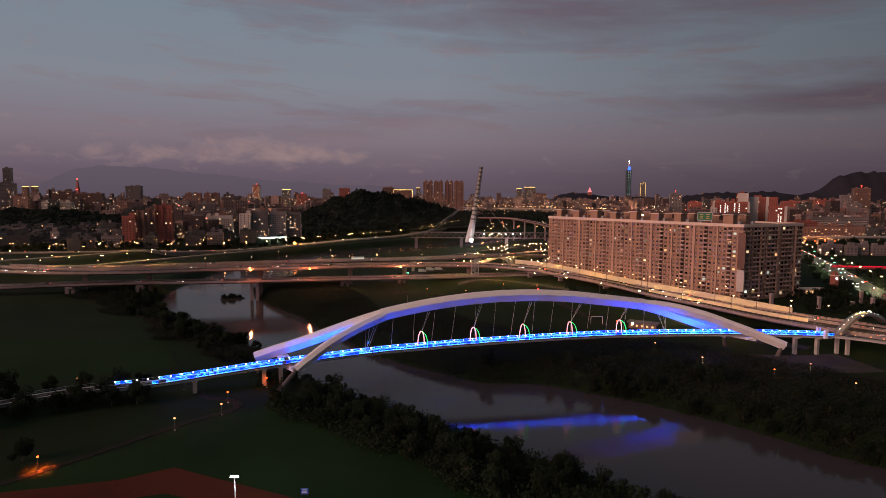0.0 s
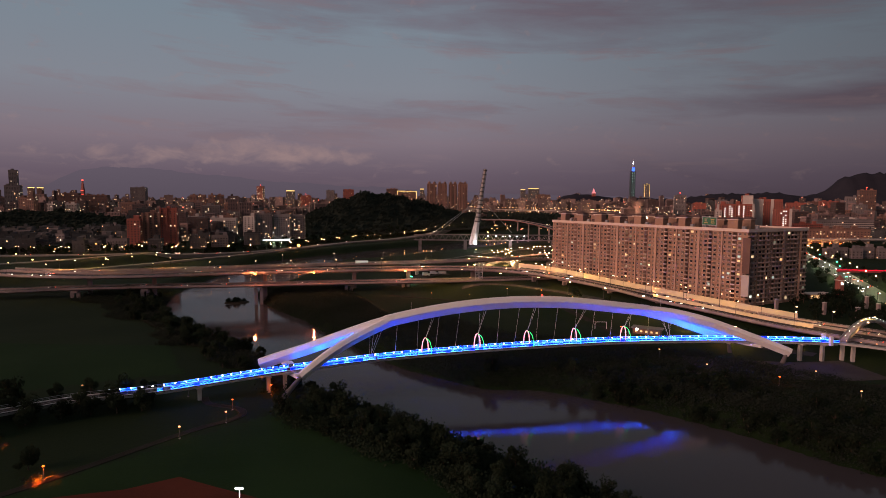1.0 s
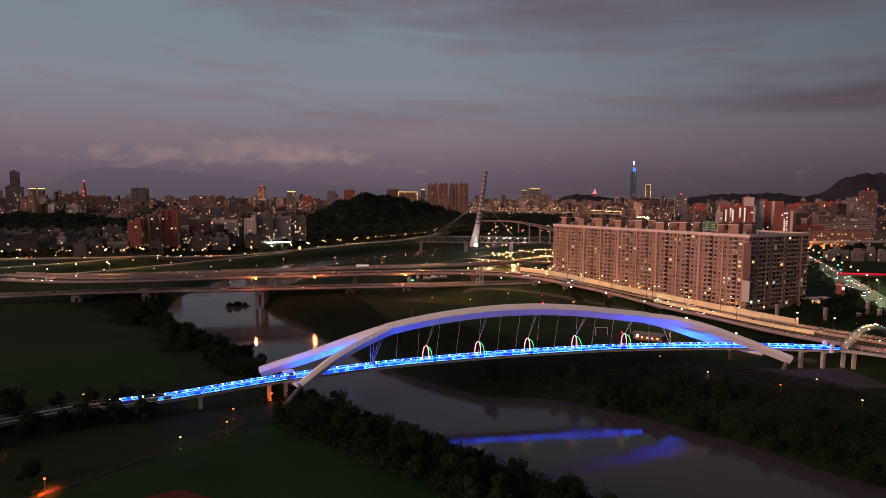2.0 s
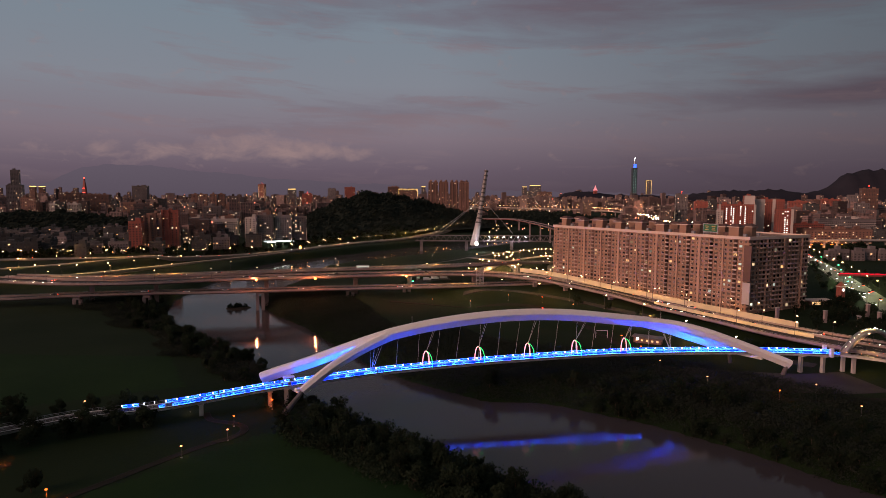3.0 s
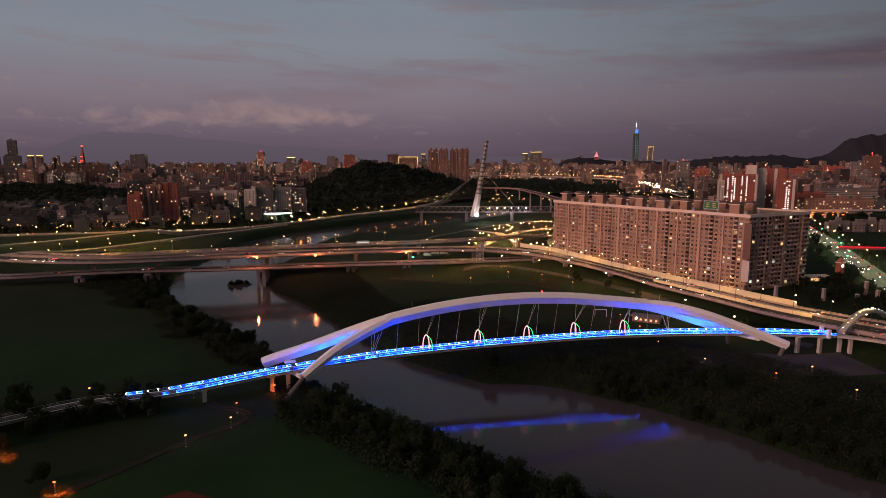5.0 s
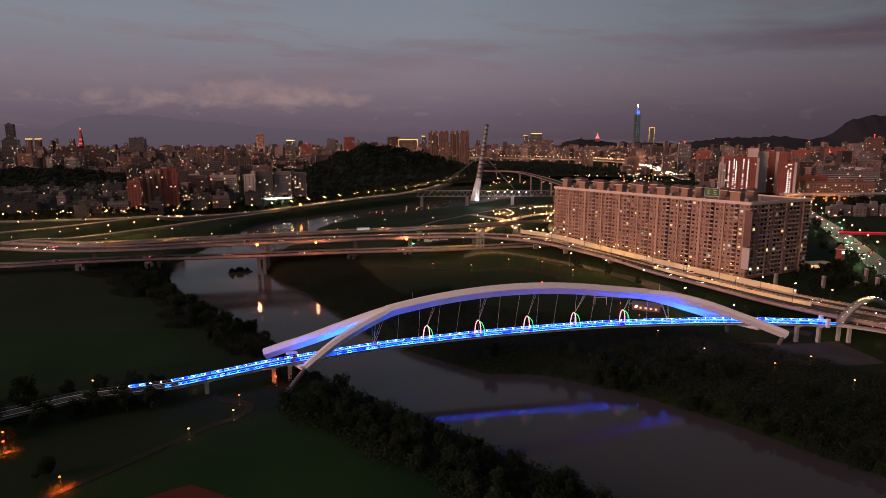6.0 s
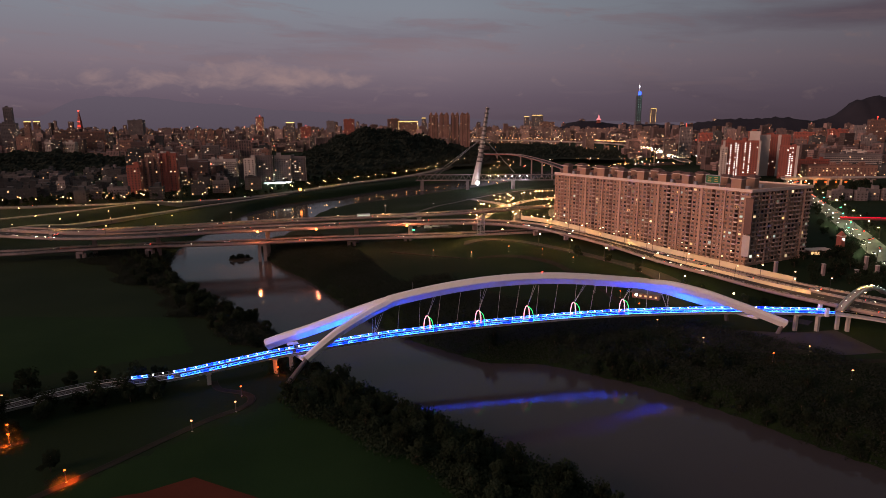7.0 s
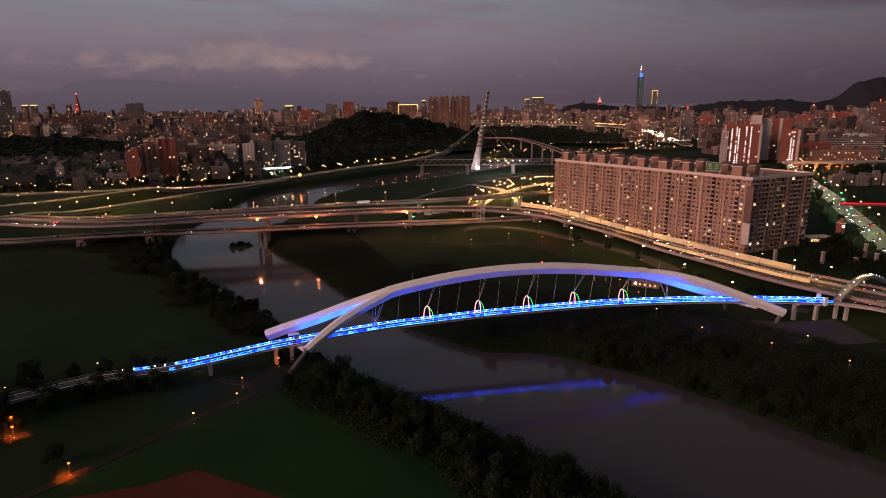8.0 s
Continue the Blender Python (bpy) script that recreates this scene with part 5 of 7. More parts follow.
M["lit_rose"] = glow("rose_light", (1.0, 0.28, 0.30), 1.1)
M["far_glass"] = surf("blue_grey_glass", (0.05, 0.07, 0.08), (0.09, 0.12, 0.13), 0.3, 0.2, bump=0)
stepped_skyscraper(1419, 4550)
tower("office_tower", "tall slim tower lit gold up its edges", 1524, 4550, 36, 30, 150, "grey_wall", 0, crown="outline", lit=0.15, floor=7, bay=8)
t = thing("temple_tower", "pink lit temple tower with a pointed roof on the ridge", "tower", (848, 3390, 60))
part("body", Form().box((0, 0, 0), (18, 18, 16), 0, 0.85), M["red_wall"], t)
part("roof_light", Form().box((0, 0, 16), (22, 22, 8), 0, 0.6).box((0, 0, 24), (12, 12, 20), 0, 0.1), M["lit_rose"], t)
t = thing("radio_mast", "slender lattice mast lit red", "mast", (-2440, 4300, -8))
part("shaft", Form().box((0, 0, 0), (30, 30, 90), 0, 0.6).box((0, 0, 90), (18, 18, 60), 0, 0.3), M["red_band"], t)
part("lights", Form().box((0, -16, 20), (26, 1, 5)).box((0, -14, 50), (20, 1, 4)).box((0, -10, 80), (16, 1, 4)).ball((0, 0, 152), 6), M["lit_red"], t)


# ---- hills, mountains and the far city ----
def ridge_hill(name, label, ridge, spread, res, mat, base=-9.0, rough=6.0, clumps=0, clump=4.0):
    """A wooded hill from a ridge line of (x, y, height)."""
    pts = np.array(spline(ridge, 40.0))
    x0, x1, y0, y1 = pts[:, 0].min() - spread * 2.4, pts[:, 0].max() + spread * 2.4, pts[:, 1].min() - spread * 2.6, pts[:, 1].max() + spread * 2.6
    xs, ys = np.arange(x0, x1, res), np.arange(y0, y1, res)
    X, Y = np.meshgrid(xs, ys)
    Z = np.zeros_like(X)
    for px, py, pz in pts:
        r = np.hypot(X - px, (Y - py) * 0.62) / spread
        Z = np.maximum(Z, (pz - base) * np.exp(-r ** 2 * 0.9))
    rng = np.random.RandomState(3)
    for k in range(5):
        a, b, c, d = rng.uniform(0.02, 0.11, 2).tolist() + rng.uniform(0, 6, 2).tolist()
        Z += rough * 0.4 * np.sin(X * a + c) * np.sin(Y * b + d) * np.clip(Z / 20, 0, 1)
    Z += rng.uniform(-0.35, 0.35, Z.shape) * rough * np.clip(Z / 15, 0, 1)
    f = Form()
    f.v = list(zip(X.ravel().tolist(), Y.ravel().tolist(), (Z + base - 2.5).ravel().tolist()))
    nx = len(xs)
    up = np.maximum(np.maximum(Z[:-1, :-1], Z[1:, :-1]), np.maximum(Z[:-1, 1:], Z[1:, 1:])) > 2.2
    f.f = [(j * nx + i, j * nx + i + 1, (j + 1) * nx + i + 1, (j + 1) * nx + i) for j in range(len(ys) - 1) for i in range(nx - 1) if up[j, i]]
    if clumps:
        for k in range(clumps):
            i, j = rng.randint(0, len(xs) - 1), rng.randint(0, len(ys) - 1)
            if Z[j, i] < 4:
                continue
            c = Vector((X[j, i], Y[j, i], Z[j, i] + base - 1.0)) + Vector(rng.uniform(-3, 3, 3))
            for q in range(2):
                a = Vector(rng.normal(size=3)).normalized() * clump * rng.uniform(0.4, 0.9)
                b = a.orthogonal().normalized() * clump * 0.8
                f.add([c - a - b, c + a - b, c + a + b, c - a + b], [(0, 1, 2, 3)])
    ob = part(name, f, M[mat], smooth=not clumps)
    tagged(ob, label, "hill", kind="stuff")


ridge_hill("wooded_hill", "dark wooded hill beside the river", [(-262, 1400, 18), (-215, 1420, 52), (-172, 1440, 69), (-122, 1455, 64), (-50, 1480, 50), (25, 1510, 27), (75, 1540, 4)], 62, 8.0, "forest", clumps=15000, clump=3.2)
# bluish tint of the distant haze put into the canopy colour
M["hazed_forest"] = surf("hazed_forest", (0.022, 0.023, 0.032), (0.036, 0.036, 0.046), 0.95, scale=0.004, fine=0.03, bump=0, spec=0.05)
ridge_hill("far_hill", "dark distant wooded ridge", [(606, 3440, -4), (711, 3440, 66), (803, 3440, 74), (989, 3440, 55), (1174, 3440, 56), (1300, 3440, 48), (1390, 3440, 58), (1512, 3440, 78), (1850, 3440, 89), (2007, 3440, 73), (2098, 3440, 84), (2172, 3440, 112), (2241, 3440, 172), (2320, 3440, 196), (2700, 3440, 220)], 75, 24.0, "hazed_forest", rough=5)


def mountains():
    """Faint mountains at the edge of sight, a plain backdrop in the colour of the hazy air before them."""
    # haze is painted in: the sheet emits its own colour, paler higher up
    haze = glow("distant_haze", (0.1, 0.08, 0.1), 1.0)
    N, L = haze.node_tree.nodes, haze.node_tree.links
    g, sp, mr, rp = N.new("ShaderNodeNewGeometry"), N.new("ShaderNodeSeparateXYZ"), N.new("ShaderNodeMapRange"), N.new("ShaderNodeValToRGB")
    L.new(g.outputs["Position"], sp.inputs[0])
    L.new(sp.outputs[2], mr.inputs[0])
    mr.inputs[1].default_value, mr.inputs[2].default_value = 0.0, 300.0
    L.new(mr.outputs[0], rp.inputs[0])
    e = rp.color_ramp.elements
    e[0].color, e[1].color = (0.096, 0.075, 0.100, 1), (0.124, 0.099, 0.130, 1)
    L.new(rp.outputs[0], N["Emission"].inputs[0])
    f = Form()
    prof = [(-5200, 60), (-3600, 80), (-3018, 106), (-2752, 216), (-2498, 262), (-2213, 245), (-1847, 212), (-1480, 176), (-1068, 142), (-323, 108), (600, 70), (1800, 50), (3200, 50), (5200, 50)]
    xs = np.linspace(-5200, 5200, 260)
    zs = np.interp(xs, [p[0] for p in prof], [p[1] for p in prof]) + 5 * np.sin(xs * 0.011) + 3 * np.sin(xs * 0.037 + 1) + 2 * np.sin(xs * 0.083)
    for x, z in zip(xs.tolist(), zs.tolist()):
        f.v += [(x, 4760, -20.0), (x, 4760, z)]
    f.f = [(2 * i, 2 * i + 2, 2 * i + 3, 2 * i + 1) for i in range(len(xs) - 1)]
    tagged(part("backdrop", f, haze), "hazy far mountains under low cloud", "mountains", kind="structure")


mountains()


def far_city():
    rr = random.Random(21)
    walls, lits, dots, reds, whites, panes = Form(), Form(), Form(), Form(), Form(), Form()
    placed = 0
    while placed < 3900:
        y = 900 + 3500 * rr.random() ** 1.35
        x = rr.uniform(-0.80, 0.80) * y
        if (-0.36 if y < 1250 else -0.26) * y < x < 0.30 * y and y < 1850:
            continue
        if x > 0 and y < 1150 or (250 < x < 0.33 * y + 120 and y < 1500):
            continue
        if (-1120 < x < -590 and 1190 < y < 1440) or (x < -430 and y < 1200):
            continue
        if x < 0 and y < 1700 and (y < 930 or -x < 270 + (y - 900) * 0.25):
            continue
        if -0.06 * y < x < 0.33 * y and 1800 < y < 2400 and rr.random() < 0.96:
            continue
        if 500 < x < 2700 and 3250 < y < 3700:
            continue
        placed += 1
        far = y / 4500
        h = rr.choice((11, 13, 15, 16, 18, 20, 24)) if rr.random() < 0.72 else rr.uniform(25, 48) + (rr.random() < 0.12) * rr.uniform(10, 32) * (0.5 + far)
        w, d = rr.uniform(12, 34), rr.uniform(10, 22)
        turn = rr.choice((8, 12, -15, 20)) + rr.uniform(-3, 3)
        walls.box((x, y, -9), (w, d, h), turn)
        if rr.random() < 0.6:
            walls.box((x + rr.uniform(-3, 3), y, h - 9), (rr.uniform(3, 7), 5, rr.uniform(2, 5)), turn)
        s = 0.45 + 0.27 * y / 1000
        if y < 2500:
            ca, sa = math.cos(radians(turn)), math.sin(radians(turn))
            step_u, step_z = rr.choice((2.6, 3.2, 4.0, 5.0)), rr.choice((3.0, 3.4, 3.8))
            hu, hz = step_u * rr.uniform(0.2, 0.42), rr.uniform(0.6, 1.1)
            side = 1 if x < 0 else -1
            for i in range(int(w / step_u)):
                for k in range(int(h / step_z)):
                    u, z = (i + 0.5) * step_u - w / 2, k * step_z + 1.6 - 9
                    q = [(u - hu, z - hz), (u + hu, z - hz), (u + hu, z + hz), (u - hu, z + hz)]
                    panes.add([(x + a * ca + (d / 2 + 0.12) * sa, y + a * sa - (d / 2 + 0.12) * ca, b) for a, b in q], [(0, 1, 2, 3)])
            for i in range(int(d / step_u)):
                for k in range(int(h / step_z)):
                    u, z = ((i + 0.5) * step_u - d / 2) * side, k * step_z + 1.6 - 9
                    q = [(u - hu * side, z - hz), (u + hu * side, z - hz), (u + hu * side, z + hz), (u - hu * side, z + hz)]
                    panes.add([(x + side * (w / 2 + 0.12) * ca - a * sa, y + side * (w / 2 + 0.12) * sa + a * ca, b) for a, b in q], [(0, 1, 2, 3)])
        for k in range(rr.choice((0, 1, 2, 2, 3, 4, 6, 8)) + (3 if h > 30 else 0)):
            u, z = rr.uniform(-0.42, 0.42) * w, rr.uniform(1.5, h - 2)
            ca, sa = math.cos(radians(turn)), math.sin(radians(turn))
            px, py = x + u * ca + (d / 2 + 0.3) * sa, y + u * sa - (d / 2 + 0.3) * ca
            lits.add([(px - s * ca, py - s * sa, z - 9 - s * 0.7), (px + s * ca, py + s * sa, z - 9 - s * 0.7), (px + s * ca, py + s * sa, z - 9 + s * 0.7), (px - s * ca, py - s * sa, z - 9 + s * 0.7)], [(0, 1, 2, 3)])
        if rr.random() < 0.05:
            reds.ball((x, y, h - 7), 0.9 + 0.35 * y / 1000, 6)
        if rr.random() < 0.55:
            (dots if rr.random() < 0.7 else whites).ball((x + rr.uniform(-20, 20), y - d, -2.5), 0.4 + 0.30 * y / 1000, 6)
    # the dense quarter behind the far expressway
    for k in range(300):
        y = rr.uniform(2430, 3320)
        x = rr.uniform(-0.10, 0.36) * y
        w, d, h, turn = rr.uniform(16, 34), rr.uniform(12, 22), rr.choice((22, 26, 30, 34, 40, 46, 56)), rr.uniform(-18, 12)
        walls.box((x, y, -9), (w, d, h), turn)
        walls.box((x + rr.uniform(-3, 3), y, h - 9), (rr.uniform(4, 8), 6, rr.uniform(2, 6)), turn)
        ca, sa = math.cos(radians(turn)), math.sin(radians(turn))
        for n in range(rr.randrange(3, 12)):
            u, z, e = rr.uniform(-0.42, 0.42) * w, rr.uniform(2, h - 2), rr.uniform(0.7, 1.3)
            px, py = x + u * ca + (d / 2 + 0.3) * sa, y + u * sa - (d / 2 + 0.3) * ca
            lits.add([(px - e * ca, py - e * sa, z - 9 - e), (px + e * ca, py + e * sa, z - 9 - e), (px + e * ca, py + e * sa, z - 9 + e), (px - e * ca, py - e * sa, z - 9 + e)], [(0, 1, 2, 3)])
        if rr.random() < 0.8:
            q = rr.random()
            (dots if q < 0.6 else reds if q < 0.75 else whites).ball((x + rr.uniform(-20, 20), y - d, rr.uniform(-4, h - 6)), rr.uniform(0.9, 1.6), 6)
    # street lights among the low houses of the left bank
    for k in range(330):
        y = rr.uniform(710, 1090)
        x = rr.uniform(-0.74, -0.24) * y
        edge = np.interp(-x, [150, 219, 287, 361, 438, 505, 640], [1049, 935, 832, 750, 716, 700, 690])
        if y > edge + 14:
            (dots if rr.random() < 0.55 else whites).ball((x, y, rr.uniform(-4, 3)), rr.uniform(0.22, 0.55), 6)
    # the far expressway's lamps and its queue of headlights
    for k in range(70):
        s_ = k / 69
        x, y = np.interp(s_, [0, 0.25, 0.7, 1], [-40, 126, 482, 539]), np.interp(s_, [0, 0.25, 0.7, 1], [2350, 2280, 1974, 1810])
        dots.ball((x, y, 21), rr.uniform(0.8, 1.6), 6)
    for k in range(110):
        s_ = rr.random()
        x, y = np.interp(s_, [0, 0.5, 1], [540, 560, 545]) + rr.uniform(-14, 14), np.interp(s_, [0, 0.5, 1], [1820, 1640, 1460])
        (whites if rr.random() < 0.5 else dots).ball((x, y, np.interp(s_, [0, 0.5, 1], [13, 7, -3]) + rr.uniform(0, 3)), rr.uniform(0.7, 1.7), 6)
    # rows of lamps along the roads beyond the pylon
    for pts in ([(100, 1190), (330, 1230), (600, 1290)], [(120, 1340), (380, 1420), (700, 1480)], [(220, 1640), (480, 1700), (800, 1760)], [(150, 2000), (500, 1980), (900, 2080)], [(60, 2500), (500, 2420), (1000, 2500)], [(240, 1060), (300, 1180), (420, 1330), (560, 1560)]):
        for k in range(46):
            s_ = k / 45 + rr.uniform(-0.006, 0.006)
            x = np.interp(s_, np.linspace(0, 1, len(pts)), [p[0] for p in pts])
            y = np.interp(s_, np.linspace(0, 1, len(pts)), [p[1] for p in pts])
            if rr.random() < 0.35:
                continue
            x, y = x + rr.gauss(0, 9), y + rr.gauss(0, 16)
            u = rr.random()
            (dots if u < 0.72 else whites if u < 0.9 else reds).ball((x, y, rr.uniform(-2, 1)), rr.uniform(0.35, 0.95) * (0.5 + y / 1900), 6)
    tagged(part("distant_city", walls, M["far_city"]), "dense far city of pinkish concrete blocks at dusk", "city", kind="stuff")
    tagged(part("distant_glazing", panes, M["glass_far"]), "rows of dark windows of the far city", "city windows", kind="stuff")
    tagged(part("distant_windows", lits, M["lit_far"]), "warm lit windows of the far city", "city lights", kind="stuff")
    tagged(part("distant_street_lights", dots, M["lit_sodium_far"]), "amber street lights of the far city", "city lights", kind="stuff")
    tagged(part("distant_white_lights", whites, M["lit_white_far"]), "white street lights of the far city", "city lights", kind="stuff")
    tagged(part("distant_beacons", reds, M["lit_red_far"]), "red roof beacons of the far city", "city lights", kind="stuff")


M["lit_sodium_far"] = glow("far_amber_light", (1.0, 0.36, 0.09), 9.0, (1.0, 0.60, 0.26), "island", 0.2)
M["lit_white_far"] = glow("far_white_light", (0.9, 1.0, 0.88), 13.0, (1.0, 0.82, 0.55), "island", 0.3)
M["lit_red_far"] = glow("far_red_light", (1.0, 0.10, 0.06), 11.0, (1.0, 0.25, 0.15), "island", 0.3)
far_city()


def low_houses():
    """Low blocks between the expressway and the towers on the left bank, and at the far right."""
    rr = random.Random(8)
    made = 0
    for k in range(3000):
        if made >= 160:
            break
        if made < 140:
            y = rr.uniform(740, 1140)
            x = rr.uniform(-0.76, -0.26) * y
            edge = np.interp(-x, [150, 219, 287, 361, 438, 505, 640], [1049, 935, 832, 750, 716, 700, 690])
            if (x < -640 and y > 1080) or y < edge + 26 or (-440 < x < -350 and 790 < y < 900) or (-330 < x < -215 and 970 < y < 1040):
                continue
        else:
            y = rr.uniform(1040, 1160)
            x = rr.uniform(0.66, 0.84) * y
        made += 1
        h = rr.choice((9, 11, 13, 15, 17)) - 8.5
        tower("house_block", rr.choice(("low grey apartment block with a flat roof and sheds", "low grey block with a few lit windows", "shaded low-rise block under a sheet-metal roof")), x, y, rr.uniform(12, 26), rr.uniform(10, 16), h,
              rr.choice(("shaded_wall", "shaded_wall", "grey_wall", "shaded_wall", "shaded_wall")), rr.uniform(2, 25) * (1 if x < 0 else -1), lit=0.05, group="low-rise blocks", seed=made)


low_houses()


def mid_towers():
    """Taller blocks of the middle distance."""
    rr = random.Random(61)
    made = 0
    while made < 120:
        y = rr.uniform(1120, 1900)
        x = rr.uniform(-0.78, -0.27) * y if made < 85 else rr.uniform(0.42, 0.80) * y
        if x > 0 and y < 1250 or (-1120 < x < -590 and y < 1440):
            continue
        made += 1
        top = rr.uniform(14, 34) if rr.random() < 0.8 else rr.uniform(34, 52)
        tower("apartment_building", rr.choice(("brown apartment building with scattered lit windows", "grey apartment building with roof sheds", "pinkish apartment building among dense rooftops")), x, y, rr.uniform(14, 34), rr.uniform(12, 20), top,
              rr.choice(("brown_wall", "shaded_wall", "brown_wall", "grey_wall")), rr.uniform(4, 22) * (1 if x < 0 else -1), lit=rr.uniform(0.06, 0.20), group="middle-distance blocks", seed=made + 500, bay=4.2)


mid_towers()
ridge_hill("city_woods", "dark belt of trees between the buildings", [(-1010, 1290, 19), (-900, 1280, 23), (-820, 1280, 25), (-740, 1280, 22), (-660, 1290, 12)], 44, 8.0, "forest", clumps=3500, rough=5)
ridge_hill("city_woods", "dark trees round the foot of the wooded hill", [(-270, 1130, 2), (-200, 1160, 6), (-120, 1230, 8), (-30, 1330, 6)], 26, 8.0, "forest", clumps=2500, rough=5)

ridge_hill("city_woods", "dark wooded belt beyond the truss bridge", [(120, 1620, 4), (230, 1640, 9), (340, 1660, 8), (450, 1600, 5)], 46, 9.0, "forest", clumps=3500, rough=5)
ridge_hill("city_woods", "dark trees below the far expressway", [(60, 2150, 3), (180, 2080, 6), (300, 1980, 7), (400, 1880, 5)], 50, 11.0, "forest", clumps=3000, rough=5)

# ---- leaning pylon and truss bridge upstream ----
def pylon_bridge():
    t = thing("leaning_pylon", "leaning white bridge pylon under construction, ringed by scaffold", "pylon")
    a, b = Vector((58.5, 1010, -16)), Vector((75.6, 1010, 107))
    part("shaft", Form().tube(a, a.lerp(b, 0.5), 5.0, 3.4, 8), M["concrete"], t)
    part("upper_shaft", Form().tube(a.lerp(b, 0.5), b, 3.4, 1.9, 8), M["concrete"], t)
    part("inclined_leg", Form().tube((52.5, 1013, -16), a.lerp(b, 0.55), 2.6, 1.5, 8), M["concrete"], t)
    for k in range(13):
        s = 0.30 + k * 0.056
        c = a.lerp(b, s)
        r = 5.0 - 1.6 * min(s / 0.5, 1) - (1.6 * max(s - 0.5, 0) / 0.5)
        part("scaffold_ring", Form().tube(c, c + Vector((0.3, 0, 2.4)), r + 1.6, n=10), M["roof"], t)
    for p in ((-17, 1008, -4), (-6, 1008, -2), (120, 1008, 4)):
        part("stay_cable", Form().tube(a.lerp(b, 0.62), p, 0.24, n=5), M["rail"], t)
    part("floodlight", Form().ball((60, 998, -12), 3.0), M["lit_white"], t, "bright white site floodlight")
    lamp("site_light", "POINT", pose(60, 986, -9), 26000, (0.9, 0.82, 1.0), radius=2.0)
    tr = thing("truss_bridge", "grey steel truss bridge behind the pylon", "bridge")
    for z in (-10.5, -1.5):
        part("chord", Form().box((85, 1024, z), (250, 3, 1.5)), M["roof"], tr)
    for k in range(26):
        x = -38 + k * 10
        part("diagonal", Form().tube((x, 1023, -9.5), (x + 5, 1023, -1), 0.55, n=5), M["roof"], tr)
        part("diagonal", Form().tube((x + 10, 1023, -9.5), (x + 5, 1023, -1), 0.55, n=5), M["roof"], tr)
    for x in (-30, 45, 120, 190):
        part("support", Form().box((x, 1024, -30), (5, 4, 19.4)), M["roof"], tr)
    v, l = viaduct("red_viaduct", "far elevated road with a red painted girder", [(60, 1560, 4), (110, 1500, 5), (168, 1455, 6), (196, 1290, 5), (208, 1100, 4), (216, 940, 1), (240, 840, -5)], 16, mat="red_band", lanes=2, edge_mat="dark_concrete")
    for i in range(3, len(l), 9):
        pier(l[i].x, l[i].y, l[i].z - 1.6, 3.5, 3, 80, 9)
    v, l = viaduct("far_expressway", "far lit expressway on low piers", [(-60, 2360, 12), (126, 2288, 12), (330, 2148, 12), (482, 1982, 12), (539, 1815, 11), (560, 1650, 5), (548, 1500, -3), (540, 1400, -7)], 24, mat="concrete", lanes=2)
    for i in range(6, len(l) - 30, 8):
        pier(l[i].x, l[i].y, l[i].z - 1.6, 3.5, 3, 60, 12)
    for x, y in ((30, 2316), (126, 2276), (230, 2210), (330, 2136), (410, 2060), (482, 1966), (515, 1880), (532, 1800), (548, 1720), (550, 1640)):
        lamp("expressway_light", "POINT", pose(x, y, 24), 90000, (1.0, 0.42, 0.24), radius=3.0)


pylon_bridge()


# ---- lamps ----
def lamp_post(name, label, h, mat, arm=1.6, head=0.5, double=False):
    """A lamp post standing at the origin; its arm reaches towards -y."""
    t = thing(name, label, "street lamp")
    part("pole", Form().tube((0, 0, 0), (0, 0, h), 0.16, 0.09, 6), M["pole"], t)
    part("base_plate", Form().box((0, 0, 0), (0.5, 0.5, 0.25)), M["concrete"], t)
    for s in ((-1, 1) if double else (-1,)):
        if arm:
            part("arm", Form().tube((0, 0, h - 0.1), (0, s * arm, h + 0.25), 0.07, n=5), M["pole"], t)
        part("lamp_head", Form().ball((0, s * arm, h + 0.2), head, 8, 0.62), M[mat], t, "glowing lamp head")
    return t


AMBER, ORANGE, PEACH, COOL = (1.0, 0.46, 0.11), (1.0, 0.10, 0.006), (1.0, 0.55, 0.26), (0.9, 1.0, 0.95)
proto = {}
for key, a in dict(road=("street_lamp", "tall grey street lamp with an amber head", 9.5, "lit_sodium", 2.0, 0.5),
                   park=("park_lamp", "short park lamp with a warm glowing head", 4.0, "lit_peach", 0.0, 0.42), orange=("park_lamp", "short park lamp with an orange head", 4.0, "lit_orange", 0.0, 0.42),
                   white=("street_lamp", "street lamp with a white head", 8.0, "lit_white", 1.2, 0.5), site=("site_lamp", "bright white work lamp on a post beside the truss bridge", 8.0, "lit_white", 0.0, 1.0), far=("street_lamp", "street lamp with an amber head by the far road", 9.0, "lit_road", 1.5, 0.62)).items():
    proto[key] = lamp_post(*a)
used = set()


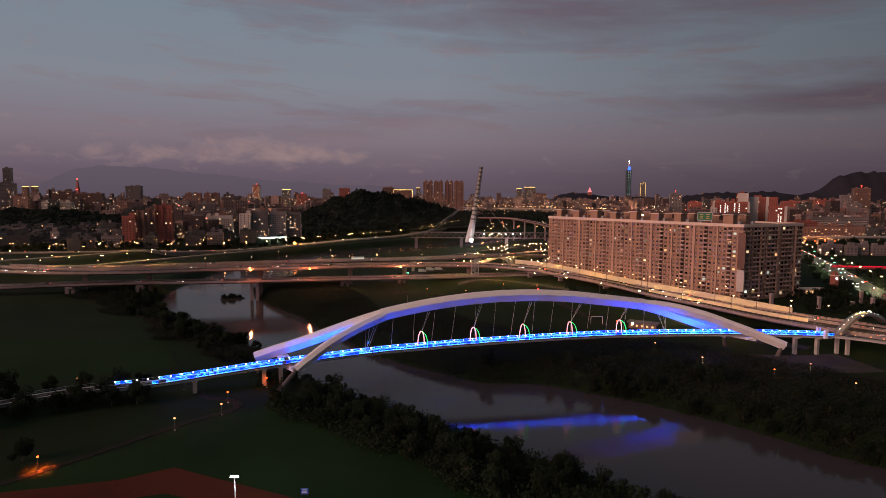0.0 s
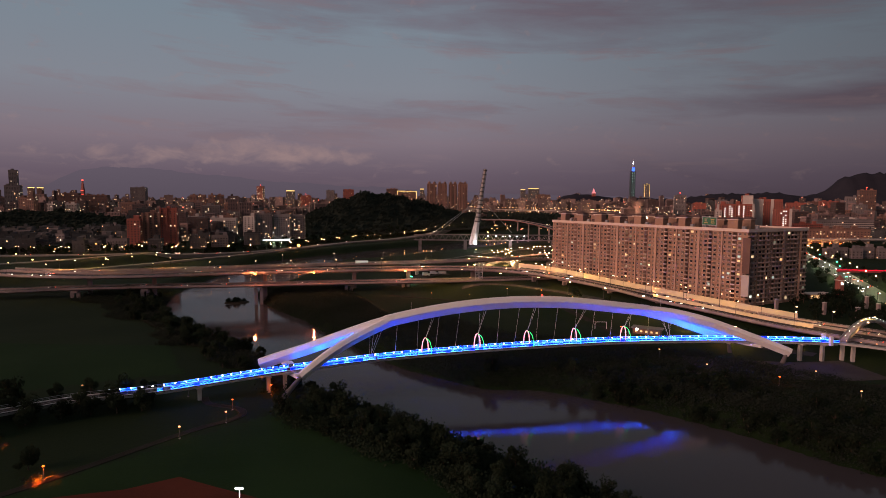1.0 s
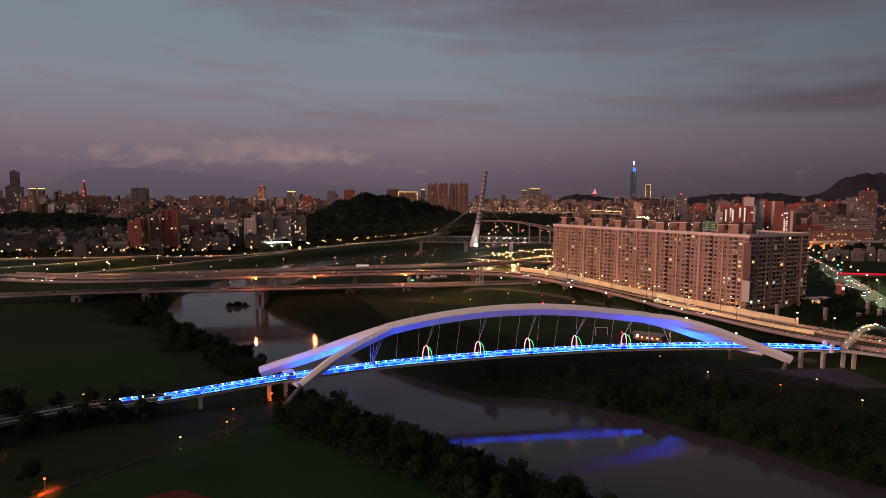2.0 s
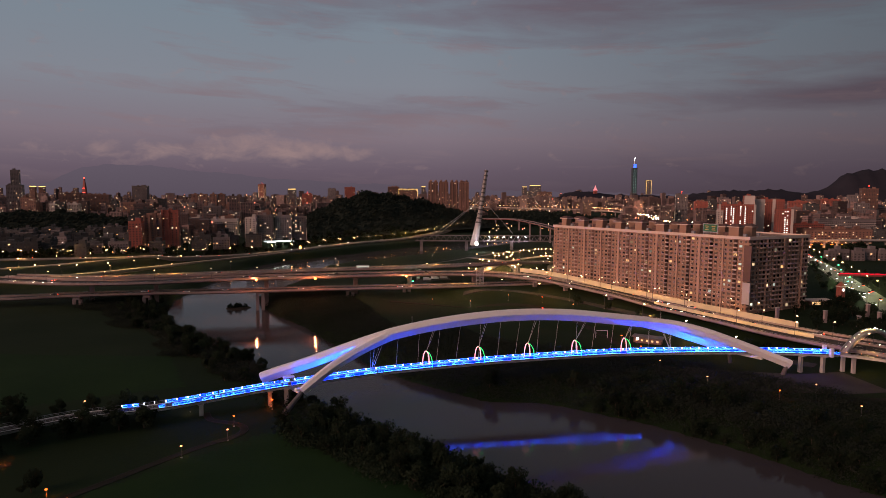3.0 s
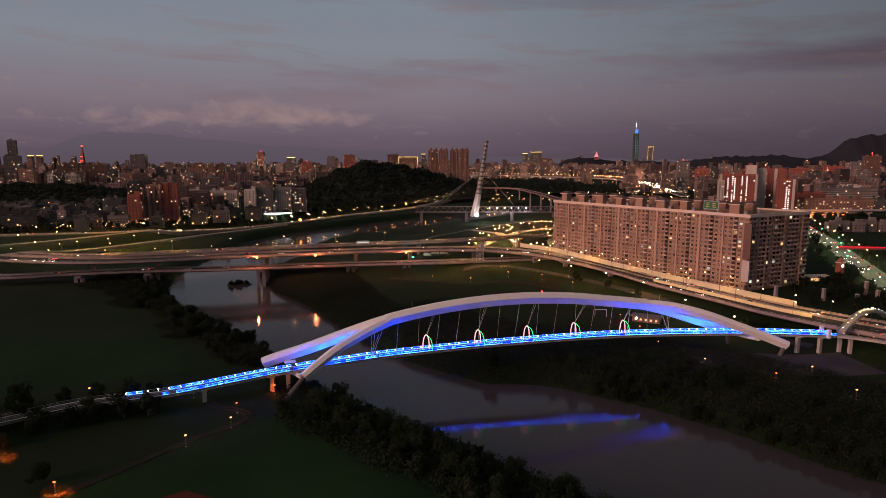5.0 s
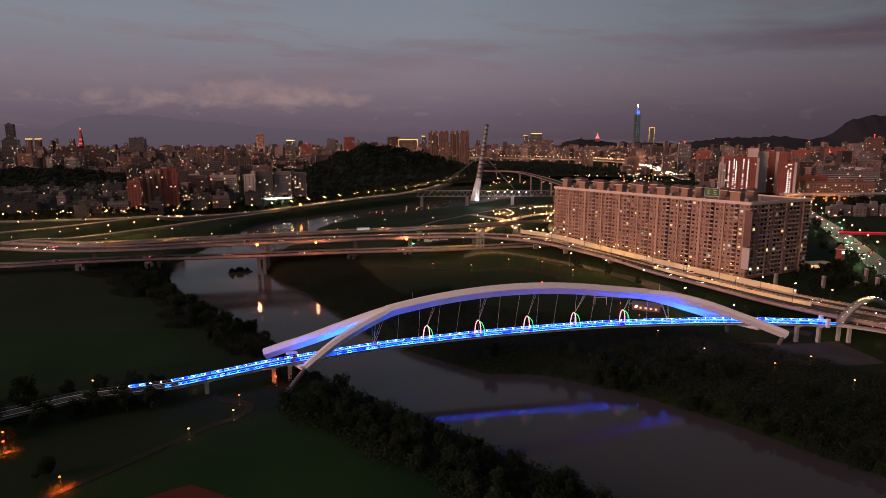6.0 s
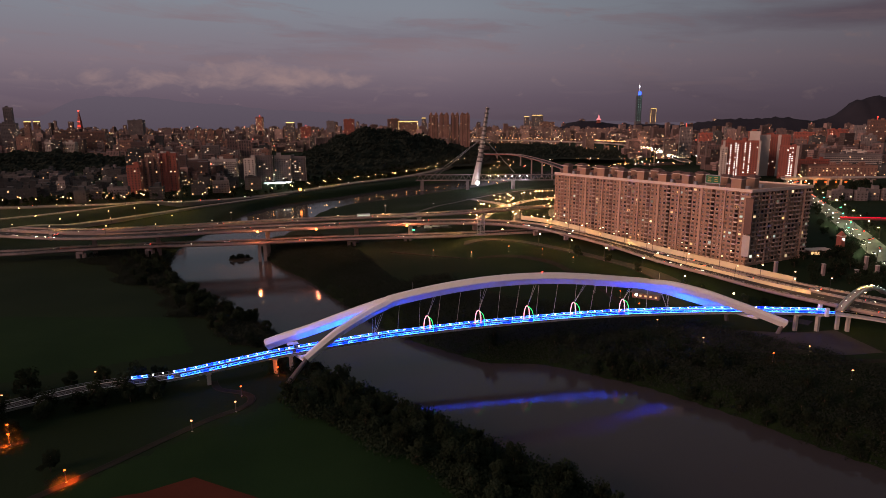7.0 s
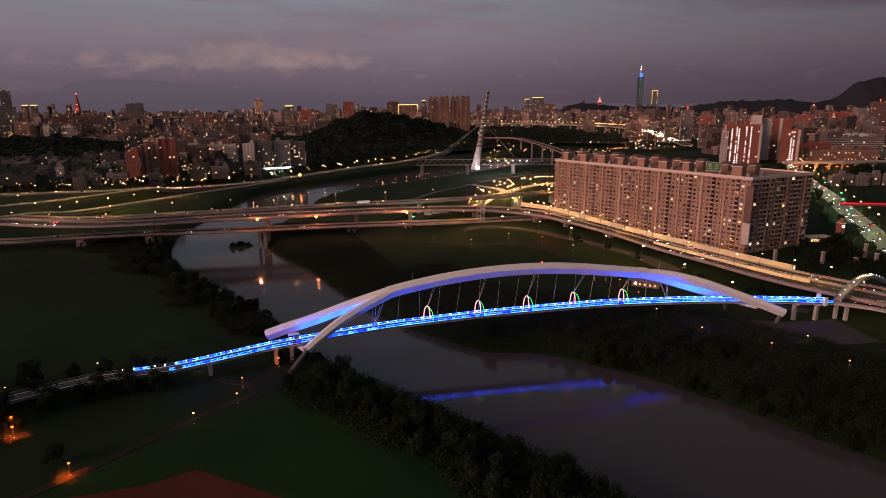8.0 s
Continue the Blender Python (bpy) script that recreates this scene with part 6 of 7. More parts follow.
def put_lamp(key, x, y, z=None, turn=0.0, power=0, color=AMBER, group=""):
    z = gz(x, y) if z is None else z
    m = pose(x, y, z, 0, 0, turn)
    if key not in used:
        used.add(key)
        ob = proto[key]
        ob.matrix_basis = m
    else:
        ob = copy_thing(proto[key], m)
    if group:
        ob["group"] = group
    if power:
        h = {"road": 9.2, "park": 3.3, "orange": 3.3, "white": 7.6, "far": 8.6, "site": 7.6}[key]
        off = pose(0, 0, 0, 0, 0, turn) @ Vector((0, -2.0 if key == "road" else -1.5 if key == "far" else 0, 0))
        if power > 3000 and key == "orange":
            lamp("lamp_light", "SPOT", pose(x, y, z + h), power, color, cone=125, radius=0.4)
        elif key in ("park", "orange"):
            lamp("lamp_light", "POINT", pose(x, y, z + h - 0.6), power, color, radius=0.5)
        else:
            lamp("lamp_light", "SPOT", pose(x + off.x, y + off.y, z + h - 0.7), power, color, cone=150, radius=0.5)
    return ob


def row(key, line, every, off, power=0, color=AMBER, skip=1, x0=-1e9, x1=1e9, group="", base=0.05):
    """Lamps along a road line, each skip-th with its own light."""
    run, n = 0.0, 0
    for i in range(1, len(line)):
        run += (line[i] - line[i - 1]).length
        if run >= every and x0 < line[i].x < x1:
            run = 0.0
            s = side_of(line, i)
            p = line[i] + s * off
            put_lamp(key, p.x, p.y, p.z + base, math.degrees(math.atan2(s.y, s.x)) + (-90 if off < 0 else 90) + 180, power if n % skip == 0 else 0, color, group)
            n += 1


row("road", main_line, 34, 9.0, 11000, (1.0, 0.40, 0.12), 2, -1e9, -130, "viaduct lamps")
row("road", main_line, 34, 9.0, 36000, (1.0, 0.36, 0.14), 1, -130, 60, "viaduct lamps")
row("road", ramp_line, 40, -5.6, 26000, AMBER, 1, -330, 130, "viaduct lamps")
row("road", main_line, 30, 9.0, 15000, AMBER, 1, 60, 300, "viaduct lamps")
row("road", slip_line, 18, 5.6, 10000, AMBER, 1, group="slip road lamps")
# lamp posts added on the lower road to give it amber light
row("road", low_line, 34, 6.0, 34000, AMBER, 1, 10, 150, "viaduct lamps")
xw = graded(XWAY[:-1], 16.0, 1.2, 12, -17.0)
row("far", xw, 36, -9.5, 27000, AMBER, 1, group="expressway lamps")
row("far", xw, 33, 9.0, 0, group="expressway lamps")
for pts in SLIPS:
    l = graded(pts[:-2], 9.0, 0.9, 12, -17.3)
    row("far", l, 30, 5.0, 24000, AMBER, 1, group="slip road lamps")
av = [Vector((p.x, p.y, gz(p.x, p.y) + 0.4)) for p in spline([(x, y, 0) for x, y in AVENUE[:-1]], 9)]
row("white", av, 26, -11, 12000, (0.86, 1.0, 0.58), 1, group="avenue lamps")
row("far", av, 34, 11, 12000, (0.95, 0.9, 0.45), 1, group="avenue lamps")
jn = [Vector((p.x, p.y, gz(p.x, p.y) + 0.5)) for p in spline([(150, 540, 0), (120, 600, 0), (128, 680, 0), (180, 760, 0), (250, 840, 0)], 8)]
row("far", jn, 22, -7, 90000, AMBER, 2, group="junction lamps")
row("far", jn, 26, 7, 0, group="junction lamps")
# lamps added along the service road to brighten the ground below the viaduct
sv = [Vector((p.x, p.y, gz(p.x, p.y) + 0.4)) for p in spline([(20, 508, 0), (60, 500, 0), (96, 462, 0), (124, 420, 0), (146, 384, 0), (170, 340, 0)], 8)]
row("far", sv, 30, 5.5, 14000, AMBER, 1, group="service road lamps")
for k, (x, y) in enumerate([(21, 655), (29, 625), (35, 615), (39, 646), (45, 693), (49, 689), (44, 643), (55, 666), (67, 751), (72, 738), (75, 724), (68, 714), (82, 763), (83, 712), (80, 696), (76, 688), (81, 663), (81, 638), (80, 612),
                            (87, 626), (72, 588), (71, 610), (74, 635), (104, 772), (109, 747), (120, 771), (126, 775), (130, 776), (135, 776), (140, 774), (114, 694), (119, 694), (133, 725), (84, 569), (92, 578), (97, 568)]):
    put_lamp("far", x, y, None, 37 * k % 360, 60000 if k % 3 else 0, (1.0, 0.40, 0.14), group="junction lamps")
jr = [Vector((p.x, p.y, gz(p.x, p.y) + 0.5)) for p in spline([(x, y, 0) for x, y in JUNCTION], 8)]
row("far", jr, 26, -7.5, 80000, (1.0, 0.40, 0.12), 1, group="junction lamps")
for x in (82, 95, 107, 118, 130, 142):
    put_lamp("site", x, 1018, -10.6, 0, 20000, (0.85, 0.85, 1.0), group="truss bridge lamps")
for x, y in ((96, 1236), (112, 1262), (104, 1290), (128, 1250), (140, 1284), (120, 1310)):
    put_lamp("far", x, y, None, 0, 60000, (1.0, 0.36, 0.09), group="junction lamps")
# orange lamps of the stalls under the railway
for k in range(6):
    x = 520 + k * 15
    t = thing("stall_lamp", "orange lamp under the railway viaduct", "lamp", (x, 908, gz(x, 908)), group="stall lamps")
    part("post", Form().tube((0, 0, 0), (0, 0, 4.6), 0.15), M["pole"], t)
    part("lamp_head", Form().box((0, 0, 4.5), (2.6, 1.0, 0.9)), M["lit_orange"], t, "glowing orange lamp head")
    if k % 2 == 0:
        lamp("stall_light", "POINT", pose(x, 904, gz(x, 904) + 4.2), 12000, (1.0, 0.30, 0.07), radius=0.6)
# lamps at the foot of the block, behind the noise barrier
for k in range(10):
    s = k / 9
    put_lamp("road", 108 + 100 * s, 530 - 134 * s, -8, 140, 2500 if k % 2 == 0 else 0, AMBER, group="block lamps")
# fascia lights of the viaduct
for x, y in ((-151, 506.2), (-104.5, 516.6), (-29, 533.5)):
    t = thing("fascia_lamp", "round orange lamp on the viaduct's edge", "lamp", (x, y, -0.9), group="fascia lamps")
    part("lamp_head", Form().ball((0, -0.7, 0.3), 1.0, 8), M["lit_fascia"], t)
    part("bracket", Form().box((0, 0, 0), (0.4, 1.0, 0.3)), M["pole"], t)
    lamp("lamp_light", "POINT", pose(x, y - 3.6, -0.9), 15000, (1.0, 0.24, 0.10), radius=0.7)

P = "park lamps"
for x, y, k, e in ((-87.7, 201.5, "park", 250), (-77.3, 217.2, "park", 250), (-79.8, 231.8, "orange", 350), (-113.4, 169.6, "orange", 17000), (-70.7, 253.5, "orange", 1200), (-145.4, 191.6, "orange", 20000), (-150, 198, "orange", 2200), (-176, 226, "orange", 1200), (-171, 204, "orange", 1500),
                   (-167.5, 220.8, "park", 0), (-144.1, 243.5, "park", 0), (-102.5, 246, "park", 300), (127.9, 285.1, "park", 350), (150.7, 263.6, "orange", 350), (170.7, 270.1, "park", 350), (173.5, 243.7, "park", 300), (114.5, 311.4, "park", 300),
                   (110.3, 365.4, "orange", 1500), (113.5, 339.0, "orange", 900), (92.9, 421.8, "park", 1500), (75.6, 447.7, "orange", 1500), (52.7, 465.1, "park", 1800), (24.4, 473.8, "park", 1800), (-5.3, 482.9, "park", 1800)):
    put_lamp(k, x, y, None, 0, e, ORANGE if k == "orange" else PEACH, P)


def field_mast():
    t = thing("field_light", "tall white floodlight mast at the edge of the ball field", "floodlight", (-47.2, 138.5, gz(-47.2, 138.5)))
    h = 13.0
    part("pole", Form().tube((0, 0, 0), (0, 0, h), 0.14, 0.08, 8), M["white_steel"], t)
    part("crossbar", Form().box((0, 0, h - 0.2), (1.9, 0.2, 0.2)), M["white_steel"], t)
    for x in (-0.7, 0, 0.7):
        part("lamp_head", Form().ball((x, -0.2, h + 0.15), 0.3, 8, 0.8), M["lit_white"], t, "bright white lamp head")
    lamp("lamp_light", "POINT", pose(-47.2, 137.8, gz(-47.2, 138.5) + h + 0.8), 9000, COOL, radius=0.6)
    s = thing("notice_board", "small blue notice board on two posts in the grass", "sign", (-34.0, 153.5, gz(-34, 153.5)))
    part("panel", Form().box((0, 0, 1.4), (2.0, 0.12, 1.6)), M["blue_sign"], s)
    for x in (-0.8, 0.8):
        part("post", Form().box((x, 0.08, 0), (0.12, 0.1, 2.4)), M["pole"], s)
    for k, w_ in enumerate((1.4, 1.1, 1.5)):
        part("text_bar", Form().box((0, -0.08, 2.55 - k * 0.4), (w_, 0.03, 0.14)), M["white_steel"], s)
    g = thing("goal_frame", "white goal frame on the riverside grass", "goal", (101, 376, gz(101, 376)))
    part("frame", Form().tube((-3.6, 0, 0), (-3.6, 0, 4.6), 0.12).tube((3.6, 0, 0), (3.6, 0, 4.6), 0.12).tube((-3.6, 0, 4.6), (3.6, 0, 4.6), 0.12), M["white_steel"], g)


field_mast()


# ---- small arch bridge over the road at the end of the footbridge ----
def road_footbridge():
    t = thing("road_footbridge", "small lit arch footbridge over the road", "bridge")
    pts = [Vector((204 + 47 * s, 303 + 33 * s, -6.5 + 7.0 * math.sin(math.pi * s) ** 0.9)) for s in [k / 24 for k in range(25)]]
    part("arch_deck", Form().sweep(pts, [(-1.8, -0.7), (1.8, -0.7), (1.8, 0), (-1.8, 0)]), M["dark_concrete"], t)
    for s in (-1, 1):
        part("arch_rail", Form().sweep(shifted(pts, s * 1.7, 1.2), [(-0.08, -0.08), (0.08, -0.08), (0.08, 0.08), (-0.08, 0.08)]), M["rail"], t)
        part("arch_panel", Form().sweep(shifted(pts, s * 1.7, 0.02), [(-0.05, 0), (0.05, 0), (0.05, 0.8), (-0.05, 0.8)]), M["rail"], t)
    # emissive strip stands in for lamplight on the arch's inner side
    part("rail_light", Form().sweep(shifted(pts, -1.5, 0.5)[10:19], [(-0.10, -0.22), (0.10, -0.22), (0.10, 0.22), (-0.10, 0.22)]), M["lit_gold"], t, "warm glowing strip for the lit inner side of the arch")
    for i in range(1, 24, 2):
        part("lamp", Form().ball(pts[i] + Vector((0, 0, 1.5)), 0.22, 8), M["lit_white"], t)
    side = spline([(200, 300, -6.4), (214, 293, -6.8), (228, 283, -7.6), (250, 266, -9)], 3)
    part("side_deck", Form().sweep(side, [(-1.8, -0.9), (1.8, -0.9), (1.8, 0), (-1.8, 0)]), M["concrete"], t)
    for s in (-1, 1):
        part("side_rail", Form().sweep(shifted(side, s * 1.7, 1.1), [(-0.06, -0.06), (0.06, -0.06), (0.06, 0.06), (-0.06, 0.06)]), M["rail"], t)
    for i in range(1, len(side) - 1, 2):
        part("lamp", Form().ball(side[i] + Vector((0, 0, 1.3)), 0.22, 8), M["lit_peach"], t)
    for x, y in ((204, 303), (207.5, 300), (206, 306)):
        z0 = gz(x, y) - 1
        part("pier", Form().box((x, y, z0), (1.5, 1.5, -7.4 - z0)), M["concrete"], t)
    lamp("lamp_light", "POINT", pose(231, 320, 3.5), 300, AMBER, radius=0.6)
    c = thing("clock_tower", "small brick clock tower with a lit dial among trees", "clock tower", (297, 450, -9))
    part("shaft", Form().box((0, 0, -1), (4.0, 4.0, 14.5), 20), M["red_wall"], c)
    part("cornice", Form().box((0, 0, 13.5), (4.9, 4.9, 0.5), 20), M["tile_light"], c)
    part("roof", Form().box((0, 0, 14.0), (4.4, 4.4, 3.4), 20, 0.1), M["red_wall"], c)
    part("dial", Form().tube((0.65, -1.85, 11.4), (0.75, -2.15, 11.4), 0.9, n=14), M["lit_white"], c, "lit round dial")


road_footbridge()


# ---- cars ----
def car(label, mat):
    t = thing("car", label, "car")
    body = Form().box((0, 0, 0.35), (4.4, 1.8, 0.62), 0, 0.97)
    part("body", body, M[mat], t)
    part("cabin", Form().box((-0.2, 0, 0.97), (2.5, 1.6, 0.55), 0, 0.78), M["glass"], t)
    for x in (-1.35, 1.35):
        for y in (-0.8, 0.8):
            part("wheel", Form().tube((x, y - 0.12, 0.33), (x, y + 0.12, 0.33), 0.33, n=10), M["rubber"], t)
    for y in (-0.6, 0.6):
        part("headlight", Form().box((2.24, y, 0.55), (0.16, 0.5, 0.3)), M["head"], t)
        part("taillight", Form().box((-2.24, y, 0.6), (0.16, 0.5, 0.26)), M["tail"], t)
    return t


cars = [car("dark car with its headlights on", "car_dark"), car("white car with its headlights on", "car_white")]
made = [False, False]


def put_car(k, m):
    if not made[k]:
        made[k] = True
        cars[k].matrix_basis = m
    else:
        copy_thing(cars[k], m)


def traffic(line, n, lanes, z, seed):
    rr = random.Random(seed)
    for k in range(n):
        i = rr.randrange(2, len(line) - 3)
        off = rr.choice(lanes)
        p = line[i] + side_of(line, i) * off + Vector((0, 0, z))
        d = line[i + 1] - line[i]
        put_car(rr.random() < 0.4, pose(p.x, p.y, p.z, 0, 0, math.degrees(math.atan2(d.y, d.x)) + (0 if off > 0 else 180)))


traffic([p for p in main_line if p.x > -360], 26, (-6, -2.4, 2.4, 6), 0.06, 1)
traffic([p for p in ramp_line if p.x > -330], 9, (-2.6, 2.6), 0.06, 2)
traffic(slip_line, 15, (-2.4, 2.4), 0.06, 3)
traffic([p for p in low_line if p.x > -360], 6, (-2.6, 2.6), 0.06, 4)
traffic(xw, 26, (-4.5, 4.5), 0.05, 5)
traffic(av, 64, (-6.4, -2.6, 2.6, 6.4), 0.05, 6)
traffic(jn, 8, (-3, 3), 0.05, 7)
traffic(jr, 9, (-3.4, 3.4), 0.05, 8)


def bus():
    p = ramp_line[min(range(len(ramp_line)), key=lambda i: abs(ramp_line[i].x + 72))]
    t = thing("bus", "long white bus with lit windows on the ramp", "bus", (p.x, p.y - 1.5, p.z + 0.06), 14)
    part("body", Form().box((0, 0, 0.4), (11.5, 2.5, 2.8)), M["car_white"], t)
    part("window_band", Form().box((0, 0, 1.6), (11.0, 2.56, 0.9)), M["lit_cool"], t)
    for x in (-3.8, 3.8):
        for y in (-1.1, 1.1):
            part("wheel", Form().tube((x, y - 0.14, 0.5), (x, y + 0.14, 0.5), 0.5, n=10), M["rubber"], t)
    g = thing("petrol_station", "brightly lit white canopy beside the expressway", "petrol station", (-252, 972, gz(-252, 972) + 0.2), 28)
    # the canopy's lamplit glow is put into the sheet and its front edge
    part("canopy", Form().box((0, 0, 5.5), (46, 14, 1.2), 0, 0.9), M["lit_tent"], g, "white roof sheet, self-glowing as if lit from below")
    part("canopy_light", Form().box((0, -7.15, 5.3), (40, 0.3, 0.5)), M["lit_white"], g, "glowing white front edge of the canopy")
    lamp("canopy_lamp", "POINT", pose(-252, 972, gz(-252, 972) + 4.2), 16000, (0.95, 1.0, 0.95), radius=1.5)
    for x in (-18, -6, 6, 18):
        part("column", Form().box((x, 0, -0.3), (0.8, 0.8, 5.8)), M["white_wall"], g)


bus()


def traffic_lights():
    """Signals and a red-lit hoarding along the avenue."""
    for x, y in ((352, 520), (372, 548), (398, 600), (421, 640), (452, 720)):
        t = thing("traffic_light", "green traffic signal on a bent pole over the avenue", "traffic light", (x, y, gz(x, y)), group="avenue signals")
        part("pole", Form().tube((0, 0, 0), (0, 0, 6), 0.14).tube((0, 0, 6), (-3.5, 0, 6.2), 0.1), M["pole"], t)
        part("signal", Form().box((-3.5, 0, 5.9), (1.4, 0.4, 0.7)), M["lit_green"], t, "glowing green signal")
    t = thing("hoarding", "long red-lit hoarding beside the avenue", "hoarding", (414, 588, gz(414, 588)), -8)
    part("board", Form().box((0, 0, 1.4), (56, 0.4, 2.8)), M["red_band"], t)
    for k in range(9):
        part("post", Form().box((-26 + k * 6.5, 0.4, -0.3), (0.3, 0.3, 4.0)), M["pole"], t)
    for k in range(12):
        part("light_strip", Form().box((-25 + k * 4.55, -0.5, 3.2 + 0.25 * (k % 2)), (3.9, 0.3, 0.9)), M["lit_hoarding"], t, "red light strip along its top")


traffic_lights()


def garden_things():
    """The pavilion below the bridge end, the hall by the clock tower and the pale posts among the trees."""
    t = thing("pavilion", "small low pavilion with lit pinkish windows below the bridge", "pavilion", (126, 364, gz(126, 364)), -30)
    part("wall", Form().box((0, 0, 0), (16, 6, 3.4)), M["brown_wall"], t)
    part("roof", Form().box((0, 0, 3.4), (18, 8, 0.5)), M["roof"], t)
    for k in range(5):
        part("window", Form().box((-6 + k * 3, -3.1, 1.2), (1.2, 0.2, 1.1)), M["lit_warm"], t)
    p = thing("entrance_lamp", "bright white globe lamp on a post by the pavilion", "lamp", (117, 356, gz(117, 356)))
    part("post", Form().tube((0, 0, 0), (0, 0, 4.2), 0.1), M["pole"], p)
    part("globe", Form().ball((0, 0, 4.5), 0.8, 10), M["lit_white"], p)
    h = thing("garden_hall", "low hall with a pale roof and a warm lit front", "hall", (278, 446, -8.6), 8)
    part("wall", Form().box((0, 0, 0), (17, 7, 3.6)), M["brown_wall"], h)
    part("roof", Form().box((0, 0, 3.6), (19, 9, 0.7)), M["tile_light"], h)
    for k in range(3):
        part("window", Form().box((-6.6 + k * 2.6, -3.6, 0.8), (1.8, 0.2, 2.2)), M["lit_warm"], h)
    for x, y, hh in ((209.6, 375.7, 8.5), (243.5, 381.8, 5.5), (278.8, 394.1, 7.5), (256.9, 370.2, 4.5), (271.1, 372.5, 6.5)):
        g = thing("concrete_post", "tall pale square post standing among garden trees", "post", (x, y, gz(x, y)), group="garden posts")
        part("shaft", Form().box((0, 0, 0), (1.7, 1.7, hh + 2), 12), M["dark_concrete"], g)
        part("cap", Form().box((0, 0, hh + 2), (2.0, 2.0, 0.3), 12), M["concrete"], g)


garden_things()


def yard():
    """The lit yard under the viaduct, with parked lorries, and the orange lamp on the far bank."""
    ribbon("yard", [(-50, 562), (-24, 566), (10, 570)], 16.0, M["asphalt"], "small lit yard under the viaduct", "yard", lift=0.2)
    for k, x in enumerate((-12, -5, 3)):
        z = gz(x, 564) + 0.2
        t = thing("lorry", "white box lorry parked under the viaduct", "lorry", (x, 564 + k, z), 10)
        part("box_body", Form().box((0, 0, 0.9), (5.2, 2.3, 2.4)), M["car_white"], t)
        part("cab", Form().box((3.5, 0, 0.6), (1.7, 2.1, 1.9), 0, 0.92), M["car_white"], t)
        for wx in (-1.6, 3.3):
            for wy in (-1.0, 1.0):
                part("wheel", Form().tube((wx, wy - 0.15, 0.45), (wx, wy + 0.15, 0.45), 0.45, n=10), M["rubber"], t)
    z = gz(-25, 558)
    t = thing("yard_lamp", "green-tinted lamp over a small yard", "lamp", (-25, 558, z))
    part("pole", Form().tube((0, 0, 0), (0, 0, 5.5), 0.12), M["pole"], t)
    part("lamp_head", Form().box((0, -0.5, 5.4), (3.4, 0.9, 0.9)), M["lit_green"], t, "green glowing lamp head")
    lamp("lamp_light", "POINT", pose(-22, 556, z + 5.5), 2500, (0.45, 1.0, 0.75), radius=0.5)
    t = thing("bank_beacon", "bright orange lamp on a mast on the far bank", "lamp", (-203, 900, gz(-203, 900)))
    part("mast", Form().tube((0, 0, 0), (0, 0, 9), 0.25), M["pole"], t)
    part("lamp_head", Form().ball((0, 0, 9.4), 2.0), M["lit_fascia"], t, "bright orange lamp head")


yard()


# ---- trees and scrub ----
def tree_kind(k, h, spread):
    """A broadleaf tree: tapered trunk, limbs, and a crown of many small leaf clumps in uneven lobes."""
    rr = random.Random(100 + k)
    t = thing("tree", "dark leafy riverside tree with an uneven crown", "tree")
    wood = Form().tube((0, 0, -1.0), (0.2, 0.1, h * 0.5), 0.28, 0.16, 7)
    lobes = []
    for i in range(11):
        a, r = rr.uniform(0, 6.28), rr.uniform(0.2, 0.8) * spread
        c = Vector((math.cos(a) * r, math.sin(a) * r, h * rr.uniform(0.22, 0.86)))
        lobes.append((c, rr.uniform(0.30, 0.52) * spread))
        wood.tube((0.1, 0, h * rr.uniform(0.25, 0.48)), c, 0.12, 0.04, 5)
    part("trunk", wood, M["bark"], t)
    leaves = Form()
    for c, r in lobes:
        for q in range(130):
            d = Vector((rr.gauss(0, 1), rr.gauss(0, 1), rr.gauss(0, 0.8))).normalized() * r * rr.uniform(0.55, 1.1)
            p = c + d
            a = Vector((rr.gauss(0, 1), rr.gauss(0, 1), rr.gauss(0, 1))).normalized() * rr.uniform(0.22, 0.52)
            b = a.orthogonal().normalized() * a.length * rr.uniform(0.5, 0.9)
            leaves.add([p - a, p - b * 0.8 + a * 0.1, p + a, p + b], [(0, 1, 2, 3)])
    part("crown", leaves, M["leaf"], t)
    return t


kinds = [tree_kind(k, h, s) for k, (h, s) in enumerate(((7.5, 3.4), (9, 4.0), (6, 3.2), (8, 3.0), (10, 4.4)))]
fresh = [True] * len(kinds)


def plant(x, y, scale=1.0, group="", rr=random.Random(77)):
    k = rr.randrange(len(kinds))
    m = pose(x, y, gz(x, y), 0, 0, rr.uniform(0, 360)) @ Matrix.Scale(scale, 4)
    if fresh[k]:
        fresh[k] = False
        ob = kinds[k]
        ob.matrix_basis = m
    else:
        ob = copy_thing(kinds[k], m)
        ob.matrix_basis = m
    if group:
        ob["group"] = group


rr = random.Random(31)


def plant_band(n, x0, x1, y0, y1, d0, d1, bank, s0=0.7, s1=1.2, group=""):
    """Trees on one bank within a range of distances from the water."""
    done = tries = 0
    while done < n and tries < 6000:
        tries += 1
        x, y = rr.uniform(x0, x1), rr.uniform(y0, y1)
        d, s = river_gap(np.float64(x), np.float64(y))
        if d0 < d < d1 and s * bank > 0 and math.hypot(x + 66, y - 245) > 15:
            plant(x, y, rr.uniform(s0, s1), group)
            done += 1


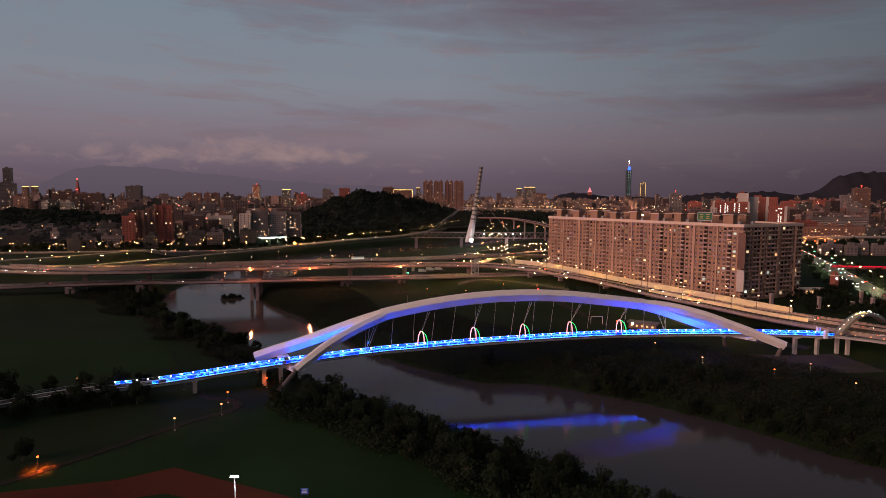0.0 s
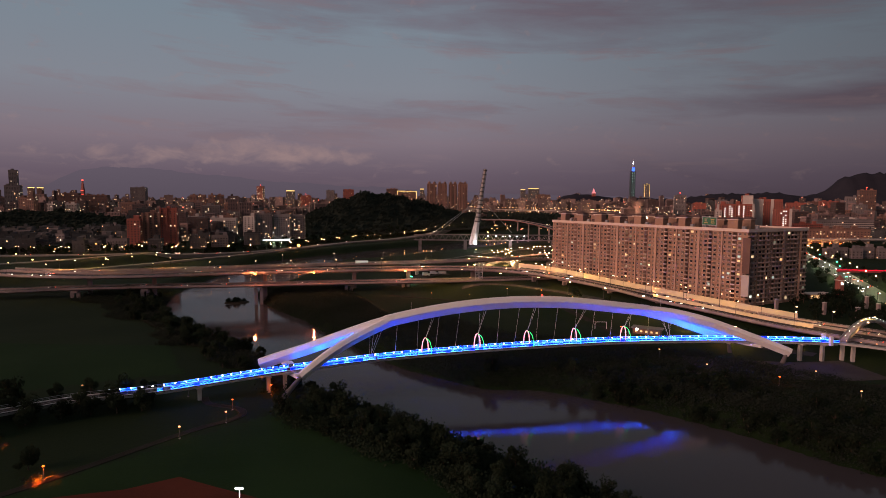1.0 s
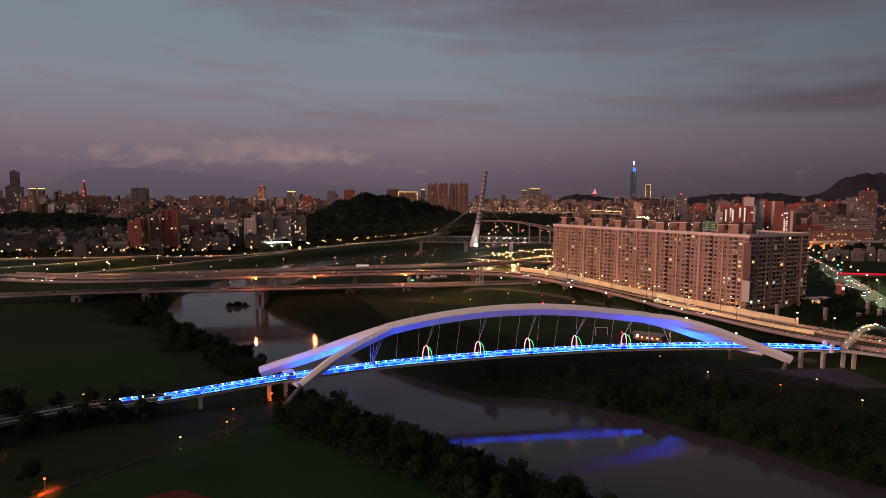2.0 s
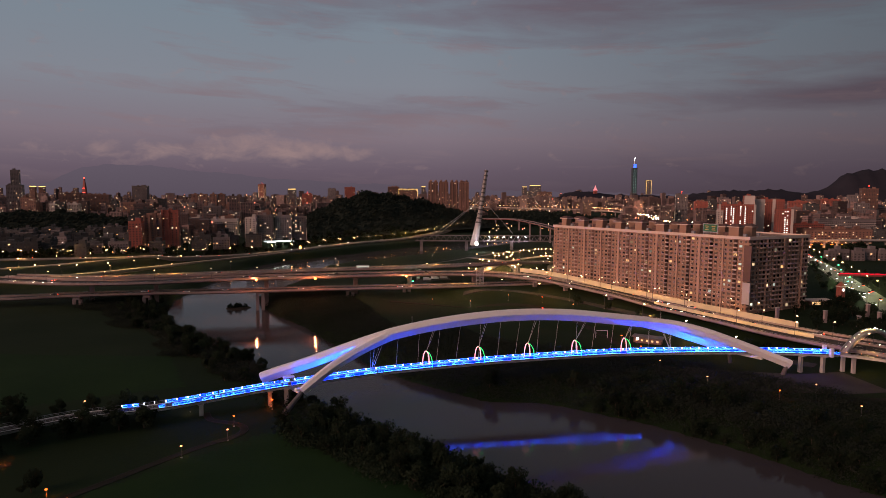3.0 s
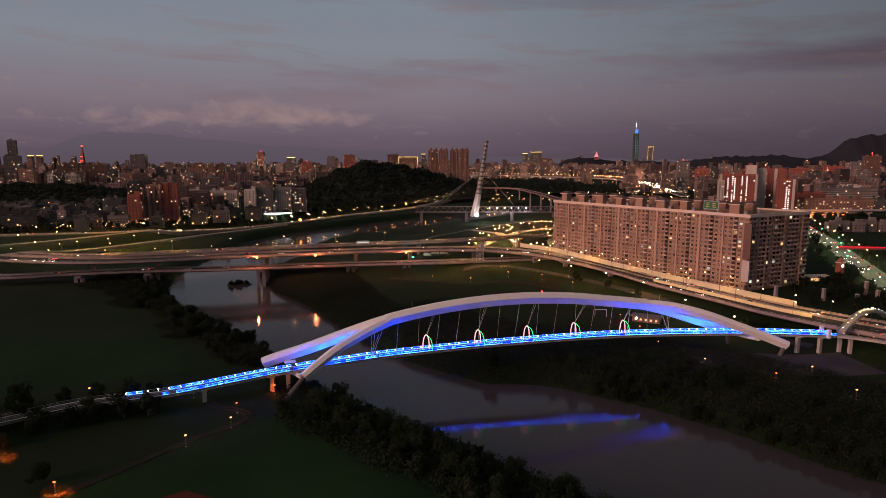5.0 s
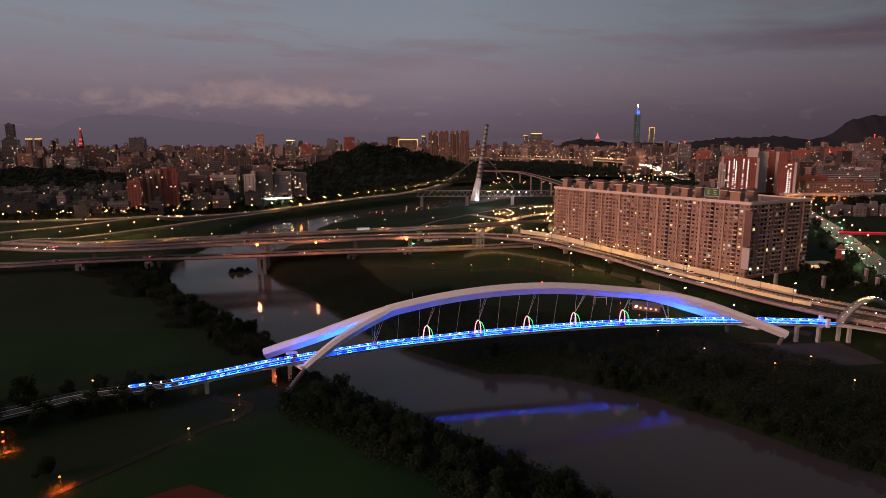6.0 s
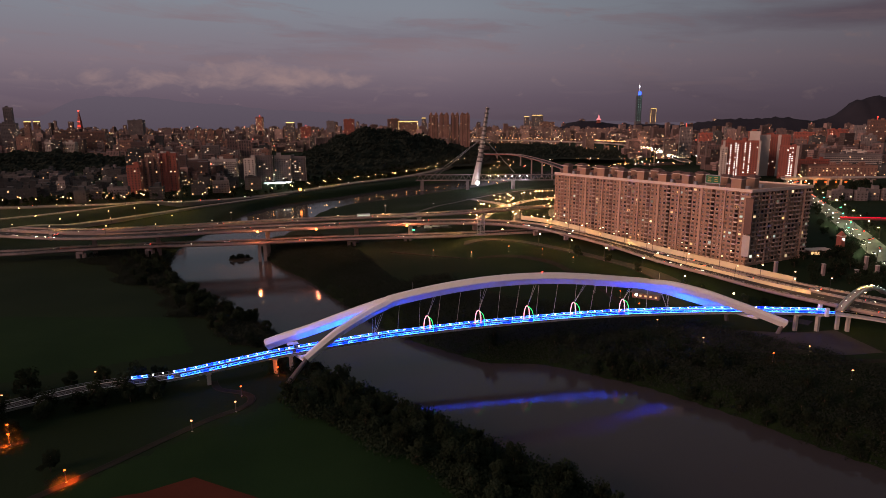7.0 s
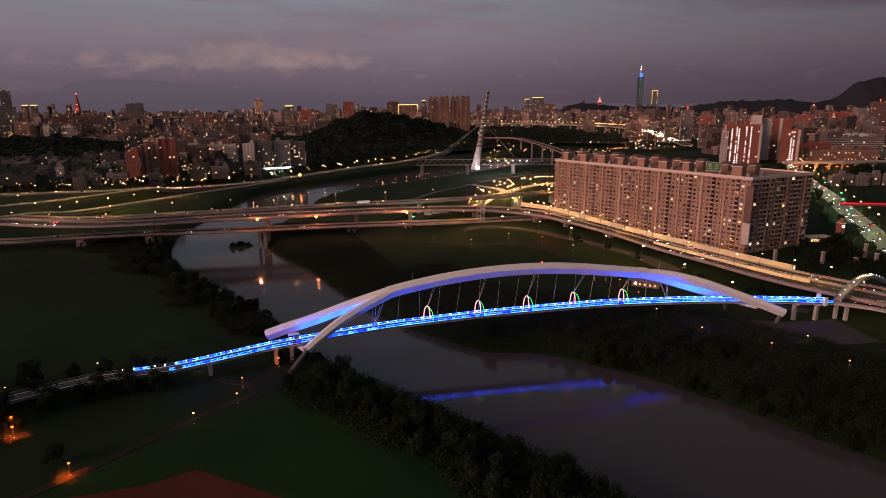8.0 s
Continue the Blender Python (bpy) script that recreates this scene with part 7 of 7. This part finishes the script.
LEFT, RIGHT = (-1, 1)
plant_band(190, -75, 120, 70, 262, 9, 38, LEFT, 0.5, 0.95, "left bank trees")
plant_band(84, -260, -88, 285, 520, 4, 34, LEFT, 0.6, 1.05, "left bank trees")
for x, y, s in ((-113, 228, 1.1), (-121, 225, 1.2), (-129, 222, 1.2), (-137, 217, 1.2), (-146, 211, 1.1), (-125, 241, 1.1), (-117, 244, 1.0), (-138, 238, 1.1), (-118, 236, 1.0), (-112, 231, 0.9), (-126, 230, 1.0), (-135, 226, 1.0), (-146, 214, 1.1), (-160, 208, 1.1), (-172, 214, 1.2), (-184, 205, 1.2), (-150, 236, 0.9), (-178, 228, 1.1), (-200, 222, 1.2), (-215, 230, 1.2), (-122, 176, 0.8), (-150, 200, 0.8), (-158, 198, 1.2), (-166, 196, 1.2), (-176, 196, 1.3), (-188, 212, 1.3), (-194, 200, 1.3), (-206, 208, 1.3), (-165, 232, 1.1), (-190, 226, 1.2), (-222, 216, 1.3), (-168, 186, 1.0), (-157, 222, 1.1),
                (-172, 522, 1.25), (-177, 517, 0.95), (-167, 524, 0.7), (100, 440, 0.9), (118, 424, 0.8), (152, 372, 1.0), (158, 362, 0.8), (176, 344, 0.9), (182, 335, 0.8), (190, 326, 0.8), (131, 400, 0.8)):
    plant(x, y, s, "park trees")


mud = Form()
mud.ball((-171, 520, -28.2), 13, 14, 0.16)
tagged(part("mud_bar", mud, M["soil"], smooth=True), "low mud bar with bushes in the river", "mud bar", kind="structure")


def tree_mass(name, label, spots):
    """Many trees too far to tell apart, joined: trunks in one mesh, leaves in another."""
    t = thing(name, label, "trees")
    wood, leaf = Form(), Form()
    for x, y, s in spots:
        k = kinds[rr.randrange(len(kinds))]
        m = pose(x, y, gz(x, y), 0, 0, rr.uniform(0, 360)) @ Matrix.Scale(s, 4)
        for c in k.children:
            if c.data.materials[0] == M["bark"]:
                wood.add([m @ v.co for v in c.data.vertices], [tuple(p.vertices) for p in c.data.polygons])
                continue
            # every third leaf, half as large again
            vs = c.data.vertices
            for q in range(0, len(vs) - 3, 12):
                mid = (vs[q].co + vs[q + 2].co) / 2
                leaf.add([m @ (mid + (vs[q + n].co - mid) * 1.55) for n in range(4)], [(0, 1, 2, 3)])
    part("trunk", wood, M["bark"], t, kind="stuff")
    part("crown", leaf, M["leaf"], t, kind="stuff")


spots = []
while len(spots) < 60:
    x, y = rr.uniform(222, 330), rr.uniform(352, 470)
    if (x - 205.7) * 0.43 - (y - 407.6) * 0.9 > 4 and abs((x - 311) - (y - 420) * 0.36) > 13 and (x - 214) * 0.75 + (y - 350) * 0.66 > 14:
        spots.append((x, y, rr.uniform(0.5, 0.95)))
def band_spots(n, x0, x1, y0, y1, d0, d1, s0, s1):
    """Places on the right bank within a range of distances from the water."""
    found = []
    while len(found) < n:
        x, y = rr.uniform(x0, x1), rr.uniform(y0, y1)
        d, s = river_gap(np.float64(x), np.float64(y))
        if d0 < d < d1 and s > 0:
            found.append((x, y, rr.uniform(s0, s1)))
    return found


tree_mass("right_bank_trees", "dark low trees leaning over the water's edge", band_spots(60, 0, 240, 120, 300, 6, 44, 0.4, 0.85) + band_spots(95, 40, 240, 110, 275, 1, 9, 0.4, 0.75))
tree_mass("garden_trees", "dark garden trees crowded beside the apartment block", spots)
spots = []
for k in range(110):
    i = rr.randrange(4, len(av) - 2)
    p = av[i] + side_of(av, i) * rr.choice((-13.5, 13.5, -15, 15, 19, -19, 26, -25)) + Vector((rr.uniform(-4, 4), rr.uniform(-4, 4), 0))
    spots.append((p.x, p.y, rr.uniform(0.5, 0.95)))
tree_mass("apron_trees", "dark bushes and trees beside the paved apron", [(x, 286 - 0.85 * (x - 200) - rr.uniform(0, 46), rr.uniform(0.5, 0.9)) for x in [rr.uniform(200, 262) for k in range(60)]])
tree_mass("station_trees", "dark trees between the meadow houses and the railway", [(rr.uniform(560, 720), rr.uniform(800, 885), rr.uniform(0.9, 1.5)) for k in range(70)])
tree_mass("avenue_trees", "rows of street trees along the avenue", spots)
spots = []
for k in range(240):
    i = rr.randrange(4, len(xw) - 10)
    p = xw[i] + side_of(xw, i) * rr.uniform(-64, -15)
    spots.append((p.x, p.y, rr.uniform(0.7, 1.3)))
tree_mass("expressway_trees", "dark trees behind the riverside expressway", spots)


def scrub(name, label, n, cond, x0, x1, y0, y1, size, mat, seed):
    """Low tangled growth: clumps of leaf blades on the ground."""
    rs = np.random.RandomState(seed)
    x, y = rs.uniform(x0, x1, n * 14), rs.uniform(y0, y1, n * 14)
    d, s = river_gap(x, y)
    ok = cond(d, s, x, y)
    x, y = x[ok][:n], y[ok][:n]
    z = ground_z(x, y)
    f = Form()
    for px, py, pz in zip(x.tolist(), y.tolist(), z.tolist()):
        k = rs.uniform(0.6, 1.5) * size
        for q in range(22):
            c = Vector((px, py, pz)) + Vector((rs.normal() * k * 0.7, rs.normal() * k * 0.7, abs(rs.normal()) * k * 0.55))
            a = Vector(rs.normal(size=3)).normalized() * k * rs.uniform(0.10, 0.22)
            b = a.orthogonal().normalized() * a.length * 0.8
            f.add([c - a, c - b, c + a, c + b], [(0, 1, 2, 3)])
    tagged(part(name, f, M[mat]), label, "scrub", kind="stuff")


scrub("bank_scrub", "tangled dark scrub along the water's edge", 7000, lambda d, s, x, y: (d > 0) & (d < 24), -260, 260, 90, 560, 1.5, "scrub", 4)
scrub("reed_bed", "rough reeds and bushes on the wide right bank", 9000, lambda d, s, x, y: (s > 0) & (d > 2) & (d < 75) & (y < 420), -20, 260, 100, 420, 1.7, "scrub", 5)
scrub("bank_thicket", "dark thicket behind the left bank's trees", 3000, lambda d, s, x, y: (s < 0) & (d > 18) & (d < 30 + 7 * np.sin(x * 0.11) + 5 * np.sin(y * 0.23) + 24 * np.clip((y - 380) / 90, 0, 1)) & (y > 290), -330, -80, 290, 520, 1.7, "scrub", 9)
scrub("pale_reeds", "pale reeds on the left bank upstream", 900, lambda d, s, x, y: (s < 0) & (d > 4) & (d < 30) & (y > 290), -230, -90, 290, 470, 1.5, "pale_scrub", 6)
scrub("far_bank_scrub", "dark rough growth on the far bank below the viaduct", 6000, lambda d, s, x, y: (s > 0) & (d > 1) & (d < 58 + 14 * np.sin(x * 0.05)) & (y > 360), -190, 40, 360, 580, 1.6, "scrub", 12)
scrub("lamp_bushes", "low bushes round the orange park lamps", 60, lambda d, s, x, y: (np.hypot(x + 148, y - 190) < 5.5) | (np.hypot(x + 152, y - 199) < 4) | (np.hypot(x + 118, y - 170) < 3.2), -158, -110, 164, 206, 1.1, "scrub", 15)
scrub("bank_thicket", "dark bushes crowded between the bank's trees", 3600, lambda d, s, x, y: (s < 0) & (d > 5) & (d < 39 + 3 * np.sin(x * 0.21)) & (y < 262) & (np.hypot(x + 66, y - 245) > 13), -75, 130, 60, 262, 2.1, "leaf", 21)
